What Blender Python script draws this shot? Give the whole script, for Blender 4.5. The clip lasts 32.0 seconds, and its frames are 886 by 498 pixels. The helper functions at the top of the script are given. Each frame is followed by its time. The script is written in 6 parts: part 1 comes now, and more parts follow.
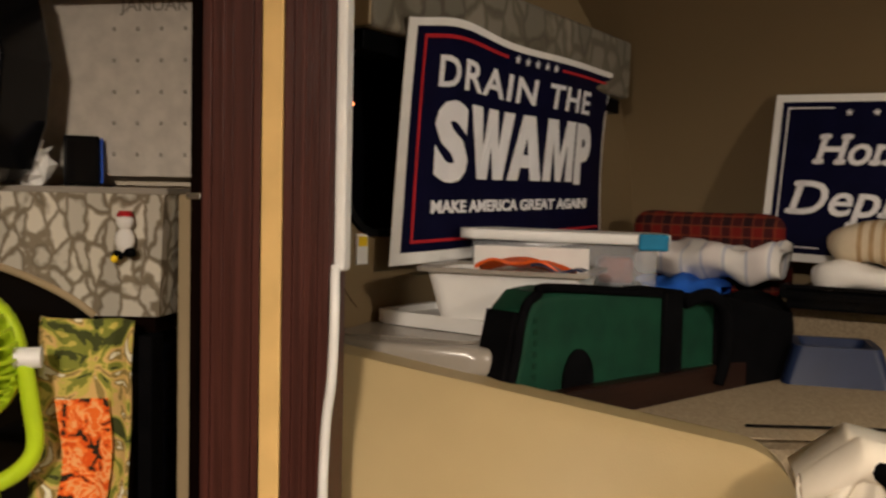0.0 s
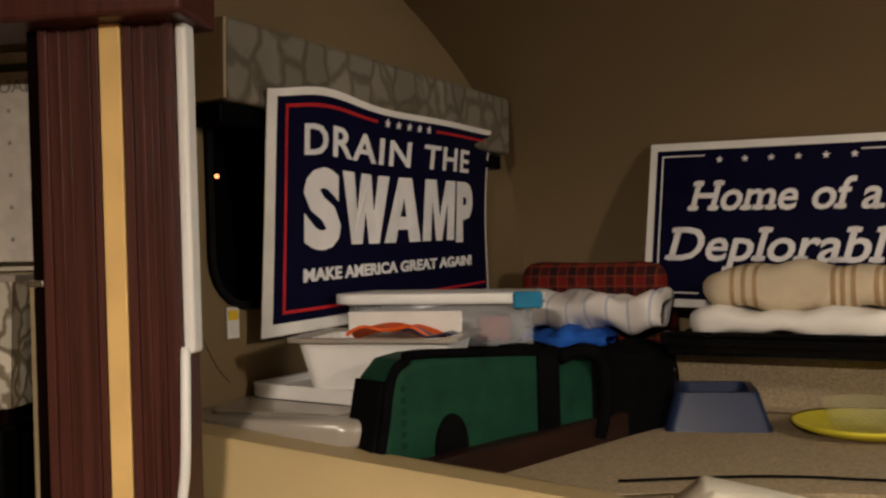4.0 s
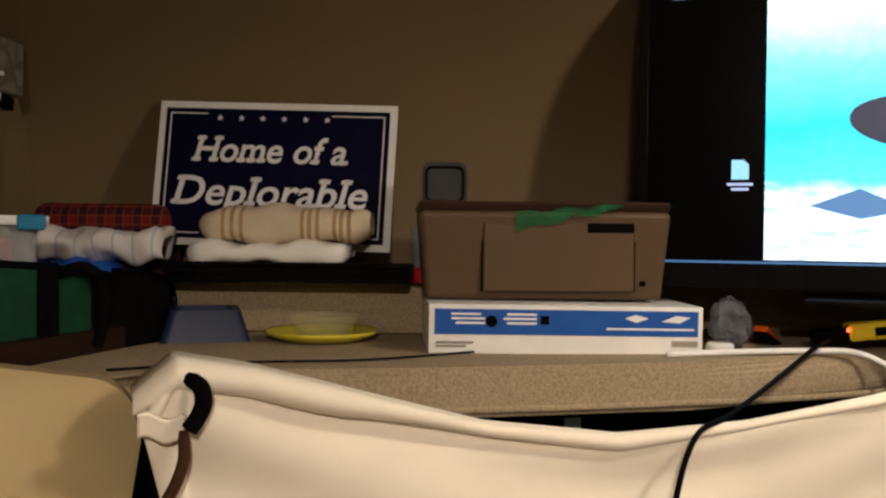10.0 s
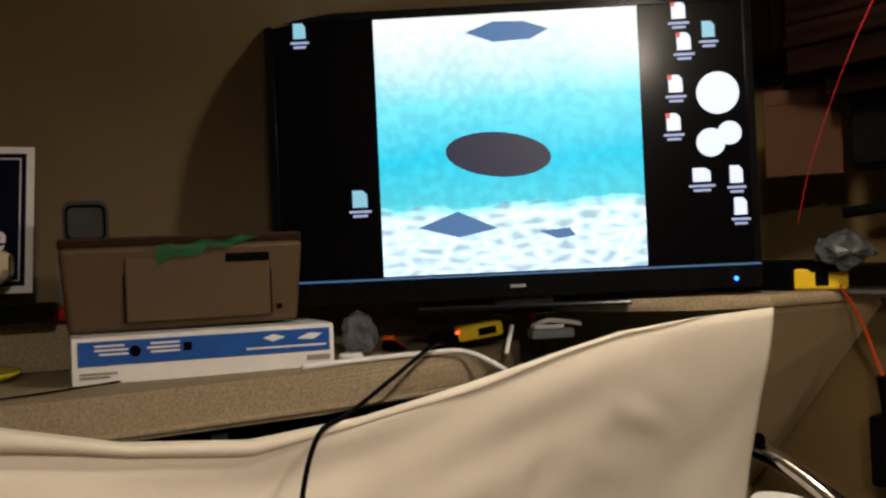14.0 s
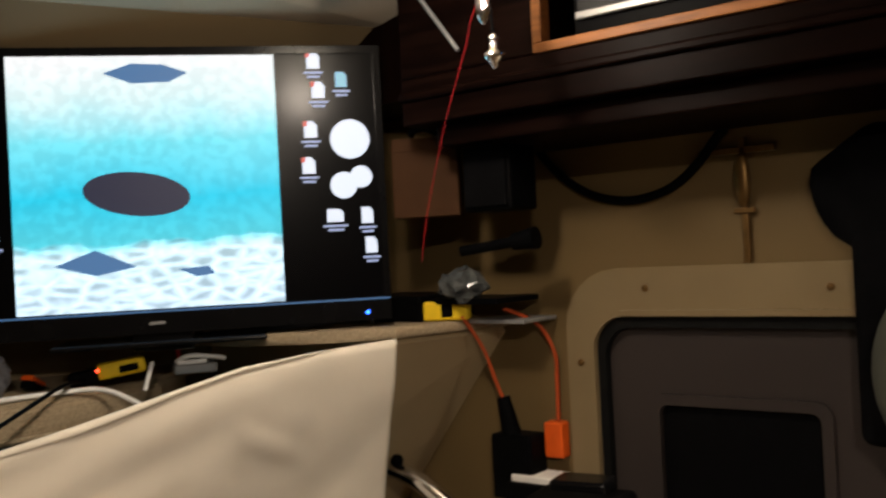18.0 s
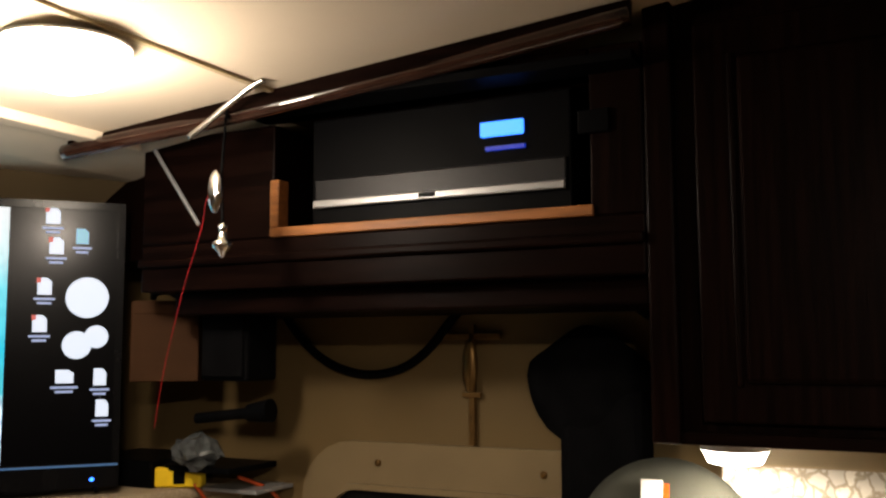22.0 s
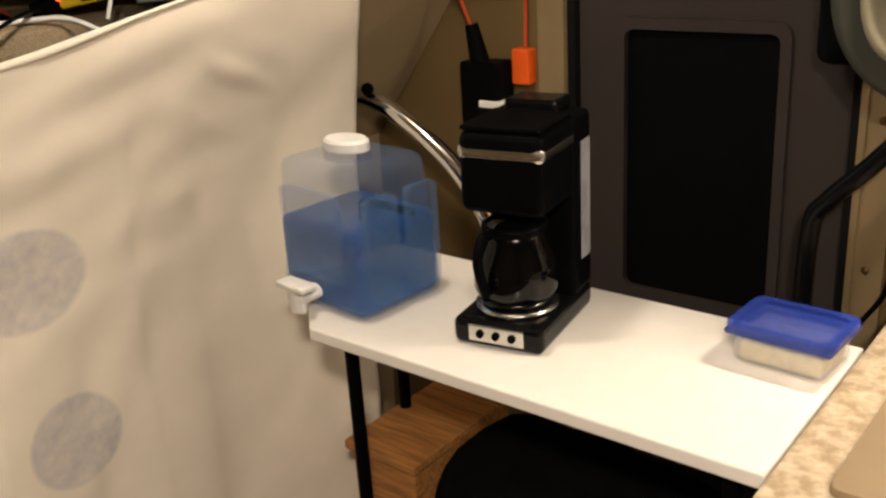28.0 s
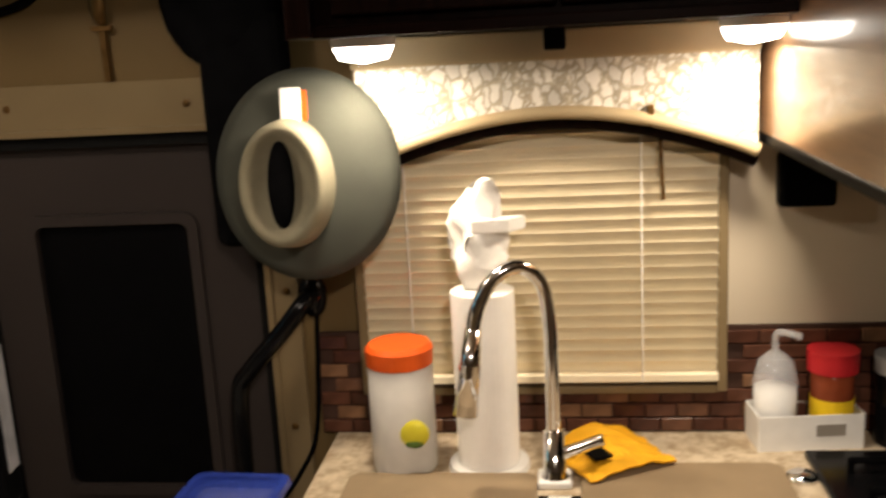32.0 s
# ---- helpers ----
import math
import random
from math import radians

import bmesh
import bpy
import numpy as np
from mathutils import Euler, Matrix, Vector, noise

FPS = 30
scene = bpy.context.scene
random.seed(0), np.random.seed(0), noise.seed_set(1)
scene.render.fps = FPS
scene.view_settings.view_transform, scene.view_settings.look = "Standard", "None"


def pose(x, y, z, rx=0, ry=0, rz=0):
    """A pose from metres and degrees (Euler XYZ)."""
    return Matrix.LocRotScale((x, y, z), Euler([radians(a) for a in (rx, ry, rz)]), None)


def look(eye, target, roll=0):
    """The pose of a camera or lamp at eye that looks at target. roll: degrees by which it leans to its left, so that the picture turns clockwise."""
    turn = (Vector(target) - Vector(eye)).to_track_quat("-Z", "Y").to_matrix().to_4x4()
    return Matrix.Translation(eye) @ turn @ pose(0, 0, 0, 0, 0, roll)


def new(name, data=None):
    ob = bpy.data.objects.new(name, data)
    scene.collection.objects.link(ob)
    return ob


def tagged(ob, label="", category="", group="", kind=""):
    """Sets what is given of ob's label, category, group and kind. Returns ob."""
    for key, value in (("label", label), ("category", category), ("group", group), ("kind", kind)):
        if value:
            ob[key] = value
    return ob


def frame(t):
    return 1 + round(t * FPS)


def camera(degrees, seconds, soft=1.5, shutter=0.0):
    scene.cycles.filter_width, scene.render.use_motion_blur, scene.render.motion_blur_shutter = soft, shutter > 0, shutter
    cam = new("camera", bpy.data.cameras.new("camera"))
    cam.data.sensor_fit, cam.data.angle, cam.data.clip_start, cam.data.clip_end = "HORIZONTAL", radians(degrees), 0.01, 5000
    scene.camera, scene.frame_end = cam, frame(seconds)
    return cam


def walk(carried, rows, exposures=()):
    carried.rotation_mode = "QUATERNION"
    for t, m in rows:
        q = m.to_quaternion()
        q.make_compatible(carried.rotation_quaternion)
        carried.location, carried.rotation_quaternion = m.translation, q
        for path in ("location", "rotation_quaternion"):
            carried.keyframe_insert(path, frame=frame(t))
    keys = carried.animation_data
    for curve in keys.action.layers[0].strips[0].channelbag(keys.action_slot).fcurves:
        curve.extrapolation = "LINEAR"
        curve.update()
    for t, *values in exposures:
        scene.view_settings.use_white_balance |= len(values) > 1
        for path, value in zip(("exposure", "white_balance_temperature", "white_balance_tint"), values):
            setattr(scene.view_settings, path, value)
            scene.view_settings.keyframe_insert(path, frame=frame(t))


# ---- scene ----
cam = camera(50.0, 32.0, soft=2.4, shutter=0.5)
# The plan below is drawn at five sixths of true size with its floor 0.25 up: GROW and DROP bring it to the metre.
GROW, DROP = 1.2, -0.30


def true(x, y, z):
    return (GROW * x, GROW * y, GROW * z + DROP)


PATH = [
    (0.0, -0.2096, 0.2077, 1.6549, 86.86, -1.23, 11.55),
    (0.5, -0.1733, 0.2079, 1.6650, 86.85, -0.87, 16.34),
    (1.0, -0.1795, 0.2171, 1.6522, 86.50, 1.61, 15.69),
    (1.5, -0.1519, 0.2357, 1.6287, 85.40, 5.01, 13.87),
    (2.0, -0.1623, 0.2830, 1.6122, 83.55, 4.96, 8.56),
    (2.5, -0.1578, 0.2629, 1.6343, 85.64, 4.07, 7.03),
    (3.0, -0.1594, 0.2424, 1.6608, 87.91, 1.31, 7.10),
    (3.5, -0.1553, 0.2309, 1.6691, 89.54, 1.64, 7.93),
    (5.5, -0.1079, 0.1455, 1.6897, 89.73, 1.03, 4.23),
    (6.0, -0.1303, 0.1005, 1.6861, 88.63, -0.42, 4.11),
    (6.5, -0.1481, 0.1216, 1.6814, 90.53, 0.44, -1.84),
    (7.0, -0.1826, 0.1451, 1.6803, 89.78, -0.25, -6.72),
    (7.5, -0.1790, 0.1432, 1.6706, 91.06, -0.70, -11.92),
    (8.0, -0.1980, 0.1178, 1.6653, 90.38, -0.25, -17.46),
    (8.5, -0.1465, 0.1148, 1.6582, 90.51, 0.48, -20.19),
    (9.0, -0.1120, 0.1078, 1.6481, 90.73, 0.90, -24.01),
    (9.5, -0.1147, 0.0627, 1.6293, 90.58, 0.56, -22.84),
    (10.0, -0.0985, 0.0148, 1.6046, 88.75, -0.51, -19.42),
    (10.5, -0.1149, 0.0385, 1.6019, 90.27, 0.97, -24.38),
    (11.0, -0.1371, 0.0743, 1.5826, 88.94, 2.23, -29.31),
    (11.5, -0.1749, 0.0260, 1.5825, 89.03, -0.80, -27.80),
    (12.0, -0.1928, -0.0502, 1.5830, 89.08, -0.95, -28.01),
    (12.5, -0.1832, -0.0865, 1.6004, 90.06, 1.09, -36.09),
    (13.0, -0.1581, -0.0979, 1.5962, 90.14, 0.52, -36.91),
    (13.5, -0.1259, -0.1208, 1.5980, 89.88, 2.08, -37.87),
    (14.0, -0.0934, -0.1358, 1.6031, 90.07, 2.60, -38.05),
    (14.5, -0.0673, -0.1499, 1.5954, 90.39, 3.68, -38.43),
    (16.5, -0.0717, -0.2440, 1.6379, 89.12, 1.19, -45.19),
    (17.0, -0.0481, -0.3171, 1.6353, 87.40, 0.37, -42.48),
    (17.5, -0.0026, -0.3431, 1.6274, 88.37, 1.75, -46.72),
    (18.0, 0.0104, -0.3404, 1.6290, 90.31, 2.94, -51.69),
    (18.5, 0.0343, -0.3581, 1.6499, 90.28, 3.17, -54.52),
    (19.0, 0.0600, -0.3803, 1.6874, 92.00, 2.13, -57.49),
    (19.5, 0.0554, -0.4006, 1.7304, 94.37, 1.41, -58.75),
    (20.0, 0.0451, -0.4226, 1.7536, 95.33, 0.86, -59.66),
    (20.5, 0.0481, -0.4411, 1.7648, 95.41, 0.38, -60.69),
    (21.0, 0.0492, -0.4552, 1.7664, 95.73, 0.17, -61.48),
    (21.5, 0.0544, -0.4659, 1.7587, 95.61, 0.26, -62.35),
    (22.0, 0.0554, -0.4631, 1.7517, 95.76, 0.24, -62.83),
    (22.5, 0.0688, -0.4723, 1.7395, 95.30, 1.19, -63.04),
    (23.0, 0.0626, -0.4760, 1.7263, 94.60, 0.59, -63.57),
    (23.5, 0.0588, -0.4657, 1.6859, 92.39, 1.45, -63.07),
    (24.0, 0.0546, -0.4580, 1.6644, 89.94, 1.67, -62.04),
    (24.5, 0.0444, -0.4338, 1.6449, 86.51, 2.85, -59.25),
    (25.0, 0.0448, -0.4317, 1.6312, 82.27, 3.43, -57.32),
    (25.5, 0.0421, -0.4282, 1.6186, 80.31, 3.82, -56.21),
    (26.0, 0.0351, -0.4257, 1.6086, 78.39, 3.52, -54.02),
    (26.5, 0.0242, -0.4203, 1.5954, 75.37, 2.09, -52.16),
    (28.5, 0.0255, -0.3907, 1.5854, 69.03, 4.00, -52.00),
    (29.0, 0.0276, -0.3809, 1.5814, 69.57, 3.26, -54.54),
    (29.5, 0.0360, -0.3849, 1.5834, 68.47, 4.11, -60.18),
    (30.0, 0.0352, -0.4023, 1.5981, 71.60, 4.96, -65.52),
    (30.5, 0.0321, -0.4281, 1.6021, 71.21, 6.70, -69.19),
    (31.0, 0.0190, -0.4755, 1.6150, 73.53, 1.63, -72.10),
    (31.5, 0.0300, -0.4872, 1.6076, 75.95, 3.59, -78.45),
    (32.0, 0.0178, -0.4888, 1.6266, 77.61, 3.04, -83.52),
]
walk(cam, [(t, pose(*true(x, y, z), rx, ry, rz)) for t, x, y, z, rx, ry, rz in PATH],
     exposures=[(0.0, 0.35), (2.0, 0.15), (6.0, 0.38), (7.0, 0.3), (8.0, 0.25), (9.0, 0.08), (11.0, -0.25), (13.0, -0.65), (14.0, -0.68), (18.0, -0.75), (20.0, -0.85), (22.0, -0.8), (24.0, -0.5), (26.0, -0.15), (28.0, -0.15), (30.0, -0.38), (31.0, -0.7), (32.0, -0.8)])

# ---- world and lamps ----
world = bpy.data.worlds.new("night")
scene.world = world
world.use_nodes = True
world.node_tree.nodes["Background"].inputs[0].default_value = (0.01, 0.012, 0.02, 1)
world.node_tree.nodes["Background"].inputs[1].default_value = 0.2


def lamp(name, kind, where, power, colour, size=0.1, aim=None):
    data = bpy.data.lights.new(name, kind)
    data.energy, data.color = power * GROW ** 2, colour
    size *= GROW
    if kind == "AREA":
        data.shape, data.size = "DISK", size
    else:
        data.shadow_soft_size = size
    ob = new(name, data)
    ob.matrix_world = look(true(*where), true(*aim)) if aim else pose(*true(*where))
    return ob


WARM = (1.0, 0.845, 0.70)
lamp("ceiling_lamp_light", "POINT", (0.785, 0.385, 1.995), 13.0, WARM, 0.03)
lamp("ceiling_lamp_light", "AREA", (-0.35, -0.75, 2.105), 47.0, WARM, 0.16)
PUCKS = ((1.26, -0.243), (1.26, -0.735))
for x, y in PUCKS:
    lamp("puck_light", "AREA", (x, y, 1.598), 4.2, (1.0, 0.84, 0.64), 0.06)


# ---- materials ----
def mat(name, colour, rough=0.6, metal=0.0, vary=0.15, scale=30.0, bump=0.0, bscale=200.0, colour2=None, stretch=(1, 1, 1), coat=0.0, trans=0.0, ior=1.45, alpha=1.0, spec=0.22):
    m = bpy.data.materials.new(name)
    m.use_nodes = True
    nt = m.node_tree
    n, ln = nt.nodes, nt.links
    b = n["Principled BSDF"]
    b.inputs["Roughness"].default_value = rough
    b.inputs["Metallic"].default_value = metal
    b.inputs["IOR"].default_value = ior
    b.inputs["Coat Weight"].default_value = coat
    b.inputs["Specular IOR Level"].default_value = spec
    b.inputs["Transmission Weight"].default_value = trans
    b.inputs["Alpha"].default_value = alpha
    tc = n.new("ShaderNodeTexCoord")
    mp = n.new("ShaderNodeMapping")
    mp.inputs["Scale"].default_value = stretch
    ln.new(tc.outputs["Object"], mp.inputs["Vector"])
    big = n.new("ShaderNodeTexNoise")
    big.inputs["Scale"].default_value = scale
    big.inputs["Detail"].default_value = 6
    ln.new(mp.outputs[0], big.inputs["Vector"])
    ramp = n.new("ShaderNodeValToRGB")
    c2 = colour2 or [c * (1 - vary) for c in colour]
    c1 = colour if colour2 else [min(1, c * (1 + vary * 0.6)) for c in colour]
    ramp.color_ramp.elements[0].position, ramp.color_ramp.elements[1].position = 0.35, 0.65
    ramp.color_ramp.elements[0].color, ramp.color_ramp.elements[1].color = (*c2, 1), (*c1, 1)
    ln.new(big.outputs["Fac"], ramp.inputs["Fac"])
    ln.new(ramp.outputs["Color"], b.inputs["Base Color"])
    if bump:
        fine = n.new("ShaderNodeTexNoise")
        fine.inputs["Scale"].default_value = bscale
        fine.inputs["Detail"].default_value = 4
        ln.new(mp.outputs[0], fine.inputs["Vector"])
        bp = n.new("ShaderNodeBump")
        bp.inputs["Strength"].default_value = bump
        bp.inputs["Distance"].default_value = 0.002
        ln.new(fine.outputs["Fac"], bp.inputs["Height"])
        ln.new(bp.outputs[0], b.inputs["Normal"])
    return m


def glow(name, colour, strength):
    m = bpy.data.materials.new(name)
    m.use_nodes = True
    b = m.node_tree.nodes["Principled BSDF"]
    b.inputs["Base Color"].default_value = (0.02, 0.02, 0.02, 1)
    b.inputs["Emission Color"].default_value = (*colour, 1)
    b.inputs["Emission Strength"].default_value = strength
    return m


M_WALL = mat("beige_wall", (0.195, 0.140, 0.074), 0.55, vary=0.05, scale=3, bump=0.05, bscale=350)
# darker copy of the beige wall: the door side's weaker light is in the colour
M_WALL_SHADED = mat("tan_wall_shaded", (0.135, 0.090, 0.037), 0.55, vary=0.08, scale=3, bump=0.05, bscale=350)
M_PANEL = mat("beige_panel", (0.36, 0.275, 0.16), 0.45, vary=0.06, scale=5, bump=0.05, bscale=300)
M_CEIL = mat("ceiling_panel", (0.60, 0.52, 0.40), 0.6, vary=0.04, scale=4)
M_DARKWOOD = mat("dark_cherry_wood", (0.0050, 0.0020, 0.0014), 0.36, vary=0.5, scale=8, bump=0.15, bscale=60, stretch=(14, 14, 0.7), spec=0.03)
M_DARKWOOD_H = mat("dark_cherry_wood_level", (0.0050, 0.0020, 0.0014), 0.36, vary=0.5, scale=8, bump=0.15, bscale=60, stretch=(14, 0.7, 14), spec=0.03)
M_FASCIA = mat("fascia_wood", (0.072, 0.023, 0.017), 0.38, vary=0.28, scale=9, bump=0.2, bscale=60, stretch=(16, 16, 0.6))
M_YELLOW_STRIP = mat("yellow_strip", (0.78, 0.52, 0.20), 0.5, vary=0.08, scale=20)
M_WHITE = mat("white_plastic", (0.80, 0.79, 0.76), 0.4, vary=0.04, spec=0.5)
M_PAPER = mat("white_paper", (0.80, 0.78, 0.74), 0.7, vary=0.05)
M_NAVY = mat("navy_print", (0.0035, 0.0035, 0.020), 0.5, spec=0.06, vary=0.15)
M_RED = mat("red_print", (0.45, 0.02, 0.025), 0.45, vary=0.1)
M_LETTER = mat("white_print", (0.80, 0.79, 0.80), 0.5, vary=0.05)
M_CREAM = mat("cream_vinyl", (0.44, 0.335, 0.170), 0.42, vary=0.06, scale=6, bump=0.12, bscale=500)
M_CARPET = mat("tan_carpet", (0.42, 0.33, 0.215), 0.95, scale=260, colour2=(0.28, 0.215, 0.135), bump=1.0, bscale=420)
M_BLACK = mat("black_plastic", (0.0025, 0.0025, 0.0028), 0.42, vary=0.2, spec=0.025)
M_BLACKGLOSS = mat("black_gloss", (0.004, 0.004, 0.0045), 0.18, vary=0.2, spec=0.2)
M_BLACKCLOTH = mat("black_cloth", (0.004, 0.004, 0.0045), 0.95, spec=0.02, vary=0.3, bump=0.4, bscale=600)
M_GREEN = mat("green_canvas", (0.005, 0.042, 0.021), 0.6, vary=0.25, bump=0.4, bscale=700)
M_GREY_LID = mat("grey_tote_lid", (0.30, 0.27, 0.23), 0.22, vary=0.1, scale=5, spec=0.5)
M_CLEAR = mat("clear_plastic", (0.80, 0.82, 0.86), 0.10, vary=0.02, alpha=0.28, spec=0.5)
M_BLUE_CLEAR = mat("blue_clear_plastic", (0.16, 0.30, 0.55), 0.04, vary=0.05, alpha=0.16, spec=0.5)
M_WATER = mat("blue_water", (0.010, 0.075, 0.32), 0.06, vary=0.05, alpha=0.62, spec=0.5)
M_CREAMTOWEL = mat("cream_towel", (0.66, 0.56, 0.40), 0.95, vary=0.1, scale=25, bump=0.8, bscale=500)
M_TAN = mat("tan_stripe", (0.42, 0.28, 0.15), 0.95, vary=0.2, bump=0.6, bscale=500)
M_BLUECLOTH = mat("blue_cloth", (0.02, 0.12, 0.55), 0.85, vary=0.3, bump=0.4)
M_BLUE = mat("blue_print", (0.015, 0.09, 0.36), 0.45, vary=0.08)
M_BOWL = mat("blue_grey_plastic", (0.014, 0.024, 0.062), 0.33, vary=0.1, spec=0.3)
M_YELLOWPLATE = mat("yellow_plastic", (0.62, 0.55, 0.04), 0.35, vary=0.08)
M_PRINTER = mat("taupe_plastic", (0.095, 0.060, 0.032), 0.42, vary=0.05, scale=6, bump=0.08, bscale=700)
M_PRINTER_TOP = mat("brown_plastic", (0.05, 0.025, 0.018), 0.35, vary=0.1)
M_GREENFILM = mat("green_film", (0.015, 0.15, 0.06), 0.12, vary=0.5, scale=60, alpha=0.6)
M_ORANGE = mat("orange_plastic", (0.70, 0.10, 0.012), 0.4, vary=0.08)
M_ORANGECORD = mat("orange_cord", (0.42, 0.065, 0.016), 0.5, vary=0.1)
M_YELLOWTOOL = mat("yellow_tool", (0.80, 0.55, 0.02), 0.4, vary=0.1)
M_DOOR = mat("grey_brown_door", (0.034, 0.027, 0.025), 0.5, vary=0.06, scale=6, bump=0.08, bscale=400)
M_SCREEN = mat("dark_door_screen", (0.002, 0.002, 0.0025), 0.5, spec=0.08, vary=0.2)
M_FRAME = mat("cream_metal_frame", (0.20, 0.147, 0.078), 0.45, vary=0.05, scale=8)
M_RUBBER = mat("black_rubber", (0.004, 0.004, 0.004), 0.75, spec=0.15, vary=0.2)
M_CHROME = mat("chrome", (0.85, 0.85, 0.86), 0.08, metal=1.0, vary=0.02)
M_STEEL = mat("brushed_steel", (0.60, 0.58, 0.55), 0.25, metal=1.0, vary=0.05)
M_TABLE = mat("white_laminate", (0.84, 0.81, 0.75), 0.25, vary=0.02, spec=0.5)
M_COUNTER = mat("speckled_laminate", (0.62, 0.52, 0.38), 0.35, scale=55, colour2=(0.36, 0.27, 0.17))
M_MAT = mat("brown_sink_cover", (0.28, 0.205, 0.125), 0.55, vary=0.06, scale=20)
M_GROUT = mat("tile_grout", (0.055, 0.028, 0.020), 0.7)
M_BLIND = mat("cream_blind", (0.84, 0.75, 0.56), 0.45, vary=0.03)
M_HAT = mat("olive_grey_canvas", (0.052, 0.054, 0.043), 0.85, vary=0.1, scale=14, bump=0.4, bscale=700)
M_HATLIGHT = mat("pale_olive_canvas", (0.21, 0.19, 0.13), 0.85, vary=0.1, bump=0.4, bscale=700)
M_CARDBOARD = mat("brown_card", (0.048, 0.022, 0.010), 0.7, vary=0.1, spec=0.08)
M_BRASS = mat("aged_brass", (0.16, 0.09, 0.03), 0.35, metal=0.7, vary=0.3)
M_ENVELOPE = mat("yellow_packet", (0.80, 0.40, 0.02), 0.4, vary=0.15)
M_LIME = mat("lime_plastic", (0.48, 0.66, 0.02), 0.35, vary=0.08)
M_BLUELID = mat("blue_lid", (0.03, 0.06, 0.36), 0.10, vary=0.1, alpha=0.6, spec=0.5)
M_FOOD = mat("pale_food", (0.70, 0.60, 0.38), 0.6, vary=0.15, scale=60)
M_NIGHT = mat("night_glass", (0.002, 0.002, 0.003), 0.10, spec=0.25, vary=0.1)
M_TOWEL_PAPER = mat("paper_towel", (0.86, 0.83, 0.78), 0.9, vary=0.03, bump=0.6, bscale=300)
M_NICHEWOOD = mat("orange_wood_edge", (0.26, 0.10, 0.03), 0.45, vary=0.25, scale=12, stretch=(10, 1, 10))
M_SILVERBAR = mat("silver_plastic", (0.30, 0.30, 0.30), 0.35, metal=0.4, vary=0.05)
M_CALENDAR = mat("printed_paper", (0.55, 0.50, 0.43), 0.7, scale=40, vary=0.12)


def mosaic_mat(name, light, dark, scale):
    m = mat(name, light, 0.4, vary=0.1, scale=10)
    nt = m.node_tree
    n, ln = nt.nodes, nt.links
    b = n["Principled BSDF"]
    vor = n.new("ShaderNodeTexVoronoi")
    vor.feature = "DISTANCE_TO_EDGE"
    vor.inputs["Scale"].default_value = scale
    tc = n.new("ShaderNodeMapping")
    tc.inputs["Scale"].default_value = (1.0, 1.0, 0.62)
    warp = n.new("ShaderNodeTexNoise")
    warp.inputs["Scale"].default_value = scale * 0.8
    add = n.new("ShaderNodeMix")
    add.data_type, add.blend_type = "RGBA", "LINEAR_LIGHT"
    add.inputs["Factor"].default_value = 0.012
    ln.new(n["Texture Coordinate"].outputs["Object"], warp.inputs["Vector"])
    ln.new(n["Texture Coordinate"].outputs["Object"], add.inputs["A"])
    ln.new(warp.outputs["Color"], add.inputs["B"])
    ln.new(add.outputs["Result"], tc.inputs["Vector"])
    ln.new(tc.outputs[0], vor.inputs["Vector"])
    vc = n.new("ShaderNodeTexVoronoi")
    vc.inputs["Scale"].default_value = scale
    ln.new(tc.outputs[0], vc.inputs["Vector"])
    r = n.new("ShaderNodeValToRGB")
    r.color_ramp.elements[0].position, r.color_ramp.elements[1].position = 0.05, 0.15
    r.color_ramp.elements[0].color, r.color_ramp.elements[1].color = (*dark, 1), (*light, 1)
    ln.new(vor.outputs["Distance"], r.inputs["Fac"])
    hs = n.new("ShaderNodeMix")
    hs.data_type, hs.blend_type = "RGBA", "MULTIPLY"
    hs.inputs["Factor"].default_value = 0.45
    ln.new(r.outputs["Color"], hs.inputs["A"])
    bw = n.new("ShaderNodeRGBToBW")
    ln.new(vc.outputs["Color"], bw.inputs[0])
    ln.new(bw.outputs[0], hs.inputs["B"])
    ln.new(hs.outputs["Result"], b.inputs["Base Color"])
    return m


# one fabric, its light put into the colour: shaded at the nose, lit elsewhere
M_MOSAIC_SHADED = mosaic_mat("leaf_print_fabric_shaded", (0.26, 0.235, 0.185), (0.15, 0.13, 0.095), 30.0)
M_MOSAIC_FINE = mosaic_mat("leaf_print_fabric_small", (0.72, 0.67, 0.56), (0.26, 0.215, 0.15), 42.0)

# brightest copy, with the puck lamps' light in its colour
M_MOSAIC_SINK_LIT = mosaic_mat("leaf_print_fabric_lit", (0.80, 0.76, 0.68), (0.46, 0.40, 0.30), 62.0)


def blotch_mat(name, colours, scale, warp=1.5):
    """Printed cloth in flat blotches of several colours."""
    m = mat(name, colours[0], 0.9, bump=0.4, bscale=600)
    n, ln = m.node_tree.nodes, m.node_tree.links
    t = n.new("ShaderNodeTexNoise")
    t.inputs["Scale"].default_value, t.inputs["Detail"].default_value, t.inputs["Distortion"].default_value = scale, 3.0, warp
    ln.new(n["Texture Coordinate"].outputs["Object"], t.inputs["Vector"])
    r = n.new("ShaderNodeValToRGB")
    r.color_ramp.interpolation = "CONSTANT"
    while len(r.color_ramp.elements) < len(colours):
        r.color_ramp.elements.new(0.5)
    for i, c in enumerate(colours):
        r.color_ramp.elements[i].position = 0.0 if i == 0 else 0.33 + 0.34 * i / len(colours)
        r.color_ramp.elements[i].color = (*c, 1)
    ln.new(t.outputs["Fac"], r.inputs["Fac"])
    ln.new(r.outputs["Color"], n["Principled BSDF"].inputs["Base Color"])
    return m


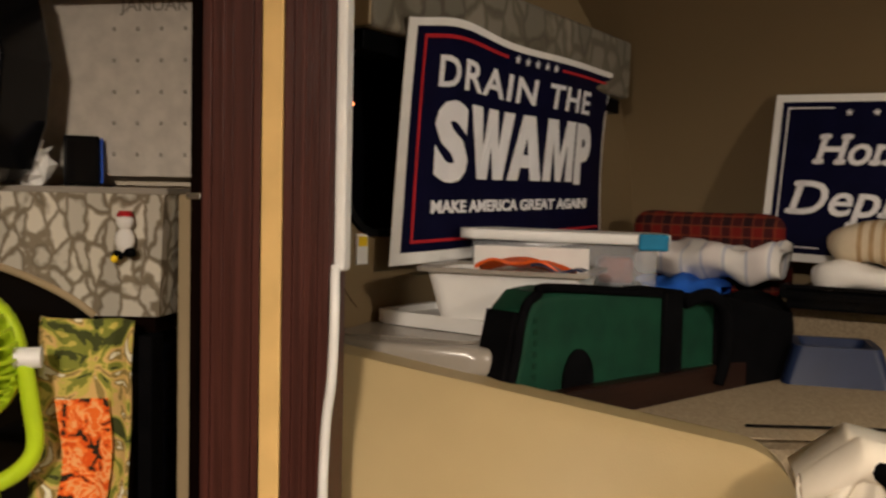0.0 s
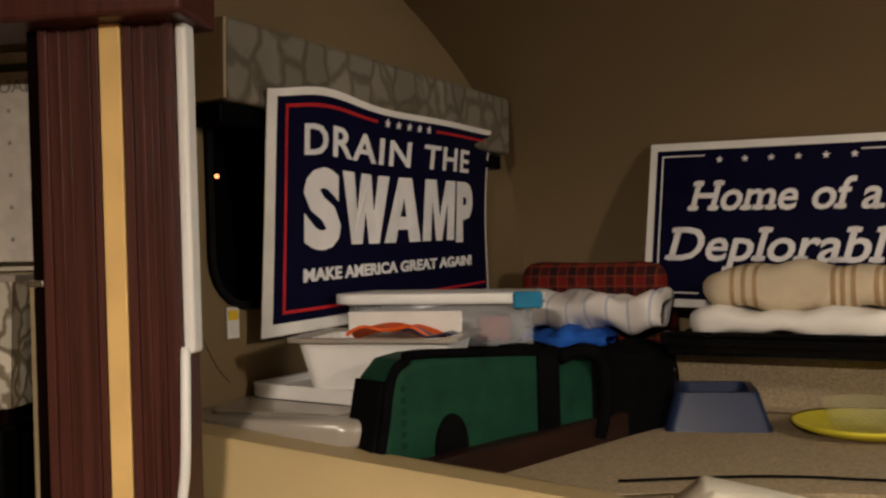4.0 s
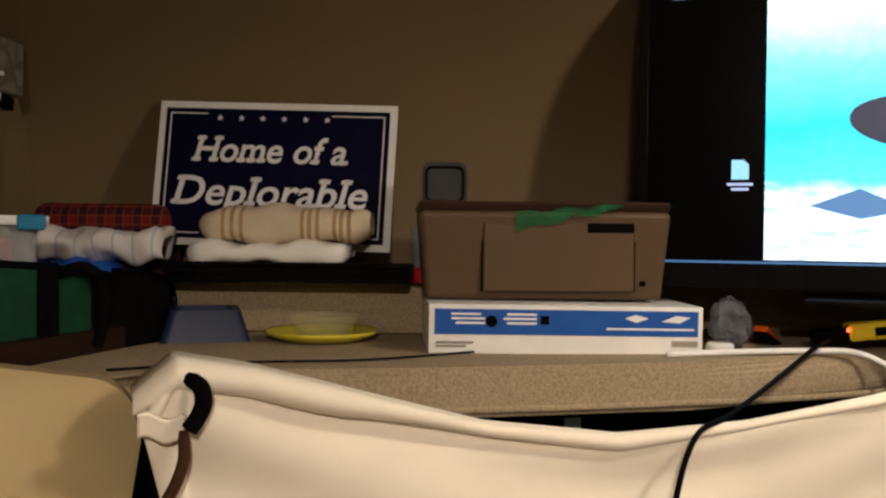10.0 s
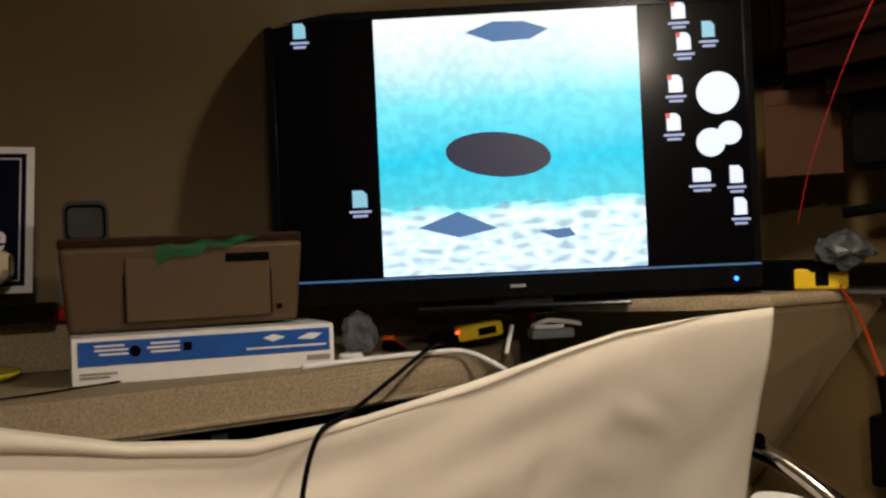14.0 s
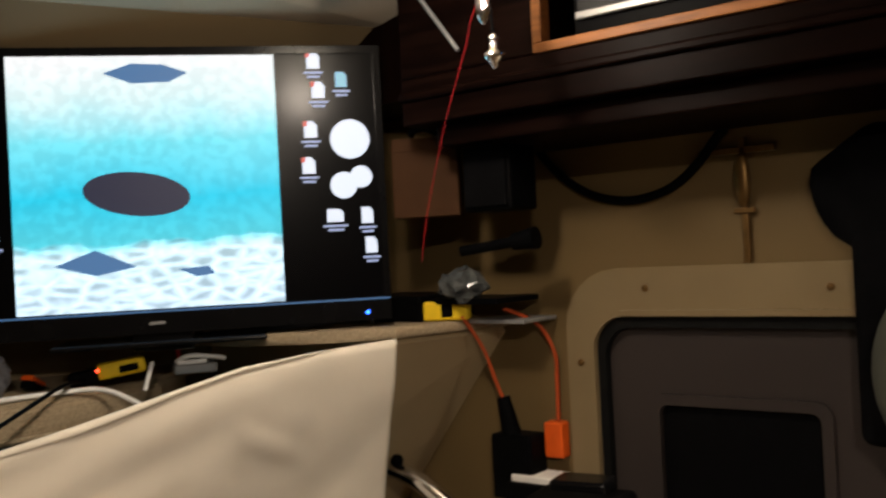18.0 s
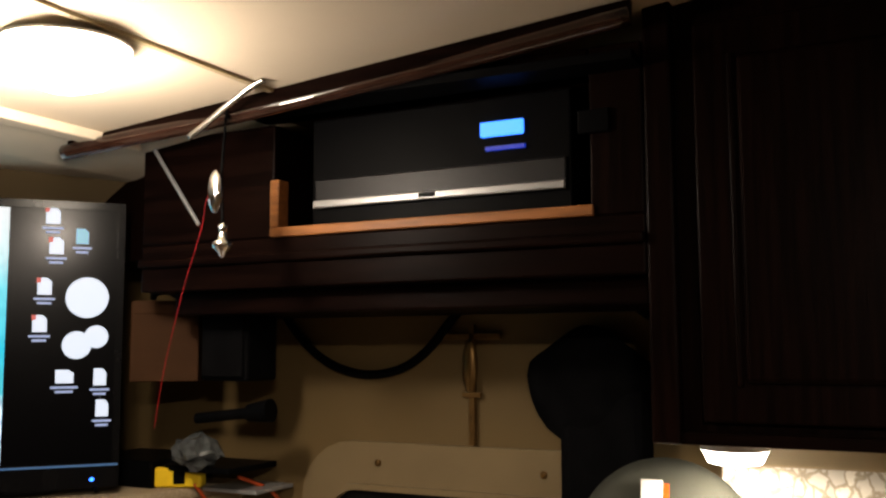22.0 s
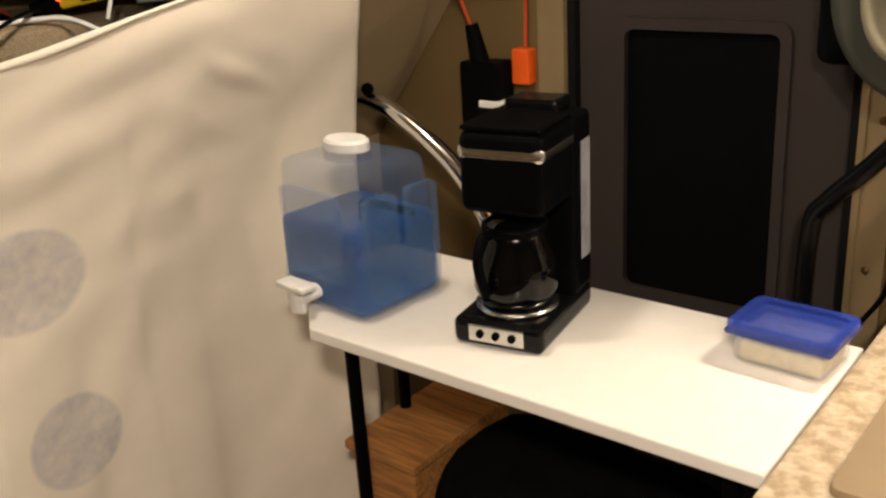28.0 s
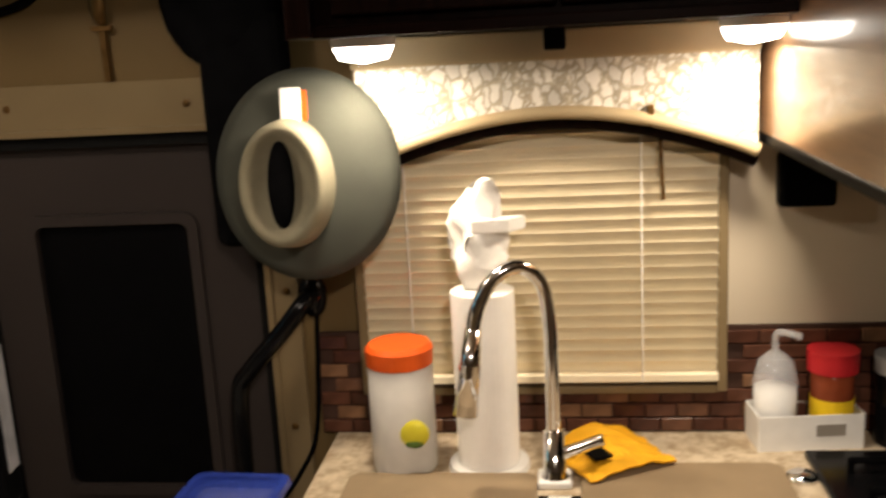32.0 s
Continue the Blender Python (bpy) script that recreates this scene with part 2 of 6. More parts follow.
def plaid_mat(name, ground, band, line, pitch, ways="XZ"):
    """Woven tartan: wide dark bands and thin lines both ways."""
    m = mat(name, ground, 0.9, bump=0.5, bscale=500)
    n, ln = m.node_tree.nodes, m.node_tree.links
    colour = None
    for freq, width, tint, axes in ((1.0, 0.45, band, ways), (2.0, 0.12, line, ways)):
        for axis in axes:
            sep = n.new("ShaderNodeSeparateXYZ")
            ln.new(n["Texture Coordinate"].outputs["Object"], sep.inputs[0])
            k = n.new("ShaderNodeMath")
            k.operation = "MULTIPLY"
            k.inputs[1].default_value = freq / pitch
            ln.new(sep.outputs[axis], k.inputs[0])
            fr = n.new("ShaderNodeMath")
            fr.operation = "FRACT"
            ln.new(k.outputs[0], fr.inputs[0])
            lt = n.new("ShaderNodeMath")
            lt.operation = "LESS_THAN"
            lt.inputs[1].default_value = width
            ln.new(fr.outputs[0], lt.inputs[0])
            half = n.new("ShaderNodeMath")
            half.operation = "MULTIPLY"
            half.inputs[1].default_value = 0.7
            ln.new(lt.outputs[0], half.inputs[0])
            mix = n.new("ShaderNodeMix")
            mix.data_type = "RGBA"
            ln.new(half.outputs[0], mix.inputs["Factor"])
            if colour is None:
                mix.inputs["A"].default_value = (*ground, 1)
            else:
                ln.new(colour, mix.inputs["A"])
            mix.inputs["B"].default_value = (*tint, 1)
            colour = mix.outputs["Result"]
    ln.new(colour, n["Principled BSDF"].inputs["Base Color"])
    return m


M_BLANKET = blotch_mat("camouflage_cloth", ((0.06, 0.07, 0.02), (0.22, 0.24, 0.04), (0.55, 0.46, 0.10), (0.66, 0.44, 0.16), (0.30, 0.22, 0.07), (0.80, 0.76, 0.58)), 22.0)
M_ORANGECLOTH = blotch_mat("blaze_orange_cloth", ((0.03, 0.02, 0.01), (0.75, 0.10, 0.01), (0.90, 0.22, 0.04), (0.90, 0.40, 0.15), (0.85, 0.16, 0.02)), 40.0)
M_PLAID = plaid_mat("red_plaid", (0.16, 0.010, 0.008), (0.010, 0.008, 0.010), (0.20, 0.05, 0.02), 0.030)
M_STRIPED = plaid_mat("white_striped_cloth", (0.74, 0.71, 0.68), (0.70, 0.64, 0.62), (0.36, 0.40, 0.52), 0.060, "X")


# ---- geometry helpers ----
def thing(name, at=None, label="", category="", group="", kind=""):
    ob = new(name)
    ob.matrix_world = at if at is not None else Matrix()
    return tagged(ob, label, category, group, kind)


def part(name, bm, material, parent=None, label="", smooth=False):
    me = bpy.data.meshes.new(name)
    if smooth:
        for f in bm.faces:
            f.smooth = True
    bm.normal_update()
    bm.to_mesh(me)
    bm.free()
    me.materials.append(material)
    ob = new(name, me)
    if parent is not None:
        ob.parent = parent
    if label:
        ob["label"] = label
    return ob


def solo(name, bm, material, label, category, at=None, group="", kind="", smooth=False):
    ob = part(name, bm, material, None, "", smooth)
    if at is not None:
        ob.matrix_world = at
    return tagged(ob, label, category, group, kind)


def box(*items, bevel=0.0, seg=2, bm=None):
    """items: (x0, x1, y0, y1, z0, z1)."""
    bm = bm or bmesh.new()
    for x0, x1, y0, y1, z0, z1 in items:
        r = bmesh.ops.create_cube(bm, size=1, matrix=Matrix.LocRotScale(((x0 + x1) / 2, (y0 + y1) / 2, (z0 + z1) / 2), None, (abs(x1 - x0), abs(y1 - y0), abs(z1 - z0))))
        if bevel:
            es = list({e for v in r["verts"] for e in v.link_edges})
            bmesh.ops.bevel(bm, geom=es, offset=bevel, segments=seg, affect="EDGES", profile=0.5)
    return bm


def rod(p0, p1, r0, r1=None, seg=20, bm=None):
    bm = bm or bmesh.new()
    p0, p1 = Vector(p0), Vector(p1)
    d = p1 - p0
    m = Matrix.Translation((p0 + p1) / 2) @ d.to_track_quat("Z", "Y").to_matrix().to_4x4()
    bmesh.ops.create_cone(bm, cap_ends=True, segments=seg, radius1=r0, radius2=r0 if r1 is None else r1, depth=d.length, matrix=m)
    return bm


def ball(c, r, squash=(1, 1, 1), bm=None, seg=16):
    bm = bm or bmesh.new()
    bmesh.ops.create_uvsphere(bm, u_segments=seg, v_segments=seg // 2 + 2, radius=r, matrix=Matrix.LocRotScale(c, None, squash))
    return bm


def lathe(profile, seg=32, bm=None, squash=1.0):
    """profile: (radius, z) from bottom to top, about the z axis."""
    bm = bm or bmesh.new()
    rings = []
    for r, z in profile:
        rings.append([bm.verts.new((max(r, 1e-4) * math.cos(2 * math.pi * i / seg), squash * max(r, 1e-4) * math.sin(2 * math.pi * i / seg), z)) for i in range(seg)])
    for a, b in zip(rings, rings[1:]):
        for i in range(seg):
            bm.faces.new((a[i], a[(i + 1) % seg], b[(i + 1) % seg], b[i]))
    bmesh.ops.recalc_face_normals(bm, faces=bm.faces)
    return bm


def tube(points, r, seg=10, bm=None, smooth_steps=6):
    """A round cord along a smooth line through the points."""
    bm = bm or bmesh.new()
    P = [Vector(p) for p in points]
    pts = []
    for i in range(len(P) - 1):
        a, b, c, d = P[max(i - 1, 0)], P[i], P[i + 1], P[min(i + 2, len(P) - 1)]
        for k in range(smooth_steps):
            t = k / smooth_steps
            pts.append(0.5 * (2 * b + (c - a) * t + (2 * a - 5 * b + 4 * c - d) * t * t + (3 * b - a - 3 * c + d) * t ** 3))
    pts.append(P[-1])
    rings, up = [], Vector((0.13, 0.27, 0.95)).normalized()
    for i, p in enumerate(pts):
        d = (pts[min(i + 1, len(pts) - 1)] - pts[max(i - 1, 0)]).normalized()
        s = d.cross(up)
        s = s.normalized() if s.length > 1e-4 else Vector((1, 0, 0))
        u = s.cross(d)
        up = u
        rings.append([bm.verts.new(p + r * (math.cos(2 * math.pi * k / seg) * s + math.sin(2 * math.pi * k / seg) * u)) for k in range(seg)])
    for a, b in zip(rings, rings[1:]):
        for k in range(seg):
            bm.faces.new((a[k], a[(k + 1) % seg], b[(k + 1) % seg], b[k]))
    bm.faces.new(rings[0][::-1])
    bm.faces.new(rings[-1])
    return bm


def prism(outline, z0, z1, bm=None, bevel=0.0, seg=2):
    """outline: (x, y) corners, counter-clockwise; stands between z0 and z1."""
    bm = bm or bmesh.new()
    lo = [bm.verts.new((x, y, z0)) for x, y in outline]
    hi = [bm.verts.new((x, y, z1)) for x, y in outline]
    fs = [bm.faces.new(lo[::-1]), bm.faces.new(hi)]
    k = len(outline)
    for i in range(k):
        fs.append(bm.faces.new((lo[i], lo[(i + 1) % k], hi[(i + 1) % k], hi[i])))
    if bevel:
        es = list({e for f in fs[:2] for e in f.edges})
        bmesh.ops.bevel(bm, geom=es, offset=bevel, segments=seg, affect="EDGES", profile=0.5)
    return bm


def upright(bm):
    """Turns an outline drawn in x, y with depth in z into one standing in x, z with depth towards +y."""
    for v in bm.verts:
        v.co = (v.co.x, v.co.z, v.co.y)
    bmesh.ops.reverse_faces(bm, faces=bm.faces)
    return bm


def rounded(x0, x1, y0, y1, r, seg=6):
    out = []
    for cx, cy, a in ((x1 - r, y0 + r, -90), (x1 - r, y1 - r, 0), (x0 + r, y1 - r, 90), (x0 + r, y0 + r, 180)):
        for k in range(seg + 1):
            t = radians(a + 90 * k / seg)
            out.append((cx + r * math.cos(t), cy + r * math.sin(t)))
    return out


def ring_frame(outer, inner, z0, z1, bm=None):
    """A frame between two outlines with equally many corners."""
    bm = bm or bmesh.new()
    k = len(outer)
    vo = [[bm.verts.new((x, y, z)) for x, y in outer] for z in (z0, z1)]
    vi = [[bm.verts.new((x, y, z)) for x, y in inner] for z in (z0, z1)]
    for i in range(k):
        j = (i + 1) % k
        bm.faces.new((vo[1][i], vo[1][j], vi[1][j], vi[1][i]))
        bm.faces.new((vo[0][j], vo[0][i], vi[0][i], vi[0][j]))
        bm.faces.new((vo[0][i], vo[0][j], vo[1][j], vo[1][i]))
        bm.faces.new((vi[0][j], vi[0][i], vi[1][i], vi[1][j]))
    return bm


def grid(fn, nu, nv, thick=0.0, bm=None):
    bm = bm or bmesh.new()
    V = [[bm.verts.new(fn(i / nu, j / nv)) for j in range(nv + 1)] for i in range(nu + 1)]
    for i in range(nu):
        for j in range(nv):
            bm.faces.new((V[i][j], V[i + 1][j], V[i + 1][j + 1], V[i][j + 1]))
    if thick:
        bm.normal_update()
        bmesh.ops.solidify(bm, geom=bm.faces[:], thickness=thick)
    return bm


def glyph(text, size, bold, shear, gap=1.0):
    cu = bpy.data.curves.new("letter", "FONT")
    cu.body, cu.size, cu.shear, cu.offset = text, size, shear, bold
    cu.extrude, cu.resolution_u, cu.space_character = 0.0004, 3, gap
    tmp = new("letter", cu)
    me = bpy.data.meshes.new_from_object(tmp.evaluated_get(bpy.context.evaluated_depsgraph_get()))
    bpy.data.objects.remove(tmp)
    return me


# where the serifs of each letter sit: side of the letter, and top, foot line or bottom
FEET = {"H": ((0, "t"), (1, "t"), (0, "b"), (1, "b")), "D": ((0, "t"), (0, "b")), "m": ((0, "b"), (0.5, "b"), (1, "b")), "p": ((0, "b"),), "l": ((0, "t"), (0, "b")), "r": ((0, "b"),), "b": ((0, "t"),), "a": ((1, "b"),), "f": ((0.25, "b"),)}


def lettering(text, size, material, parent, x0, x1, z, surface, bold=0.0, shear=0.0, lift=0.0012, gap=1.0, serif=0.0):
    """One mesh a letter, the line fitted between x0 and x1 on its foot line z, laid on surface(x, z, lift)."""
    size_of = lambda me, f: f(v.co.x for v in me.vertices)
    line = glyph(text, size, bold, shear, gap)
    left, right = size_of(line, min), size_of(line, max)
    k = (x1 - x0) / (right - left)
    for i, ch in enumerate(text):
        if ch == " ":
            continue
        me = glyph(ch, size, bold, shear)
        shift = size_of(glyph(text[:i + 1], size, bold, shear, gap), max) - size_of(me, max)
        if serif and ch in FEET:
            bm = bmesh.new()
            bm.from_mesh(me)
            flat = [v.co.x - shear * v.co.y for v in me.vertices]
            lo, hi, y0, y1 = min(flat), max(flat), min(v.co.y for v in me.vertices), max(v.co.y for v in me.vertices)
            stem = 0.12 * size
            for side, end in FEET[ch]:
                y = 0.0 if end == "f" else y0 + 0.001 if end == "b" else y1 - 0.001
                mid = lo + stem * 0.5 + side * (hi - lo - stem)
                y -= 0.0 if end != "t" else serif
                box((mid - stem * 1.05, mid + stem * 1.05, y, y + serif, 0.0, 0.0004), bm=bm)
                for v in bm.verts[-8:]:
                    v.co.x += shear * v.co.y
            bm.to_mesh(me)
            bm.free()
        for v in me.vertices:
            v.co = surface(x0 + k * (v.co.x + shift - left), z + v.co.y, lift + v.co.z)
        me.materials.append(material)
        ob = new("letter", me)
        ob.parent = parent


def star(r, bm=None, c=(0, 0)):
    pts = [(c[0] + (r if k % 2 == 0 else r * 0.42) * math.sin(math.pi * k / 5), c[1] + (r if k % 2 == 0 else r * 0.42) * math.cos(math.pi * k / 5)) for k in range(10)]
    return prism(pts[::-1], 0, 0.0008, bm)


# ---- large structure ----
RW = 1.45            # door and kitchen wall
CEIL = 2.17
FL = 0.25            # floor
WTOP = 2.36


def ceil_z(y):
    """Height of the sloping ceiling."""
    return 2.150 - 0.125 * min(0.87, max(-0.2, y + 0.1))


FWA = -22.5          # turn of the front cap
U = Vector((math.cos(radians(FWA)), math.sin(radians(FWA)), 0))
N = Vector((-U.y, U.x, 0))
DSA = math.degrees(math.atan2(0.90, 0.43))

solo("floor", box((-2.2, 1.6, -2.9, 2.3, FL - 0.05, FL)), mat("brown_floor", (0.10, 0.06, 0.035), 0.5, vary=0.3, scale=6, stretch=(1, 8, 1)), "worn brown wood-look vinyl floor", "floor", kind="structure")
bm = box((-2.2, 1.6, -2.9, -0.3, 0.0, 0.05), (-2.2, 1.6, -0.3, 0.77, 0.0, 0.05), (-2.2, 1.6, 0.77, 2.3, 0.0, 0.05))
for v in bm.verts:
    v.co.z += ceil_z(v.co.y)
solo("ceiling", bm, M_CEIL, "cream panelled trailer ceiling", "ceiling", kind="structure")
DY0, DY1, DZ1 = -0.03, 0.475, 1.51       # door opening
WY0, WY1, WZ0, WZ1 = -0.722, -0.187, 1.100, 1.50   # kitchen window
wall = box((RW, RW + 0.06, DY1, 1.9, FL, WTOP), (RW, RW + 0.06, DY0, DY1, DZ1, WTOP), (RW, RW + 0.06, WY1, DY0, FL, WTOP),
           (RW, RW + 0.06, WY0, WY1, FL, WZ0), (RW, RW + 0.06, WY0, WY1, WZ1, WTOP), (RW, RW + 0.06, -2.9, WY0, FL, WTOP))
solo("wall_east", wall, M_WALL_SHADED, "beige laminated trailer side wall", "wall", kind="structure")
solo("wall_south", box((-2.2, 1.6, -2.95, -2.9, FL, WTOP)), M_WALL, "beige rear wall", "wall", kind="structure")
solo("wall_slide_out", box((-2.25, -2.2, -2.9, 1.40, FL, WTOP)), M_WALL, "beige slide-out side wall", "wall", kind="structure")


def front_profile(z):
    """How far the front cap stands behind the sign's line at height z."""
    if z < 1.62:
        return 0.195
    s = (z - 1.62) / (CEIL - 1.62)
    return 0.195 - 0.10 * s - 0.75 * s ** 3.2


def cap(u, v):
    z = 1.30 + (CEIL + 0.02 - 1.30) * v
    s = -0.60 + 2.2 * u
    p = Vector((0, 1.545, z)) + U * s + N * front_profile(z)
    return p


solo("wall_front_cap", grid(cap, 30, 26, 0.02), M_WALL, "curved beige front cap wall", "wall", kind="structure", smooth=True)
# side wall of the nose, with the window behind the poster
DS = pose(-0.5, 1.25, 0, 0, 0, DSA)      # local x runs along the wall, y into it
bm = upright(ring_frame(rounded(-0.20, 1.0, FL, 2.10, 0.001), rounded(-0.055, 0.50, 1.611, 1.86, 0.055), 0.0, 0.05))
solo("wall_nose_side", bm, M_WALL, "beige nose side wall with hairline cracks", "wall", at=DS, kind="structure")
W = thing("window_1", DS, "dark rounded trailer window at night", "window", kind="structure")
part("pane", upright(prism(rounded(-0.07, 0.51, 1.60, 1.87, 0.05), 0.022, 0.028)), M_NIGHT, W)
part("window_frame", upright(ring_frame(rounded(-0.058, 0.505, 1.608, 1.865, 0.058), rounded(-0.050, 0.495, 1.616, 1.855, 0.050), -0.006, 0.03)), M_RUBBER, W)
# tiny glowing balls stand in for reflections in the dark pane
ob = part("distant_light", ball((-0.022, 0.019, 1.757), 0.0026), glow("orange_glint", (1.0, 0.25, 0.08), 3.0), W, "small orange reflection in the pane, made as a glowing ball")
ob = part("distant_light", ball((-0.036, 0.019, 1.787), 0.0012), glow("white_glint", (0.9, 0.9, 1.0), 3.0), W)
# slide-out end wall and its fascia post
solo("wall_slide_end", box((-2.2, -0.565, 1.125, 1.16, FL, 2.10)), M_PANEL, "beige slide-out end wall", "wall", kind="structure")
P = thing("slide_out_fascia", pose(0, 0.97, 0), "dark wood slide-out fascia with yellow centre strip", "trim", kind="structure")
part("fascia_board", box((-0.577, -0.522, 0, 0.04, FL, 1.866), bevel=0.0008), M_FASCIA, P)
part("fascia_board", box((-0.503, -0.460, 0, 0.04, FL, 1.866), bevel=0.0008), M_FASCIA, P)
for x0, x1, proud in ((-0.576, -0.568, 0.004), (-0.560, -0.557, 0.002), (-0.551, -0.549, 0.0015), (-0.534, -0.531, 0.002), (-0.529, -0.523, 0.004), (-0.502, -0.494, 0.004), (-0.488, -0.484, 0.002), (-0.480, -0.478, 0.0015), (-0.475, -0.472, 0.002), (-0.467, -0.461, 0.004)):
    part("bead", box((x0, x1, -proud, 0.002, FL, 1.866), bevel=0.0008), M_FASCIA, P)
part("strip", box((-0.5218, -0.5032, -0.0045, 0.04, FL, 1.864), bevel=0.0012), M_YELLOW_STRIP, P, "yellow filler strip")
part("return_board", box((-0.592, -0.5775, 0.006, 0.07, FL, 1.866), bevel=0.002), M_DARKWOOD, P)
part("head_board", box((-1.6, -0.440, -0.03, 0.05, 1.864, 1.945), bevel=0.004), M_FASCIA, P)
part("upper_panel", box((-1.6, -0.442, 0.0, 0.05, 1.945, 2.06)), M_PANEL, P)
part("weather_seal", box((-0.4598, -0.450, 0.004, 0.024, 1.59, 1.864), bevel=0.003), M_WHITE, P, "white rubber edge seal")
part("metal_clip", box((-0.592, -0.578, -0.002, 0.006, 1.648, 1.654), bevel=0.001), M_STEEL, P, "small shiny metal clip")
solo("wall_cable", tube([(-0.458, 0.974, 1.595), (-0.454, 0.962, 1.55), (-0.455, 0.960, 1.50), (-0.462, 0.963, 1.42), (-0.466, 0.965, 1.1)], 0.0042), M_WHITE, "white cable hanging down the fascia", "cable", smooth=True)

# ---- front bunk platform ----
front = [(-0.31, 1.08), (-0.19, 1.12), (-0.06, 1.15), (0.10, 1.13), (0.28, 1.09), (0.60, 1.05), (0.86, 1.045), (1.00, 1.08), (1.10, 1.17)]
bm = prism(front + [(1.40, 1.5), (0.4, 1.75), (-0.2, 1.85), (-0.34, 1.62)], 1.375, 1.437, bevel=0.024, seg=4)
solo("bunk_platform", bm, M_CARPET, "tan carpeted bunk platform with rolled edge", "platform", kind="structure", smooth=False)
solo("platform_piping", tube([(x, y - 0.001, 1.384) for x, y in front], 0.0045), M_CARPET, "tan piping along the platform edge", "trim", kind="structure", smooth=True)
FW = pose(0, 1.545, 0, 0, 0, FWA)
solo("carpeted_step", box((-0.02, 0.62, 0.030, 0.20, 1.437, 1.519), bevel=0.010), M_CARPET, "tan carpeted riser along the front wall", "step", at=FW, kind="structure")
# solid black block stands in for the shade below the platform
solo("bunk_base", prism([(-0.30, 1.16), (1.40, 1.20), (1.40, 1.5), (0.4, 1.75), (-0.2, 1.85)], FL, 1.37), M_BLACKCLOTH, "black block put in for the shade below the bunk platform", "platform", kind="structure")
solo("side_ledge", prism([(-0.58, 1.115), (-0.30, 1.10), (-0.02, 1.50), (-0.16, 1.86), (-0.30, 1.86)], FL, 1.42), M_PANEL, "beige ledge beside the bunk", "ledge", kind="structure")
rail_at = pose(-0.30, 1.10, 0, 0, 0, math.degrees(math.atan2(0.384, 0.285)))
solo("wood_rail", box((0, 0.48, -0.010, 0.010, 1.36, 1.468), bevel=0.003), mat("brown_rail_wood", (0.020, 0.008, 0.005), 0.4, vary=0.4, scale=8, bump=0.15, bscale=60, stretch=(0.7, 14, 14)), "dark wood rail beside the carpeted bunk", "rail", at=rail_at, kind="structure")
def loft(levels):
    """A closed solid through outlines (z, corners), bottom to top."""
    bm = bmesh.new()
    rings = [[bm.verts.new((x, y, z)) for x, y in pts] for z, pts in levels]
    for a, b in zip(rings, rings[1:]):
        for i in range(len(a)):
            j = (i + 1) % len(a)
            bm.faces.new((a[i], a[j], b[j], b[i]))
    bm.faces.new(rings[0][::-1])
    bm.faces.new(rings[-1])
    return bm


solo("bunk_side_panel", loft([(FL, [(1.17, 0.99), (1.45, 0.96), (1.45, 1.25), (1.20, 1.25)]), (1.13, [(1.17, 0.96), (1.45, 0.93), (1.45, 1.25), (1.20, 1.25)]), (1.30, [(1.185, 0.84), (1.45, 0.80), (1.45, 1.25), (1.22, 1.25)]), (1.482, [(1.19, 0.712), (1.45, 0.66), (1.45, 1.25), (1.24, 1.25)]), (1.491, [(1.19, 0.718), (1.45, 0.666), (1.45, 1.25), (1.24, 1.25)])]), M_PANEL, "beige bunk side panel", "panel", kind="structure")
solo("bunk_corner_shelf", prism([(1.02, 1.10), (1.04, 0.90), (1.12, 0.78), (1.19, 0.70), (1.45, 0.645), (1.45, 1.3), (1.15, 1.3)], 1.492, 1.512, bevel=0.007), M_CARPET, "carpeted corner shelf below the monitor", "shelf", kind="structure")

# ---- monitor ----
TV = thing("monitor", pose(0.936, 0.978, 1.495, 0, 0, -40.5) @ Matrix.Scale(0.978, 4), "large black flat screen showing an underwater picture", "monitor")
X0, X1, Z0, Z1 = -0.392, 0.372, 0.07, 0.492
part("case", box((X0 - 0.012, X1 + 0.012, 0.002, 0.045, 0.03, 0.505), (-0.25, 0.25, 0.045, 0.075, 0.08, 0.40), bevel=0.005), M_BLACK, TV)
part("bezel", upright(ring_frame([(X0 - 0.012, 0.03), (X1 + 0.012, 0.03), (X1 + 0.012, 0.505), (X0 - 0.012, 0.505)], [(X0, Z0), (X1, Z0), (X1, Z1), (X0, Z1)], -0.006, 0.001)), M_BLACKGLOSS, TV)
part("stand", box((-0.05, 0.05, 0.005, 0.03, 0.0, 0.05), (-0.17, 0.17, -0.05, 0.10, 0.012, 0.02), bevel=0.004), M_BLACKGLOSS, TV)
part("screen", box((X0, X1, -0.001, 0.001, Z0, Z1)), mat("dark_screen", (0.0015, 0.0015, 0.002), 0.22, vary=0.1, spec=0.12), TV)
part("trim_line", box((X0 - 0.01, X1 + 0.01, -0.0085, -0.006, 0.0655, 0.0685)), glow("blue_edge_line", (0.12, 0.35, 0.75), 0.55), TV, "thin blue light line along the bezel")
part("maker_mark", box((-0.02, 0.005, -0.0075, -0.006, 0.045, 0.050)), M_SILVERBAR, TV)
part("status_light", ball((0.342, -0.007, 0.044), 0.0035), glow("blue_led", (0.02, 0.12, 1.0), 12.0), TV, "glowing blue status light")


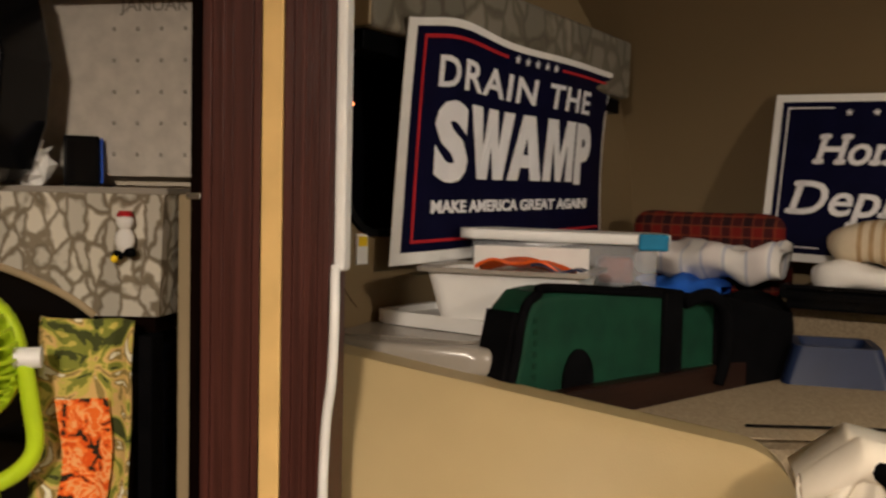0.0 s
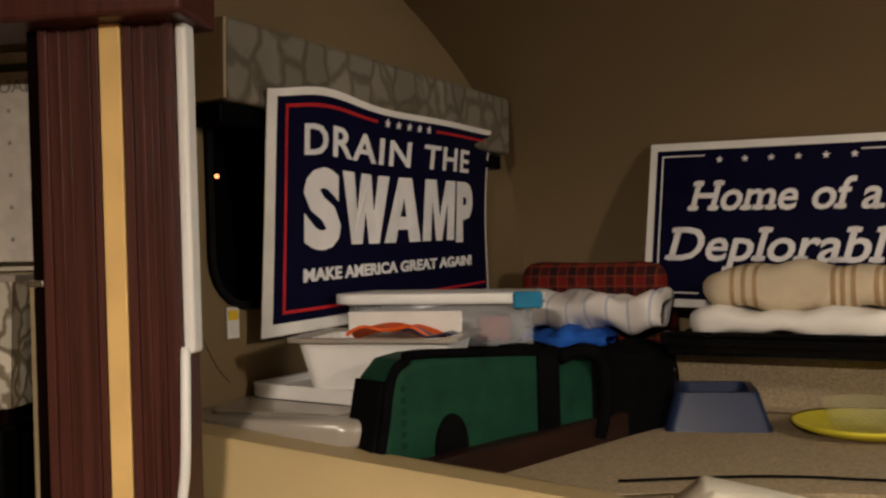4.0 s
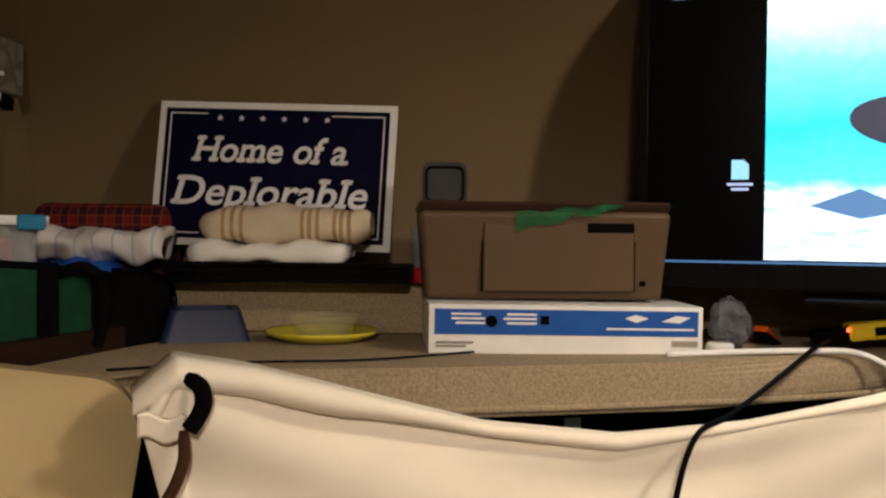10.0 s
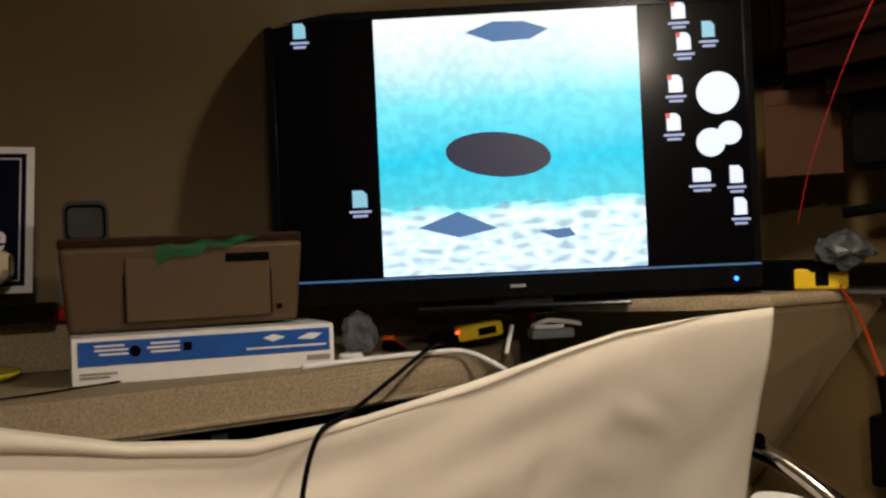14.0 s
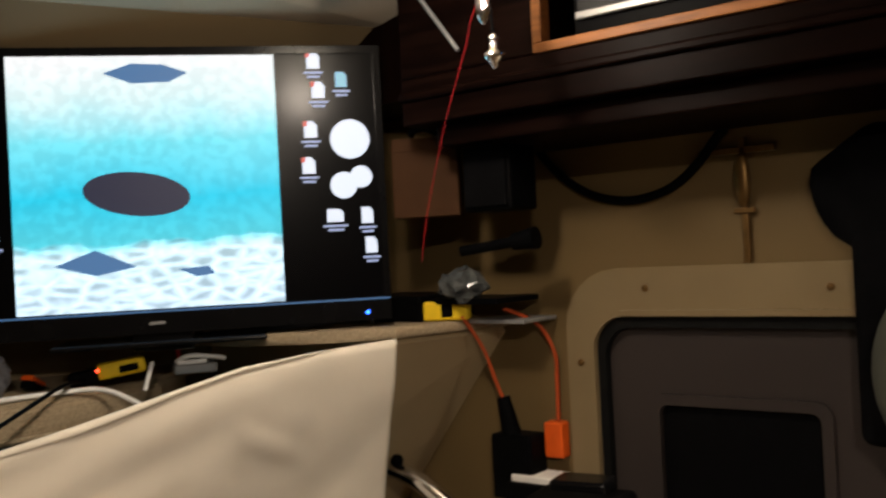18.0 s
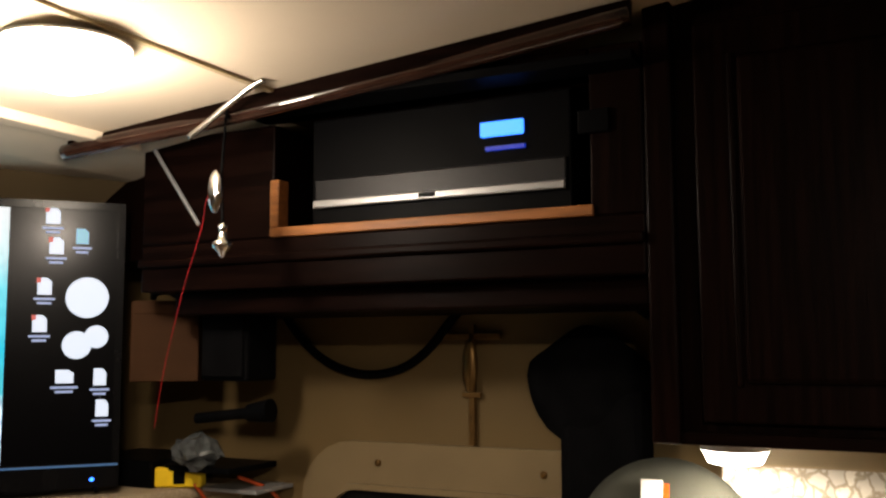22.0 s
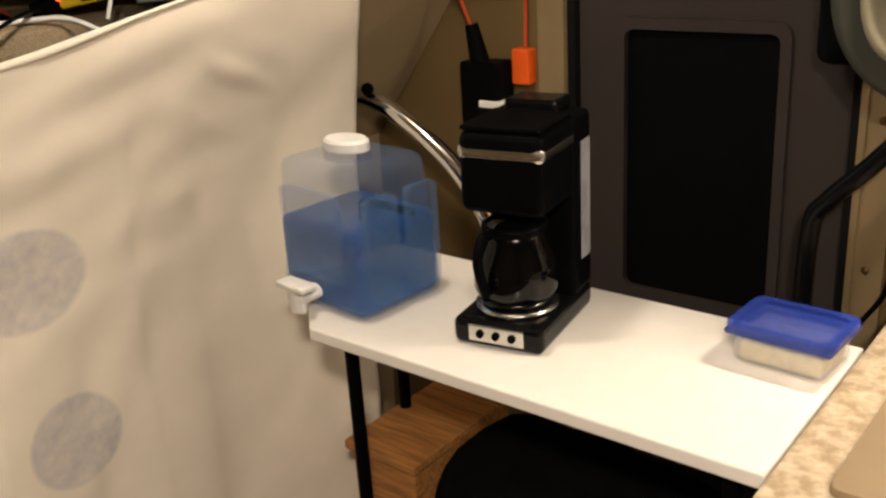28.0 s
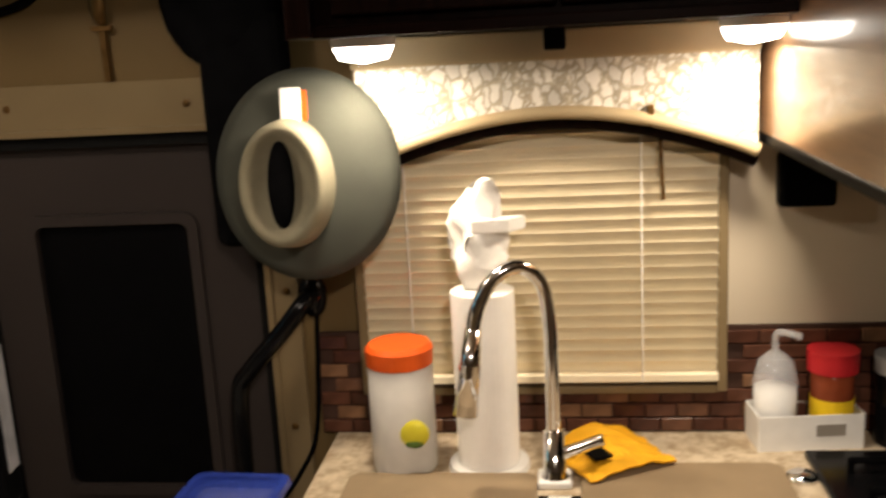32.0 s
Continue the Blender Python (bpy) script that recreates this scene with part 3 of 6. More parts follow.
def picture_material():
    m = bpy.data.materials.new("underwater_picture")
    m.use_nodes = True
    nt = m.node_tree
    n, ln = nt.nodes, nt.links
    b = n["Principled BSDF"]
    b.inputs["Base Color"].default_value = (0, 0, 0, 1)
    b.inputs["Roughness"].default_value = 0.3
    b.inputs["Specular IOR Level"].default_value = 0.1
    tc = n.new("ShaderNodeTexCoord")
    sp = n.new("ShaderNodeSeparateXYZ")
    ln.new(tc.outputs["Object"], sp.inputs[0])
    wob = n.new("ShaderNodeTexNoise")
    wob.inputs["Scale"].default_value = 9
    wob.inputs["Detail"].default_value = 5
    ln.new(tc.outputs["Object"], wob.inputs["Vector"])
    h = n.new("ShaderNodeMath")
    h.operation = "MULTIPLY_ADD"
    h.inputs[1].default_value, h.inputs[2].default_value = 0.06, -0.03
    ln.new(wob.outputs["Fac"], h.inputs[0])
    z = n.new("ShaderNodeMath")
    ln.new(sp.outputs["Z"], z.inputs[0])
    ln.new(h.outputs[0], z.inputs[1])
    mr = n.new("ShaderNodeMapRange")
    mr.inputs["From Min"].default_value, mr.inputs["From Max"].default_value = Z0, Z1
    ln.new(z.outputs[0], mr.inputs["Value"])
    ramp = n.new("ShaderNodeValToRGB")
    cr = ramp.color_ramp
    cr.elements[0].position, cr.elements[0].color = 0.0, (0.62, 0.80, 0.95, 1)
    cr.elements[1].position, cr.elements[1].color = 1.0, (1.0, 1.0, 1.0, 1)
    for p, c in ((0.22, (0.62, 0.85, 0.95, 1)), (0.27, (0.10, 0.66, 0.78, 1)), (0.45, (0.03, 0.62, 0.84, 1)), (0.66, (0.20, 0.80, 0.92, 1)), (0.84, (0.75, 0.95, 0.96, 1))):
        e = cr.elements.new(p)
        e.color = c
    ln.new(mr.outputs[0], ramp.inputs["Fac"])
    # net of light on the sand
    vor = n.new("ShaderNodeTexVoronoi")
    vor.feature = "DISTANCE_TO_EDGE"
    vor.inputs["Scale"].default_value = 26
    mp = n.new("ShaderNodeMapping")
    mp.inputs["Scale"].default_value = (1, 1, 2.2)
    mp.inputs["Rotation"].default_value = (0, 0.5, 0)
    ln.new(tc.outputs["Object"], mp.inputs["Vector"])
    ln.new(mp.outputs[0], vor.inputs["Vector"])
    net = n.new("ShaderNodeMapRange")
    net.inputs["From Min"].default_value, net.inputs["From Max"].default_value = 0.0, 0.35
    net.inputs["To Min"].default_value, net.inputs["To Max"].default_value = 1.5, 0.75
    ln.new(vor.outputs["Distance"], net.inputs["Value"])
    low = n.new("ShaderNodeMath")
    low.operation = "LESS_THAN"
    low.inputs[1].default_value = 0.26
    ln.new(mr.outputs[0], low.inputs[0])
    mix = n.new("ShaderNodeMix")
    mix.inputs["A"].default_value = 1.0
    ln.new(low.outputs[0], mix.inputs["Factor"])
    ln.new(net.outputs[0], mix.inputs["B"])
    # ripples below the surface
    rip = n.new("ShaderNodeTexNoise")
    rip.inputs["Scale"].default_value = 60
    rip.inputs["Detail"].default_value = 3
    ln.new(tc.outputs["Object"], rip.inputs["Vector"])
    rr = n.new("ShaderNodeMapRange")
    rr.inputs["From Min"].default_value, rr.inputs["From Max"].default_value = 0.42, 0.60
    rr.inputs["To Min"].default_value, rr.inputs["To Max"].default_value = 0.90, 1.04
    ln.new(rip.outputs["Fac"], rr.inputs["Value"])
    st = n.new("ShaderNodeMath")
    st.operation = "MULTIPLY"
    ln.new(mix.outputs["Result"], st.inputs[0])
    ln.new(rr.outputs[0], st.inputs[1])
    st2 = n.new("ShaderNodeMath")
    st2.operation = "MULTIPLY"
    st2.inputs[1].default_value = PICTURE
    ln.new(st.outputs[0], st2.inputs[0])
    ln.new(ramp.outputs["Color"], b.inputs["Emission Color"])
    ln.new(st2.outputs[0], b.inputs["Emission Strength"])
    return m


PICTURE = 1.8
part("picture", box((-0.225, 0.203, -0.0035, -0.002, Z0 + 0.001, Z1 - 0.001)), picture_material(), TV, "bright turquoise underwater picture with pale sand")
dark_shape = glow("dark_shape_on_screen", (0.02, 0.03, 0.10), 0.7)
blue_shape = glow("blue_shade_on_screen", (0.10, 0.28, 0.60), 1.0)


def flat_shape(pts):
    return upright(prism(pts, -0.0045, -0.0036))


part("picture_shape", flat_shape([(-0.030 + 0.085 * math.cos(a) - 0.008 * math.sin(a), 0.262 + 0.037 * math.sin(a) - 0.004 * math.cos(a)) for a in [2 * math.pi * k / 28 for k in range(28)]]), dark_shape, TV, "plain dark oval shape on the screen")
part("picture_shade", flat_shape([(-0.165, 0.148), (-0.10, 0.130), (-0.035, 0.142), (-0.10, 0.172)]), blue_shape, TV)
part("picture_shade", flat_shape([(0.03, 0.135), (0.06, 0.121), (0.09, 0.125), (0.08, 0.138)]), blue_shape, TV)
part("picture_cloud", flat_shape([(-0.075, 0.462), (-0.03, 0.445), (0.03, 0.447), (0.06, 0.462), (0.02, 0.476), (-0.03, 0.478)]), blue_shape, TV)
white_icon = glow("white_icon", (0.82, 0.88, 1.0), 1.7)
blue_text = glow("icon_caption", (0.55, 0.65, 1.0), 1.0)
teal_icon = glow("teal_icon", (0.35, 0.75, 0.95), 1.2)
red_dot = glow("icon_red_corner", (1.0, 0.15, 0.12), 1.0)


def icon(px, py, w, h, material, page=True):
    x, z = -0.012 + (px - 597) * 0.00095, 0.299 - (py - 270 + 0.042 * (px - 597)) * 0.00095
    x = max(X0 + 0.02, min(X1 - 0.015, x))
    z = min(z, Z1 - 0.012)
    pts = [(x - w, z - h), (x + w, z - h), (x + w, z + h * 0.5), (x + w * 0.4, z + h), (x - w, z + h)]
    part("desktop_icon", flat_shape(pts), material, TV)
    part("icon_caption", flat_shape([(x - w * 1.5, z - h - 0.009), (x + w * 1.5, z - h - 0.009), (x + w * 1.5, z - h - 0.005), (x - w * 1.5, z - h - 0.005)]), blue_text, TV)
    part("icon_caption", flat_shape([(x - w, z - h - 0.016), (x + w, z - h - 0.016), (x + w, z - h - 0.012), (x - w, z - h - 0.012)]), blue_text, TV)
    if page:
        part("icon_corner", upright(prism([(x - w * 1.15, z + h * 0.4), (x - w * 0.5, z + h * 0.4), (x - w * 0.5, z + h * 1.0), (x - w * 1.15, z + h * 1.0)], -0.0055, -0.0046)), red_dot, TV)


for px, py in ((893, 55), (900, 120), (883, 192), (877, 257)):
    icon(px, py, 0.011, 0.014, white_icon)
icon(942, 100, 0.010, 0.013, teal_icon, False)
icon(920, 347, 0.014, 0.011, white_icon, False)
icon(978, 346, 0.010, 0.014, white_icon, False)
icon(983, 400, 0.010, 0.014, white_icon, False)
icon(245, 92, 0.010, 0.013, teal_icon, False)
icon(337, 385, 0.012, 0.014, teal_icon, False)


def disc(px, py, r, material):
    x, z = -0.012 + (px - 597) * 0.00095, 0.299 - (py - 270 + 0.042 * (px - 597)) * 0.00095
    part("desktop_gadget", flat_shape([(x + r * math.cos(a), z + r * math.sin(a)) for a in [2 * math.pi * k / 30 for k in range(30)]]), material, TV, "white round desktop gadget")


disc(953, 208, 0.034, white_icon)
disc(938, 292, 0.023, white_icon)
disc(970, 276, 0.019, white_icon)


# ---- poster over the nose window ----
Q = thing("political_poster", DS, "navy political poster with white letters over the window", "poster")


def curled(x, z, lift=0.0):
    """The paper's place: bowed out in the middle, its top edge slack and its left edge leaning."""
    u, v = (x + 0.007) / 0.495, (z - 1.576) / 0.272
    bow = 0.010 * math.sin(math.pi * min(1.0, max(0.0, u))) + 0.004 * math.sin(9 * u + 2 * v)
    slack = 0.016 * math.exp(-((u - 0.20) / 0.16) ** 2) * max(0.0, v) ** 3
    return Vector((x + 0.013 * v * (1 - u) - 0.038 * max(0.0, v) ** 3, -0.027 - bow - 0.040 * max(0.0, v) ** 3 - lift, z + slack - 0.006 * max(0.0, v) ** 3 + 0.018 * u * (1 - v) ** 2))


def poster(x0, x1, z0, z1, lift):
    return grid(lambda u, v: curled(x0 + (x1 - x0) * u, z0 + (z1 - z0) * v, lift), 30, 12, 0.0010)


part("sheet", poster(-0.007, 0.488, 1.576, 1.846, 0.0), M_PAPER, Q)
part("field", poster(0.008, 0.480, 1.590, 1.838, 0.0014), M_NAVY, Q)
for x0, x1, z0, z1 in ((0.020, 0.0235, 1.601, 1.830), (0.020, 0.470, 1.600, 1.6035), (0.020, 0.186, 1.8265, 1.830), (0.310, 0.470, 1.8265, 1.830)):
    part("border_line", poster(x0, x1, z0, z1, 0.0028), M_RED, Q, "thin red border line")
for k in range(5):
    bm = star(0.0058, None, (0.205 + 0.0215 * k, 1.829))
    for v in bm.verts:
        v.co = curled(v.co.x, v.co.y, 0.0026 + v.co.z)
    part("star", bm, M_LETTER, Q)
lettering("DRAIN THE", 0.0455, M_LETTER, Q, 0.052, 0.412, 1.778, curled, 0.0008, lift=0.0026, gap=1.12)
# heavy condensed capitals, drawn in a unit square
HEAVY = {"W": (((0, 1), (0.19, 0), (0.42, 0), (0.50, 0.50), (0.58, 0), (0.81, 0), (1, 1), (0.76, 1), (0.685, 0.42), (0.60, 1), (0.40, 1), (0.315, 0.42), (0.24, 1)),),
         "A": (((0, 0), (0.33, 1), (0.50, 1), (0.50, 0.70), (0.415, 0.40), (0.50, 0.40), (0.50, 0.20), (0.36, 0.20), (0.305, 0)), ((1, 0), (0.695, 0), (0.64, 0.20), (0.50, 0.20), (0.50, 0.40), (0.585, 0.40), (0.50, 0.70), (0.50, 1), (0.67, 1))),
         "M": (((0, 0), (0, 1), (0.33, 1), (0.50, 0.38), (0.67, 1), (1, 1), (1, 0), (0.76, 0), (0.76, 0.70), (0.585, 0), (0.415, 0), (0.24, 0.70), (0.24, 0)),)}
for ch, x0, x1 in (("S", 0.051, 0.119), ("W", 0.123, 0.216), ("A", 0.210, 0.288), ("M", 0.293, 0.370), ("P", 0.377, 0.430)):
    if ch in HEAVY:
        bm = bmesh.new()
        for pts in HEAVY[ch]:
            prism([(x0 + (x1 - x0) * x, 1.675 + 0.088 * z) for x, z in pts], 0, 0.0008, bm)
        for v in bm.verts:
            v.co = curled(v.co.x, v.co.y, 0.0026 + v.co.z)
        part("letter", bm, M_LETTER, Q)
    else:
        lettering(ch, 0.117, M_LETTER, Q, x0, x1, 1.677, curled, 0.0062, lift=0.0026)
lettering("MAKE AMERICA GREAT AGAIN!", 0.0205, M_LETTER, Q, 0.051, 0.424, 1.6345, curled, 0.0007, lift=0.0026)
V = thing("window_valance", DS @ pose(-0.081, 0, 1.828, 0, 1.9, 0), "grey leaf-print padded window valance", "valance")
part("box", box((0.0, 0.592, -0.060, -0.001, 0.0, 0.086), bevel=0.006, seg=3), M_MOSAIC_SHADED, V)
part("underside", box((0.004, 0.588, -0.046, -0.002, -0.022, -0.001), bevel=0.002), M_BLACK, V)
part("end_cap", box((-0.004, 0.0, -0.060, -0.001, 0.001, 0.084), bevel=0.001), M_PANEL, V)

# ---- sign on the step ----
S = thing("home_sign", pose(0.146, 1.566, 1.570, -8.4, 1.6, FWA - 3) @ Matrix.Scale(0.98, 4), "navy plastic sign with white serif letters", "sign")
part("panel", box((-0.205, 0.205, 0, 0.005, 0, 0.247), bevel=0.001), M_WHITE, S)
part("field", box((-0.193, 0.193, -0.001, 0, 0.012, 0.235)), M_NAVY, S)
for x0, x1, z0, z1 in ((-0.185, -0.183, 0.02, 0.226), (0.183, 0.185, 0.02, 0.226), (-0.185, -0.12, 0.225, 0.227), (0.095, 0.185, 0.225, 0.227), (-0.185, -0.12, 0.02, 0.022), (0.10, 0.185, 0.02, 0.022)):
    part("border_line", box((x0, x1, -0.0016, -0.001, z0, z1)), M_LETTER, S)
for k in range(6):
    part("star", upright(star(0.0058, None, (-0.098 + 0.037 * k, 0.219))), M_LETTER, S).location = (0, -0.0022, 0)
on_sign = lambda x, z, lift: Vector((x, -lift, z))
lettering("Home of a", 0.063, M_LETTER, S, -0.139, 0.123, 0.144, on_sign, 0.0010, 0.22, serif=0.0065)
lettering("Deplorable", 0.070, M_LETTER, S, -0.169, 0.163, 0.070, on_sign, 0.0010, 0.22, serif=0.0070)
T = thing("black_tray", FW @ pose(0.0, 0, 0), "black plastic tray lying on the carpeted riser", "tray")
part("base", box((0.0, 0.37, -0.045, 0.090, 1.520, 1.546), bevel=0.004), M_BLACKGLOSS, T)
part("rim", upright(ring_frame(rounded(-0.006, 0.376, 0, 0.018, 0.006), rounded(0.002, 0.368, 0.005, 0.013, 0.004), 0, 0.012)), M_BLACKGLOSS, T).location = (0, -0.052, 1.534)


def soft_roll(x0, x1, yc, z0, z1, depth, seed, ua=0.0, ub=1.0, grow=1.0):
    """A folded towel seen from its rounded fold."""
    def fn(u, v):
        a = 2 * math.pi * v
        u = ua + (ub - ua) * u
        k = grow * (1 - 0.50 * abs(2 * u - 1) ** 14)
        wob = 0.004 * math.sin(9 * u + seed) + 0.003 * math.sin(23 * u + 2 * seed + a)
        return Vector((x0 + (x1 - x0) * u, yc + (depth / 2) * k * math.copysign(abs(math.cos(a)) ** 0.6, math.cos(a)), (z0 + z1) / 2 + ((z1 - z0) / 2 * k + wob) * math.copysign(abs(math.sin(a)) ** 0.7, math.sin(a))))
    bm = grid(fn, 40, 24)
    bmesh.ops.remove_doubles(bm, verts=bm.verts, dist=0.0005)
    return bm


solo("folded_towel", soft_roll(0.027, 0.278, -0.002, 1.5465, 1.582, 0.10, 1), M_PAPER, "folded white towel on the black tray", "towel", at=FW, group="folded towels", smooth=True)
T = thing("folded_towel", FW, "folded cream towel with tan stripes", "towel", group="folded towels")
part("cloth", soft_roll(0.042, 0.306, 0.012, 1.578, 1.636, 0.10, 4), M_CREAMTOWEL, T, smooth=True)
for x in (0.082, 0.096, 0.110, 0.203, 0.214, 0.226, 0.252, 0.262, 0.274):
    part("stripe", soft_roll(0.042, 0.306, 0.012, 1.578, 1.636, 0.10, 4, (x - 0.042) / 0.264, (x - 0.036) / 0.264, 1.012), M_TAN, T, smooth=True)
bm = box((-0.258, -0.035, 0.055, 0.150, 1.520, 1.640), bevel=0.022, seg=4)
bmesh.ops.subdivide_edges(bm, edges=[e for e in bm.edges if e.calc_length() > 0.05], cuts=5, use_grid_fill=True)
for v in bm.verts:
    v.co += Vector((noise.noise(v.co * 14), noise.noise(v.co * 14 + Vector((5, 0, 0))), noise.noise(v.co * 14 + Vector((0, 7, 0))))) * 0.006
solo("plaid_blanket", bm, M_PLAID, "dark red plaid blanket folded by the wall", "blanket", at=FW, smooth=True)
bm = soft_roll(-0.222, -0.015, 0.020, 1.548, 1.596, 0.10, 5)
for v in bm.verts:
    v.co += Vector((noise.noise(v.co * 22), noise.noise(v.co * 22 + Vector((5, 0, 0))), 1.3 * noise.noise(v.co * 22 + Vector((0, 7, 0))))) * 0.012
solo("white_cloth", bm, M_STRIPED, "crumpled white cloth with pale stripes", "cloth", at=FW, smooth=True)
solo("blue_cloth", soft_roll(-0.215, -0.090, -0.005, 1.522, 1.550, 0.09, 3), M_BLUECLOTH, "bright blue folded cloth", "cloth", at=FW, smooth=True)
solo("black_bag", soft_roll(-0.235, 0.0, -0.02, 1.42, 1.532, 0.12, 7), M_BLACKCLOTH, "black fabric bag beside the rail", "bag", at=FW, smooth=True)
B = thing("plastic_cup", FW @ pose(0.388, 0.055, 1.520), "pale translucent plastic cup", "cup")
part("wall", lathe([(0.0, 0.0), (0.020, 0.001), (0.026, 0.084), (0.0275, 0.086), (0.024, 0.086), (0.018, 0.005), (0.0, 0.005)]), M_CLEAR, B, smooth=True)
# a loose red plastic cap, shaped as an upturned shell with an added knob
B = thing("red_dish", FW @ pose(0.385, 0.012, 1.520), "small red plastic cap on the riser", "dish")
part("shell", lathe([(0.0, 0.024), (0.010, 0.023), (0.016, 0.018), (0.018, 0.001), (0.015, 0.001), (0.0, 0.018)]), M_RED, B, smooth=True)
part("knob", ball((0.0, 0.0, 0.024), 0.006), M_RED, B, smooth=True)

# ---- bowls ----
B = thing("pet_bowl", FW @ pose(0.064, -0.055, 1.437, 0, 0, 18), "square blue-grey plastic pet bowl", "bowl")


def frustum(w0, w1, z0, z1, r=0.012):
    bm = bmesh.new()
    a, b = rounded(-w0, w0, -w0, w0, r), rounded(-w1, w1, -w1, w1, r)
    va, vb = [bm.verts.new((x, y, z0)) for x, y in a], [bm.verts.new((x, y, z1)) for x, y in b]
    for i in range(len(a)):
        j = (i + 1) % len(a)
        bm.faces.new((va[i], va[j], vb[j], vb[i]))
    bm.faces.new(va[::-1])
    return bm, vb


bm, top = frustum(0.064, 0.050, 0, 0.046)
inner = [bm.verts.new((x, y, 0.046)) for x, y in rounded(-0.041, 0.041, -0.041, 0.041, 0.010)]
deep = [bm.verts.new((x, y, 0.012)) for x, y in rounded(-0.028, 0.028, -0.028, 0.028, 0.010)]
for i in range(len(top)):
    j = (i + 1) % len(top)
    bm.faces.new((top[i], top[j], inner[j], inner[i]))
    bm.faces.new((inner[i], inner[j], deep[j], deep[i]))
bm.faces.new(deep)
part("bowl", bm, M_BOWL, B)
B = thing("yellow_plate", FW @ pose(0.241, -0.058, 1.4375), "round yellow plastic plate", "plate")
part("plate", lathe([(0.0, 0.0), (0.055, 0.0), (0.080, 0.010), (0.084, 0.016), (0.079, 0.014), (0.054, 0.004), (0.0, 0.004)], 48), M_YELLOWPLATE, B, smooth=True)
solo("glass_dish", lathe([(0.0, 0.0), (0.040, 0.001), (0.052, 0.030), (0.055, 0.034), (0.050, 0.032), (0.038, 0.006), (0.0, 0.005)], 40), mat("yellowish_glass", (0.80, 0.76, 0.42), 0.04, vary=0.02, alpha=0.13, spec=1.0), "clear glass dish standing on the plate", "dish", at=FW @ pose(0.245, -0.060, 1.442), smooth=True)

# ---- printer on its box ----
PA = math.degrees(math.atan2(1.125 - 1.226, 0.665 - 0.306))
B = thing("ink_box", pose(0.304, 1.212, 1.438, 0, 0.6, PA), "long white carton with a blue printed band", "box")
part("carton", box((0, 0.373, 0, 0.16, 0, 0.066), bevel=0.0015), M_WHITE, B)
part("blue_band", box((0.008, 0.366, -0.0012, 0, 0.026, 0.060)), M_BLUE, B, "blue printed band")
for x0, x1, z in ((0.030, 0.070, 0.052), (0.030, 0.075, 0.046), (0.036, 0.075, 0.040), (0.105, 0.145, 0.052), (0.100, 0.145, 0.046), (0.105, 0.145, 0.040), (0.24, 0.36, 0.034), (0.01, 0.06, 0.014), (0.01, 0.05, 0.009)):
    part("print_line", box((x0, x1, -0.0020, -0.0012, z, z + 0.0028)), M_LETTER if z > 0.02 else M_GREY_LID, B)
part("print_mark", upright(prism([(0.084 + 0.008 * math.cos(a), 0.044 + 0.008 * math.sin(a)) for a in [k * math.pi / 10 for k in range(20)]], -0.0022, -0.0012)), M_BLACK, B)
part("print_mark", box((0.150, 0.162, -0.0022, -0.0012, 0.040, 0.052)), M_BLACK, B)
for pts in (((0.265, 0.050), (0.280, 0.044), (0.298, 0.050), (0.280, 0.055)), ((0.315, 0.046), (0.335, 0.054), (0.355, 0.052), (0.340, 0.044))):
    part("print_mark", upright(prism(list(pts), -0.0022, -0.0012)), M_LETTER, B)
part("maker_mark", box((0.330, 0.366, -0.0012, 0, 0.012, 0.020)), M_GREY_LID, B)
part("torn_flap", box((0.17, 0.21, -0.001, 0.03, 0.066, 0.0675), bevel=0.0005), M_PAPER, B)
R = thing("printer", pose(0.316, 1.262, 1.5055, 0, 0, PA - 1), "taupe inkjet printer with brown top", "printer")


def hull_front(x0, x1, z0, z1, y0, y1, sx, name, material, bevel):
    bm = bmesh.new()
    lo = [bm.verts.new((x, y, z0)) for x, y in ((x0 + sx, y0 + 0.012), (x1 - sx, y0 + 0.012), (x1 - sx, y1), (x0 + sx, y1))]
    hi = [bm.verts.new((x, y, z1)) for x, y in ((x0, y0), (x1, y0), (x1, y1), (x0, y1))]
    bm.faces.new(lo[::-1]), bm.faces.new(hi)
    for i in range(4):
        bm.faces.new((lo[i], lo[(i + 1) % 4], hi[(i + 1) % 4], hi[i]))
    bmesh.ops.bevel(bm, geom=bm.edges[:], offset=bevel, segments=3, affect="EDGES", profile=0.5)
    return part(name, bm, material, R)


hull_front(-0.010, 0.345, 0.0, 0.124, 0.0, 0.20, 0.010, "body", M_PRINTER, 0.008)
hull_front(-0.010, 0.345, 0.122, 0.138, 0.002, 0.20, -0.001, "lid", M_PRINTER_TOP, 0.005)
part("front_flap", box((0.080, 0.292, -0.0005, 0.006, 0.012, 0.108), bevel=0.003), M_PRINTER, R)
part("flap_gap", box((0.078, 0.294, 0.003, 0.007, 0.106, 0.1095), (0.0775, 0.080, 0.004, 0.009, 0.012, 0.108), (0.292, 0.2945, 0.004, 0.009, 0.012, 0.108)), M_BLACK, R)
part("paper_slot", box((0.225, 0.292, -0.0015, 0.004, 0.094, 0.108), bevel=0.002), M_BLACK, R)
part("button", box((0.302, 0.310, 0.006, 0.009, 0.02, 0.027)), M_BLACK, R)
part("paper_support", upright(prism(rounded(-0.002, 0.066, 0.130, 0.200, 0.014), 0.13, 0.136)), mat("grey_flap", (0.028, 0.028, 0.029), 0.45), R, "grey upright paper support flap")
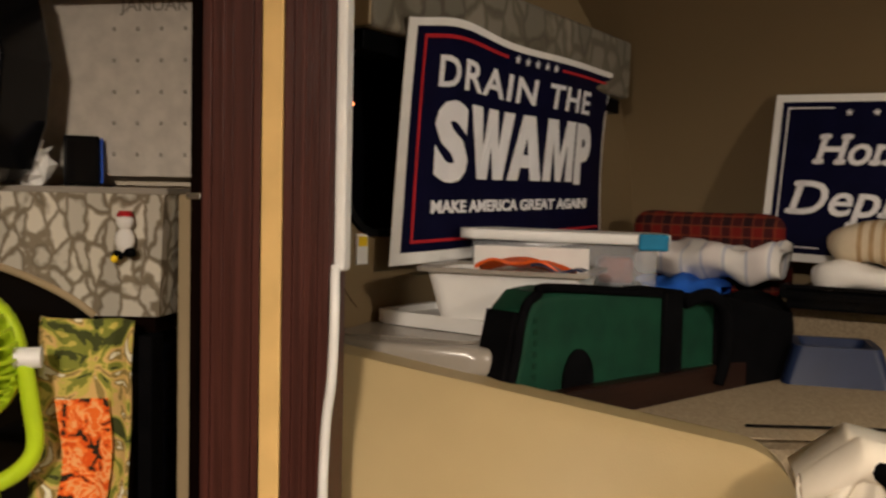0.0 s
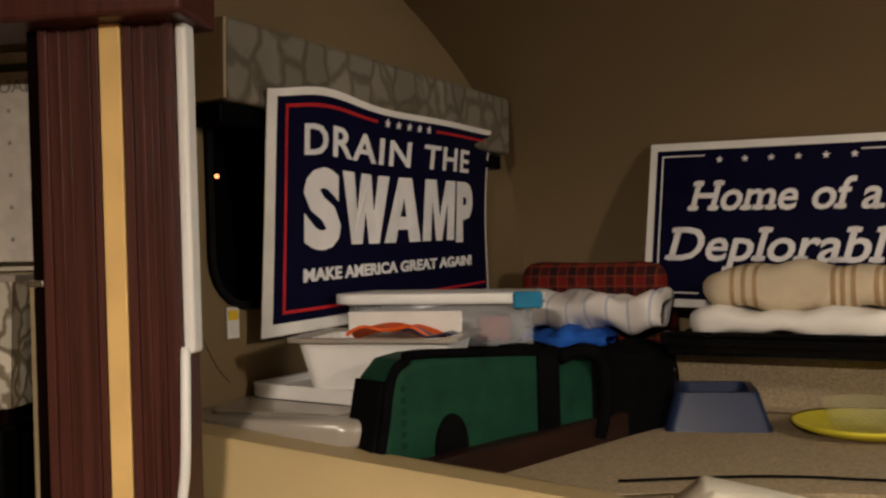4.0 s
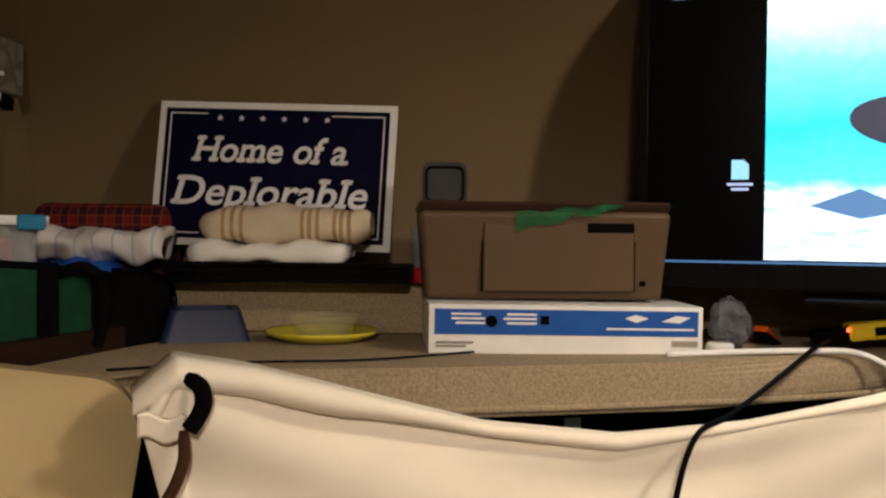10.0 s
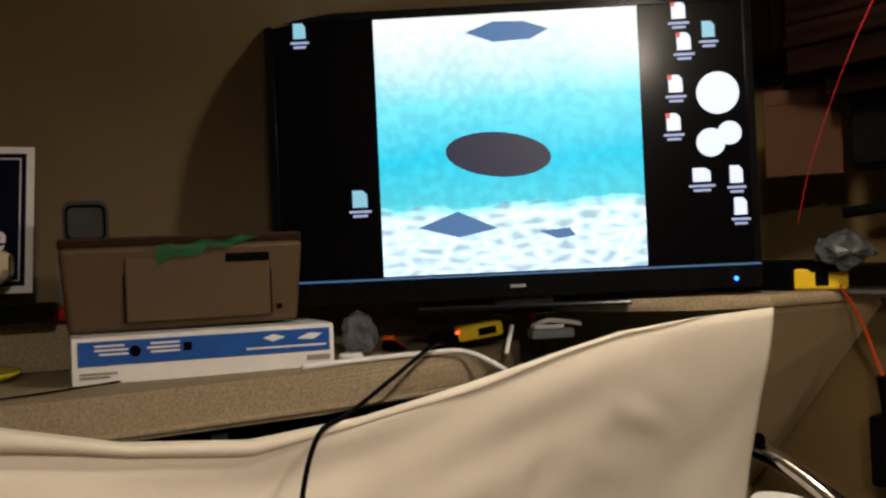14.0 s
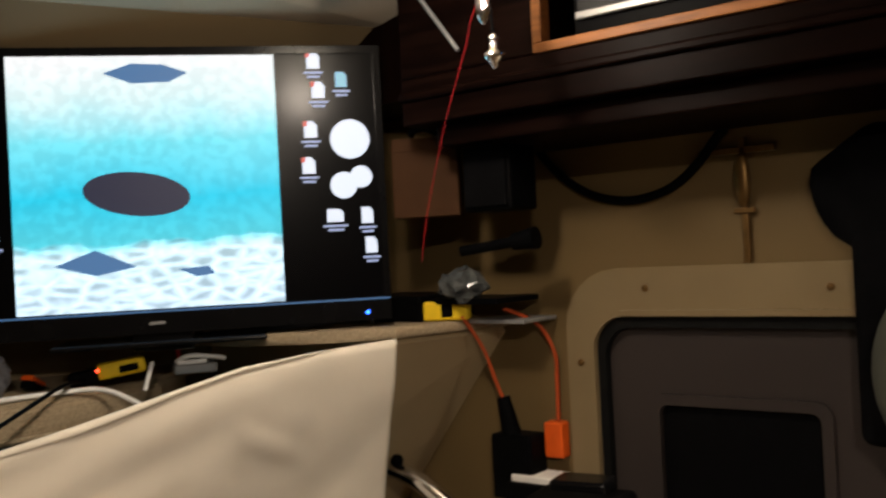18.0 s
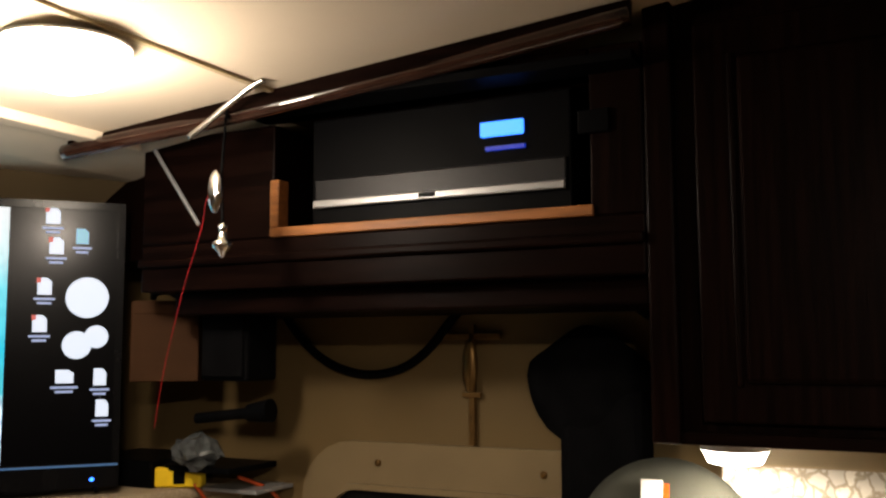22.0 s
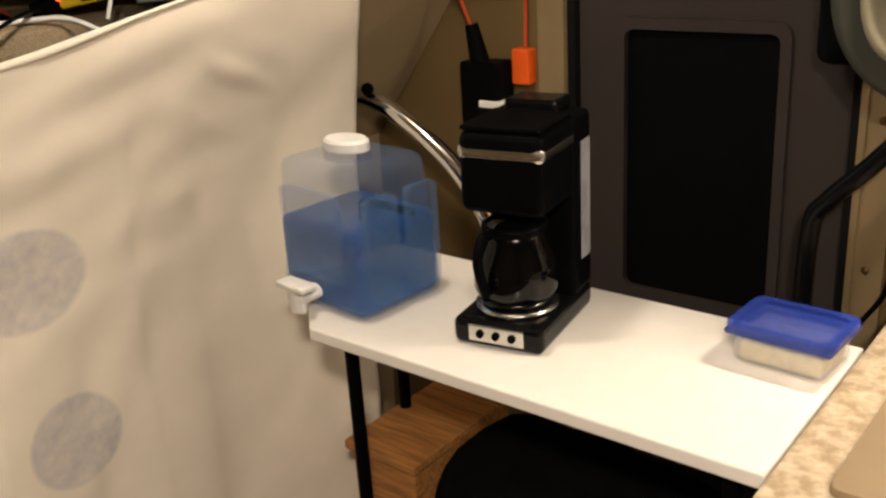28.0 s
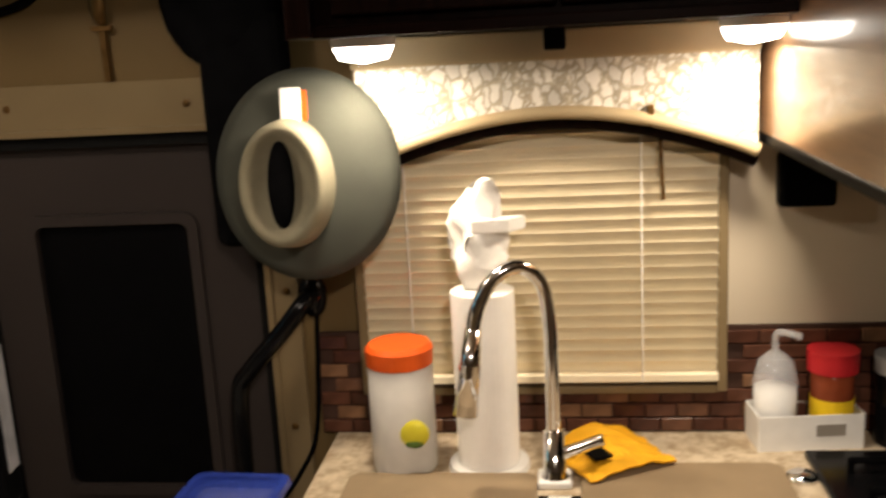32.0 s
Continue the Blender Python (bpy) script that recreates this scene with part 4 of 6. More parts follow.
part("support_ridge", upright(ring_frame(rounded(0.002, 0.062, 0.138, 0.194, 0.011), rounded(0.006, 0.058, 0.142, 0.190, 0.009), 0.127, 0.131)), M_BLACK, R)
def film(u, v):
    return Vector((0.125 + 0.150 * u, -0.004 - 0.006 * math.sin(math.pi * u), 0.122 - 0.026 * (1 - u * 0.85) * v + 0.012 * u + 0.003 * math.sin(17 * u + 5 * v)))
part("protective_film", grid(film, 18, 6), M_GREENFILM, R, "loose green protective film")

solo("small_tag", box((0.482, 0.506, 1.160, 1.1635, 1.333, 1.350), bevel=0.001), mat("pale_green_tag", (0.35, 0.50, 0.45), 0.4), "small pale green tag under the platform edge", "tag")
# ---- clutter below the monitor ----
G = thing("plastic_bag", pose(0.735, 1.150, 1.438), "crumpled clear bag with small parts", "bag")
bm = ball((0, 0, 0.035), 0.034, (0.9, 0.8, 1.1), seg=18)
for v in bm.verts:
    v.co += Vector((noise.noise(v.co * 60), noise.noise(v.co * 60 + Vector((5, 0, 0))), noise.noise(v.co * 60 + Vector((0, 7, 0))))) * 0.008
part("film", bm, mat("dark_clear_film", (0.10, 0.10, 0.11), 0.15, vary=0.5, scale=60, coat=0.5), G)
solo("plastic_disc", lathe([(0.0, 0), (0.019, 0.0), (0.019, 0.009), (0.017, 0.011), (0, 0.011)]), M_WHITE, "small round white plastic disc", "plastic disc", at=pose(0.705, 1.130, 1.4375), smooth=False)
G = thing("orange_cutter", pose(0.80, 1.17, 1.445, 0, 25, 20), "orange and black folded tool", "tool")
part("handle", box((0, 0.075, -0.012, 0.012, 0, 0.014), bevel=0.003), M_BLACK, G)
part("blade", prism([(0.0, -0.010), (0.045, 0.0), (0.0, 0.012)], 0.014, 0.022), M_ORANGE, G)
G = thing("yellow_tool", pose(0.885, 1.08, 1.449, 0, -8, -30), "yellow and black hand tool with a red lamp", "tool")
part("body", box((-0.05, 0.03, -0.018, 0.018, 0, 0.022), bevel=0.005), M_BLACK, G)
part("grip", box((-0.005, 0.072, -0.020, 0.020, 0.002, 0.028), bevel=0.006), M_YELLOWTOOL, G)
part("grip_inlay", box((0.03, 0.06, -0.0215, -0.019, 0.008, 0.02), bevel=0.001), M_BLACK, G)
part("red_lamp", ball((-0.004, -0.020, 0.020), 0.0028), glow("red_led", (1.0, 0.05, 0.02), 9.0), G, "small glowing red lamp")
G = thing("white_charger", pose(1.00, 0.985, 1.452, 0, 0, -30), "white and grey small electric parts", "parts")
part("block", box((-0.035, 0.035, -0.02, 0.02, 0, 0.016), bevel=0.003), M_SILVERBAR, G)
part("plate", box((-0.03, 0.02, -0.015, 0.015, 0.016, 0.023), bevel=0.002), M_WHITE, G)
part("lead", tube([(-0.03, 0, 0.02), (-0.01, -0.02, 0.03), (0.03, -0.01, 0.025), (0.05, 0.0, 0.02)], 0.004), M_WHITE, G, smooth=True)
solo("white_stick", rod((0.905, 0.99, 1.435), (0.925, 0.995, 1.478), 0.0035), M_WHITE, "thin white plastic stick", "stick")
solo("red_stick", rod((0.99, 1.01, 1.45), (0.992, 1.02, 1.51), 0.004), M_RED, "thin red handle standing upright", "tool")
solo("white_cable", tube([(0.60, 1.10, 1.440), (0.68, 1.085, 1.442), (0.80, 1.06, 1.443), (0.86, 1.03, 1.440), (0.90, 0.985, 1.41)], 0.0042), M_WHITE, "white cable lying on the platform", "cable", smooth=True)
solo("black_cable", tube([(-0.10, 1.16, 1.440), (0.05, 1.18, 1.440), (0.20, 1.16, 1.440), (0.34, 1.19, 1.440), (0.45, 1.22, 1.440)], 0.0014), M_BLACK, "thin black cable lying on the carpet", "cable", smooth=True)
solo("black_cable", tube([(0.90, 1.12, 1.452), (0.84, 1.07, 1.454), (0.778, 1.021, 1.456), (0.66, 0.95, 1.430), (0.55, 0.893, 1.402), (0.49, 0.872, 1.385), (0.458, 0.862, 1.31), (0.446, 0.852, 1.20), (0.43, 0.84, 0.9), (0.42, 0.83, 0.5)], 0.0032), M_BLACK, "black cable hanging over the sheet", "cable", smooth=True)
solo("black_cable", tube([(1.00, 0.96, 1.515), (1.06, 0.88, 1.52), (1.12, 0.82, 1.522), (1.17, 0.78, 1.530), (1.20, 0.77, 1.54), (1.19, 0.75, 1.52)], 0.004), M_BLACK, "coiled black cable under the monitor", "cable", smooth=True)
# ---- bins and bag on the side ledge ----
B = thing("grey_tote", pose(-0.545, 1.128, 1.42, 0, 0, -7), "storage tote with glossy translucent grey lid", "storage bin")
part("tub", box((0.015, 0.195, 0.012, 0.150, 0.0, 0.060), bevel=0.010, seg=3), M_CLEAR, B, "clear tub body")
part("lid", prism(rounded(0.0, 0.21, 0.0, 0.165, 0.030), 0.058, 0.088, bevel=0.011, seg=4), M_GREY_LID, B, "glossy grey lid", smooth=True)
part("lid_panel", prism(rounded(0.028, 0.182, 0.028, 0.14, 0.020), 0.0875, 0.0915, bevel=0.003, seg=2), M_GREY_LID, B)
part("latch", box((0.08, 0.13, -0.007, 0.003, 0.02, 0.066), bevel=0.003), M_GREY_LID, B)
B = thing("flat_tray", pose(-0.497, 1.238, 1.5125, 0, 0, -26), "flat white plastic tray under the tub", "tray")
part("base", prism(rounded(0.0, 0.185, 0.0, 0.115, 0.014), 0.0, 0.008, bevel=0.003), M_WHITE, B)
part("rim", ring_frame(rounded(0.0, 0.185, 0.0, 0.115, 0.014), rounded(0.010, 0.175, 0.010, 0.105, 0.010), 0.008, 0.015), M_WHITE, B)
B = thing("white_tub", pose(-0.338, 1.228, 1.5275, 0, 0, -8) @ Matrix.Diagonal((1.25, 0.82, 1.0, 1)), "white plastic tub holding an orange packet", "tub")
bm, top = frustum(0.056, 0.066, 0, 0.050)
inner = [bm.verts.new((x * 0.95, y * 0.95, 0.050)) for x, y in [(v.co.x, v.co.y) for v in top]]
deep = [bm.verts.new((v.co.x * 0.83, v.co.y * 0.83, 0.006)) for v in inner]
for i in range(len(top)):
    j = (i + 1) % len(top)
    bm.faces.new((top[i], top[j], inner[j], inner[i]))
    bm.faces.new((inner[i], inner[j], deep[j], deep[i]))
bm.faces.new(deep)
part("tub", bm, M_WHITE, B)
part("flange", ring_frame(rounded(-0.074, 0.074, -0.076, 0.076, 0.014), rounded(-0.064, 0.064, -0.064, 0.064, 0.012), 0.049, 0.0535), M_GREY_LID, B, "grey tub flange")
bm = grid(lambda u, v: Vector((-0.030 + 0.085 * u, -0.030 + 0.06 * v, 0.050 + 0.014 * math.sin(3.0 * u + 0.3) * (1 - 0.4 * v) + 0.004 * math.sin(11 * u + 7 * v))), 14, 8, 0.003)
part("packet", bm, M_ORANGE, B, "orange packet")
bm = grid(lambda u, v: Vector((0.020 + 0.045 * u, -0.032 + 0.03 * v, 0.0585 - 0.006 * u + 0.003 * math.sin(9 * u))), 8, 4, 0.002)
part("packet_end", bm, M_BOWL, B, "blue-grey packet end")
part("paper", box((-0.045, 0.060, 0.040, 0.044, 0.030, 0.074), bevel=0.001), M_PAPER, B, "white paper standing in the tub")
B = thing("clear_bin", pose(-0.415, 1.304, 1.557, 0, 0.8, 3.8), "clear plastic storage bin with white lid", "storage bin")
part("tub", prism(rounded(0.014, 0.232, 0.008, 0.098, 0.016), 0.0, 0.050, bevel=0.005, seg=2), M_CLEAR, B, smooth=True)
part("contents", box((0.03, 0.12, 0.02, 0.09, 0.003, 0.026), bevel=0.006), mat("mixed_contents", (0.10, 0.09, 0.10), 0.6, scale=40, colour2=(0.30, 0.27, 0.25)), B, "jumbled small things inside")
part("contents", box((0.165, 0.205, 0.02, 0.08, 0.003, 0.034), bevel=0.006), mat("reddish_contents", (0.30, 0.08, 0.05), 0.6, scale=40, colour2=(0.16, 0.05, 0.04)), B, "reddish packet inside")
part("lid", prism(rounded(0.0, 0.246, 0.0, 0.106, 0.018), 0.050, 0.062, bevel=0.004, seg=3), M_WHITE, B, "white snap-on lid", smooth=True)
part("latch", box((0.208, 0.242, -0.003, 0.010, 0.044, 0.0635), bevel=0.003), mat("teal_latch", (0.02, 0.20, 0.36), 0.3), B, "teal corner latch")
solo("storage_box", box((0.10, 0.22, 0.010, 0.095, 0.0, 0.136), bevel=0.004), M_BLACKCLOTH, "dark storage box under the clear bin", "storage bin", at=pose(-0.415, 1.304, 1.42, 0, 0, 3.8))
# slim case leaning on the rail, its end towards the chair
B = thing("green_case", pose(-0.312, 1.110, 1.416, 0, 0, 50), "green canvas instrument case with black trim", "case")
OUT = [(-0.030, 0.0), (0.46, 0.0), (0.46, 0.100), (0.30, 0.128), (0.05, 0.152), (0.018, 0.148), (0.0, 0.132)]
part("shell", upright(prism(OUT, 0.0, 0.055, bevel=0.012, seg=4)), M_GREEN, B, smooth=False)
part("zip_edge", tube([(-0.028, 0.008, 0.0), (-0.010, 0.004, 0.07), (0.002, 0.003, 0.130), (0.020, 0.003, 0.146), (0.05, 0.003, 0.151), (0.30, 0.003, 0.127), (0.46, 0.003, 0.099)], 0.0050), M_BLACKCLOTH, B, "black zip seam", smooth=True)
part("end_panel", upright(prism([(-0.036, 0.0), (-0.022, 0.0), (0.006, 0.128), (-0.006, 0.130)], 0.006, 0.050, bevel=0.003)), M_BLACKCLOTH, B)
for k in range(9):
    part("stitch", box((0.012, 0.017, -0.0012, 0.001, 0.030 + 0.011 * k, 0.036 + 0.011 * k)), mat("dark_green_thread", (0.004, 0.03, 0.014), 0.8), B)
part("patch", upright(prism([(0.075 + 0.022 * math.cos(a), 0.055 + 0.034 * math.sin(a)) for a in [2 * math.pi * q / 22 for q in range(22)]], -0.003, 0.003)), M_BLACKCLOTH, B, "black rounded patch")
part("strap", box((0.205, 0.238, -0.006, 0.060, 0.0, 0.142), bevel=0.003), M_BLACKCLOTH, B, "wide black strap")
part("strap", tube([(0.238, -0.006, 0.128), (0.27, -0.014, 0.135), (0.30, -0.016, 0.115), (0.31, -0.012, 0.07), (0.30, -0.008, 0.03)], 0.008), M_BLACKCLOTH, B, "loose black carrying strap", smooth=True)
part("cover", upright(prism([(0.30, 0.0), (0.463, 0.0), (0.463, 0.103), (0.32, 0.129), (0.30, 0.1305)], -0.004, 0.059, bevel=0.004)), M_BLACKCLOTH, B, "black fabric end cover")
W2 = thing("wall_sticker", DS @ pose(-0.012, -0.003, 1.578), "small white and yellow warning label", "label")
part("paper", box((-0.022, -0.004, 0, 0.002, 0, 0.034)), M_PAPER, W2)
part("warning_mark", box((-0.020, -0.006, -0.001, 0, 0.020, 0.031)), M_YELLOWTOOL, W2)
for pts in (((-0.085, 1.600), (-0.070, 1.585), (-0.055, 1.560), (-0.045, 1.545), (-0.030, 1.530)), ((-0.11, 1.57), (-0.10, 1.54), (-0.095, 1.52))):
    solo("wall_crack", tube([(x, 0.0, z) for x, z in pts], 0.0007, 5), M_CARDBOARD, "hairline crack in the side wall", "crack", at=DS, kind="structure")
solo("wall_screw", ball((-0.09, -0.001, 1.605), 0.005, (1, 0.5, 1)), M_STEEL, "shiny screw head in the side wall", "screw", at=DS)

# ---- chair back ----
C = thing("vinyl_chair", pose(-0.565, 1.062, 1.516, -4, 8.9, -3), "cream vinyl padded chair back with button tufts", "chair")


bm = upright(prism(rounded(-0.02, 0.514, -0.65, 0.004, 0.060, 10), 0.0, 0.060, bevel=0.026, seg=6))
part("cushion", bm, M_CREAM, C, smooth=True)
for bx, bz in ((0.405, -0.128), (0.12, -0.16), (0.405, -0.36), (0.12, -0.36)):
    part("button", ball((bx, -0.002, bz), 0.011, (1, 0.6, 1)), M_CREAM, C, "covered tuft button", smooth=True)
part("seat", box((0.17, 0.47, -0.42, 0.0, -0.95, -0.65), bevel=0.03, seg=3), M_CREAM, C)
part("pedestal", rod((0.32, -0.18, -1.225), (0.32, -0.18, -0.95), 0.05), M_BLACK, C)

# ---- sheet ----
HEM_LINE = [(-0.075, 1.005, 1.436), (-0.035, 0.99, 1.472), (0.04, 0.975, 1.460), (0.14, 0.960, 1.434), (0.28, 0.940, 1.398), (0.42, 0.915, 1.384), (0.56, 0.885, 1.396), (0.70, 0.85, 1.422), (0.82, 0.815, 1.450), (0.93, 0.775, 1.476), (1.05, 0.735, 1.488), (1.176, 0.688, 1.495)]


def hem_at(u):
    k = u * (len(HEM_LINE) - 1)
    i = min(int(k), len(HEM_LINE) - 2)
    t = k - i
    t = t * t * (3 - 2 * t) * 0.5 + t * 0.5
    return Vector(HEM_LINE[i]).lerp(Vector(HEM_LINE[i + 1]), t)


def drape(u, v):
    """The sheet, hung from its hem and drawn back under the bunk at its far end."""
    p = hem_at(u)
    d = v * 1.35
    s = min(1.0, max(0.0, (u - 0.35) / 0.55))
    lean = s * s * (3 - 2 * s) * 0.16 * (1 - math.exp(-(d / 0.27) ** 1.6))
    soft = 0.012 * noise.noise(Vector((u * 5, v * 3.5, 1))) + 0.004 * noise.noise(Vector((u * 17 + v * 9, v * 6, 4)))
    # slack folds along the hem at the near end, and hanging folds low down
    swag = (0.015 * math.sin(62 * v - 9 * u) * max(0.0, 1 - 1.1 * u) + 0.004 * math.sin(95 * v + 14 * u) * math.exp(-((u - 0.55) / 0.3) ** 2)) * math.exp(-7 * v) + 0.010 * math.sin(48 * u) * math.exp(-((u - 0.07) / 0.07) ** 2) * min(1.0, 5 * v)
    hang_fold = 0.012 * math.sin(26 * u + 2 * v) * min(1.0, v * 1.6) ** 2
    # one short diagonal pucker below the far corner
    a, b = (u - 0.86) * 1.2 + (v - 0.10) * 0.9, (u - 0.86) * 0.9 - (v - 0.10) * 1.2
    pucker = 0.008 * math.exp(-(b / 0.012) ** 2 - (a / 0.06) ** 2) + 0.003 * math.exp(-((b - 0.05) / 0.03) ** 2 - (a / 0.12) ** 2) + 0.003 * math.exp(-((b + 0.09) / 0.018) ** 2 - (a / 0.10) ** 2)
    back = 0.05 * (1 - min(1, v * 60)) * max(0.0, 1 - 1.6 * u)
    return Vector((p.x - 0.02 * v * (1 - u) + 0.055 * (1 - u) ** 9 * min(1.0, 7 * v) + 0.6 * lean * max(0.0, (u - 0.8) / 0.2), p.y + lean - 0.02 * v - (soft + hang_fold) * min(1, 8 * v) - swag - pucker + back, p.z - d))


M_SHEET = mat("white_sheet", (0.86, 0.79, 0.66), 0.85, vary=0.04, scale=9, bump=0.25, bscale=900)


def add_prints(m, spots):
    """Faded blue-grey printed ovals on the cloth: centre and half sizes across and up."""
    n, ln = m.node_tree.nodes, m.node_tree.links
    bs = n["Principled BSDF"]
    colour = bs.inputs["Base Color"].links[0].from_socket
    tc = n["Texture Coordinate"]
    mottle = n.new("ShaderNodeTexNoise")
    mottle.inputs["Scale"].default_value, mottle.inputs["Detail"].default_value = 45.0, 5.0
    ln.new(tc.outputs["Object"], mottle.inputs["Vector"])
    for c, rx, rz in spots:
        off = n.new("ShaderNodeVectorMath")
        off.operation = "SUBTRACT"
        ln.new(tc.outputs["Object"], off.inputs[0])
        off.inputs[1].default_value = c
        fit = n.new("ShaderNodeVectorMath")
        fit.operation = "MULTIPLY"
        ln.new(off.outputs[0], fit.inputs[0])
        fit.inputs[1].default_value = (1 / rx, 0.0, 1 / rz)
        far = n.new("ShaderNodeVectorMath")
        far.operation = "LENGTH"
        ln.new(fit.outputs[0], far.inputs[0])
        mr = n.new("ShaderNodeMapRange")
        mr.inputs["From Min"].default_value, mr.inputs["From Max"].default_value = 1.0, 0.90
        mr.inputs["To Min"].default_value, mr.inputs["To Max"].default_value = 0.0, 0.8
        ln.new(far.outputs["Value"], mr.inputs["Value"])
        k = n.new("ShaderNodeMath")
        k.operation, k.use_clamp = "MULTIPLY", True
        ln.new(mr.outputs[0], k.inputs[0])
        ln.new(mottle.outputs["Fac"], k.inputs[1])
        mix = n.new("ShaderNodeMix")
        mix.data_type = "RGBA"
        ln.new(k.outputs[0], mix.inputs["Factor"])
        ln.new(colour, mix.inputs["A"])
        mix.inputs["B"].default_value = (0.34, 0.35, 0.42, 1)
        colour = mix.outputs["Result"]
    ln.new(colour, bs.inputs["Base Color"])


add_prints(M_SHEET, (((0.37, 0.9, 1.195), 0.20, 0.115), ((0.64, 0.9, 1.09), 0.10, 0.085), ((0.67, 0.9, 0.80), 0.085, 0.085)))
SH = thing("white_bedsheet", None, "white sheet strung up as a curtain below the bunk", "bed sheet")
part("cloth", grid(drape, 140, 90, 0.003), M_SHEET, SH, smooth=True)


def roll_edge(u, v):
    u *= 0.93
    p = hem_at(u)
    a = 2 * math.pi * v
    r = (0.013 + 0.010 * math.exp(-((u - 0.14) / 0.12) ** 2) + 0.003 * math.sin(31 * u)) * (1 - (u / 0.95) ** 2)
    return Vector((p.x, p.y - 0.004 + r * math.cos(a), p.z - 0.6 * r + 0.8 * r * math.sin(a)))


part("rolled_hem", grid(roll_edge, 90, 14), M_SHEET, SH, "rolled top hem", smooth=True)
# knotted end by the chair
def gather(u, v):
    """Folds fanning out below the tie."""
    a = radians(222 + 70 * u)
    r = 0.008 + 0.062 * v
    rip = 0.004 * math.sin(16 * u + 1.5 * math.sin(5 * u)) * v ** 0.6
    return Vector((-0.024 + r * math.cos(a) * 0.8, 0.984 - rip - 0.008 * math.sin(math.pi * v), 1.462 + r * math.sin(a) * 1.0 + 0.012 * (1 - v)))


part("gathered_end", grid(gather, 60, 16, 0.003), M_SHEET, SH, "gathered end of the sheet", smooth=True)
part("tucked_corner", grid(lambda u, v: Vector((-0.072 + 0.045 * u, 0.972 + 0.006 * v, 1.424 - 0.024 * v - 0.006 * u + 0.003 * math.sin(8 * u))), 12, 8, 0.006), M_SHEET, SH, "tucked corner of the sheet", smooth=True)
ST2 = thing("black_strap", None, "black tie strap holding the sheet", "strap")
part("loop", tube([(-0.026, 0.972, 1.458), (-0.014, 0.960, 1.449), (-0.011, 0.956, 1.435), (-0.015, 0.956, 1.422), (-0.024, 0.958, 1.408)], 0.0085), M_BLACKCLOTH, ST2, smooth=True)
solo("brown_strap", tube([(-0.030, 0.975, 1.405), (-0.028, 0.974, 1.375), (-0.042, 0.972, 1.34), (-0.065, 0.97, 1.31), (-0.09, 0.97, 1.27)], 0.006), M_CARDBOARD, "brown tube hanging below the sheet's tie", "tube", smooth=True)

# ---- slide-out end with window valance ----
already = set(bpy.data.objects)
V = thing("slide_window_valance", pose(0, 1.27, 0), "arched grey leaf-print valance over a small window", "valance")
arch = [(-0.94 - 0.23 * k / 12, 1.488 + 0.068 * math.sin(math.pi * min(1, k / 12 * 0.5 + 0.0)) ** 0.8) for k in range(13)]
pts = [(-0.849, 1.637), (-1.215, 1.637), (-1.215, 1.50)] + [(-1.19, 1.53)] + arch[::-1][1:] + [(-0.855, 1.491)]
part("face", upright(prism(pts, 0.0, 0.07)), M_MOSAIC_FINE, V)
part("under_block", box((-0.938, -0.862, 0.004, 0.066, 1.470, 1.489), bevel=0.002), M_DARKWOOD, V)
part("arch_edge", tube([(x, 0.0, z) for x, z in arch], 0.005), M_PANEL, V, smooth=True)
part("top_board", box((-1.22, -0.845, 0.0, 0.085, 1.637, 1.645), bevel=0.001), M_GREY_LID, V)
solo("slide_trim_board", box((-0.847, -0.80, 1.30, 1.36, 0.4, 1.638), bevel=0.003), M_PANEL, "beige trim board beside the valance", "trim", kind="structure")
SF = thing("small_figure", pose(-0.893, 1.258, 1.572), "small white, red and black ornament pinned to the valance", "ornament")
part("body", ball((0, 0, 0.010), 0.014, (0.9, 0.6, 1.1)), M_PAPER, SF, smooth=True)
part("top", ball((0, 0, 0.032), 0.011, (1.0, 0.7, 0.9)), M_PAPER, SF, smooth=True)
part("red_band", rod((0, 0, 0.039), (0, 0, 0.045), 0.010, 0.007), M_RED, SF)
part("foot", ball((-0.008, -0.002, -0.008), 0.008, (1, 0.7, 0.8)), M_BLACK, SF, smooth=True)
part("foot", ball((0.008, -0.002, -0.004), 0.008, (1, 0.7, 0.8)), M_BLACK, SF, smooth=True)
part("yellow_mark", ball((-0.010, -0.006, -0.012), 0.005), M_YELLOWTOOL, SF, smooth=True)
CAL = thing("wall_calendar", pose(0, 1.352, 0), "large printed wall calendar", "calendar")
part("page", box((-1.12, -0.74, 0, 0.004, 1.66, 1.92)), M_CALENDAR, CAL)
part("top_band", box((-1.12, -0.74, -0.002, 0, 1.895, 1.905)), mat("dark_green_band", (0.05, 0.06, 0.02), 0.5), CAL)
lettering("JANUARY", 0.022, M_GREY_LID, CAL, -0.955, -0.845, 1.870, on_sign, 0.0003)
for i in range(7):
    for j in range(5):
        part("print_mark", box((-0.965 + 0.033 * i, -0.961 + 0.033 * i, -0.001, 0, 1.845 - 0.04 * j, 1.850 - 0.04 * j)), M_GREY_LID, CAL)
PH = thing("phone", pose(-0.985, 1.315, 1.646, -12, 0, 35), "small dark screen with a blue lit edge", "phone")
part("body", box((-0.022, 0.022, 0, 0.010, 0, 0.066), bevel=0.003), M_BLACKGLOSS, PH)
part("edge", box((0.0225, 0.025, 0.0, 0.010, 0.004, 0.062)), mat("blue_edge", (0.03, 0.10, 0.55), 0.3), PH, "blue side edge")
PH = thing("paper_flower", pose(-1.045, 1.305, 1.646), "small crumpled pale paper ornament", "ornament")
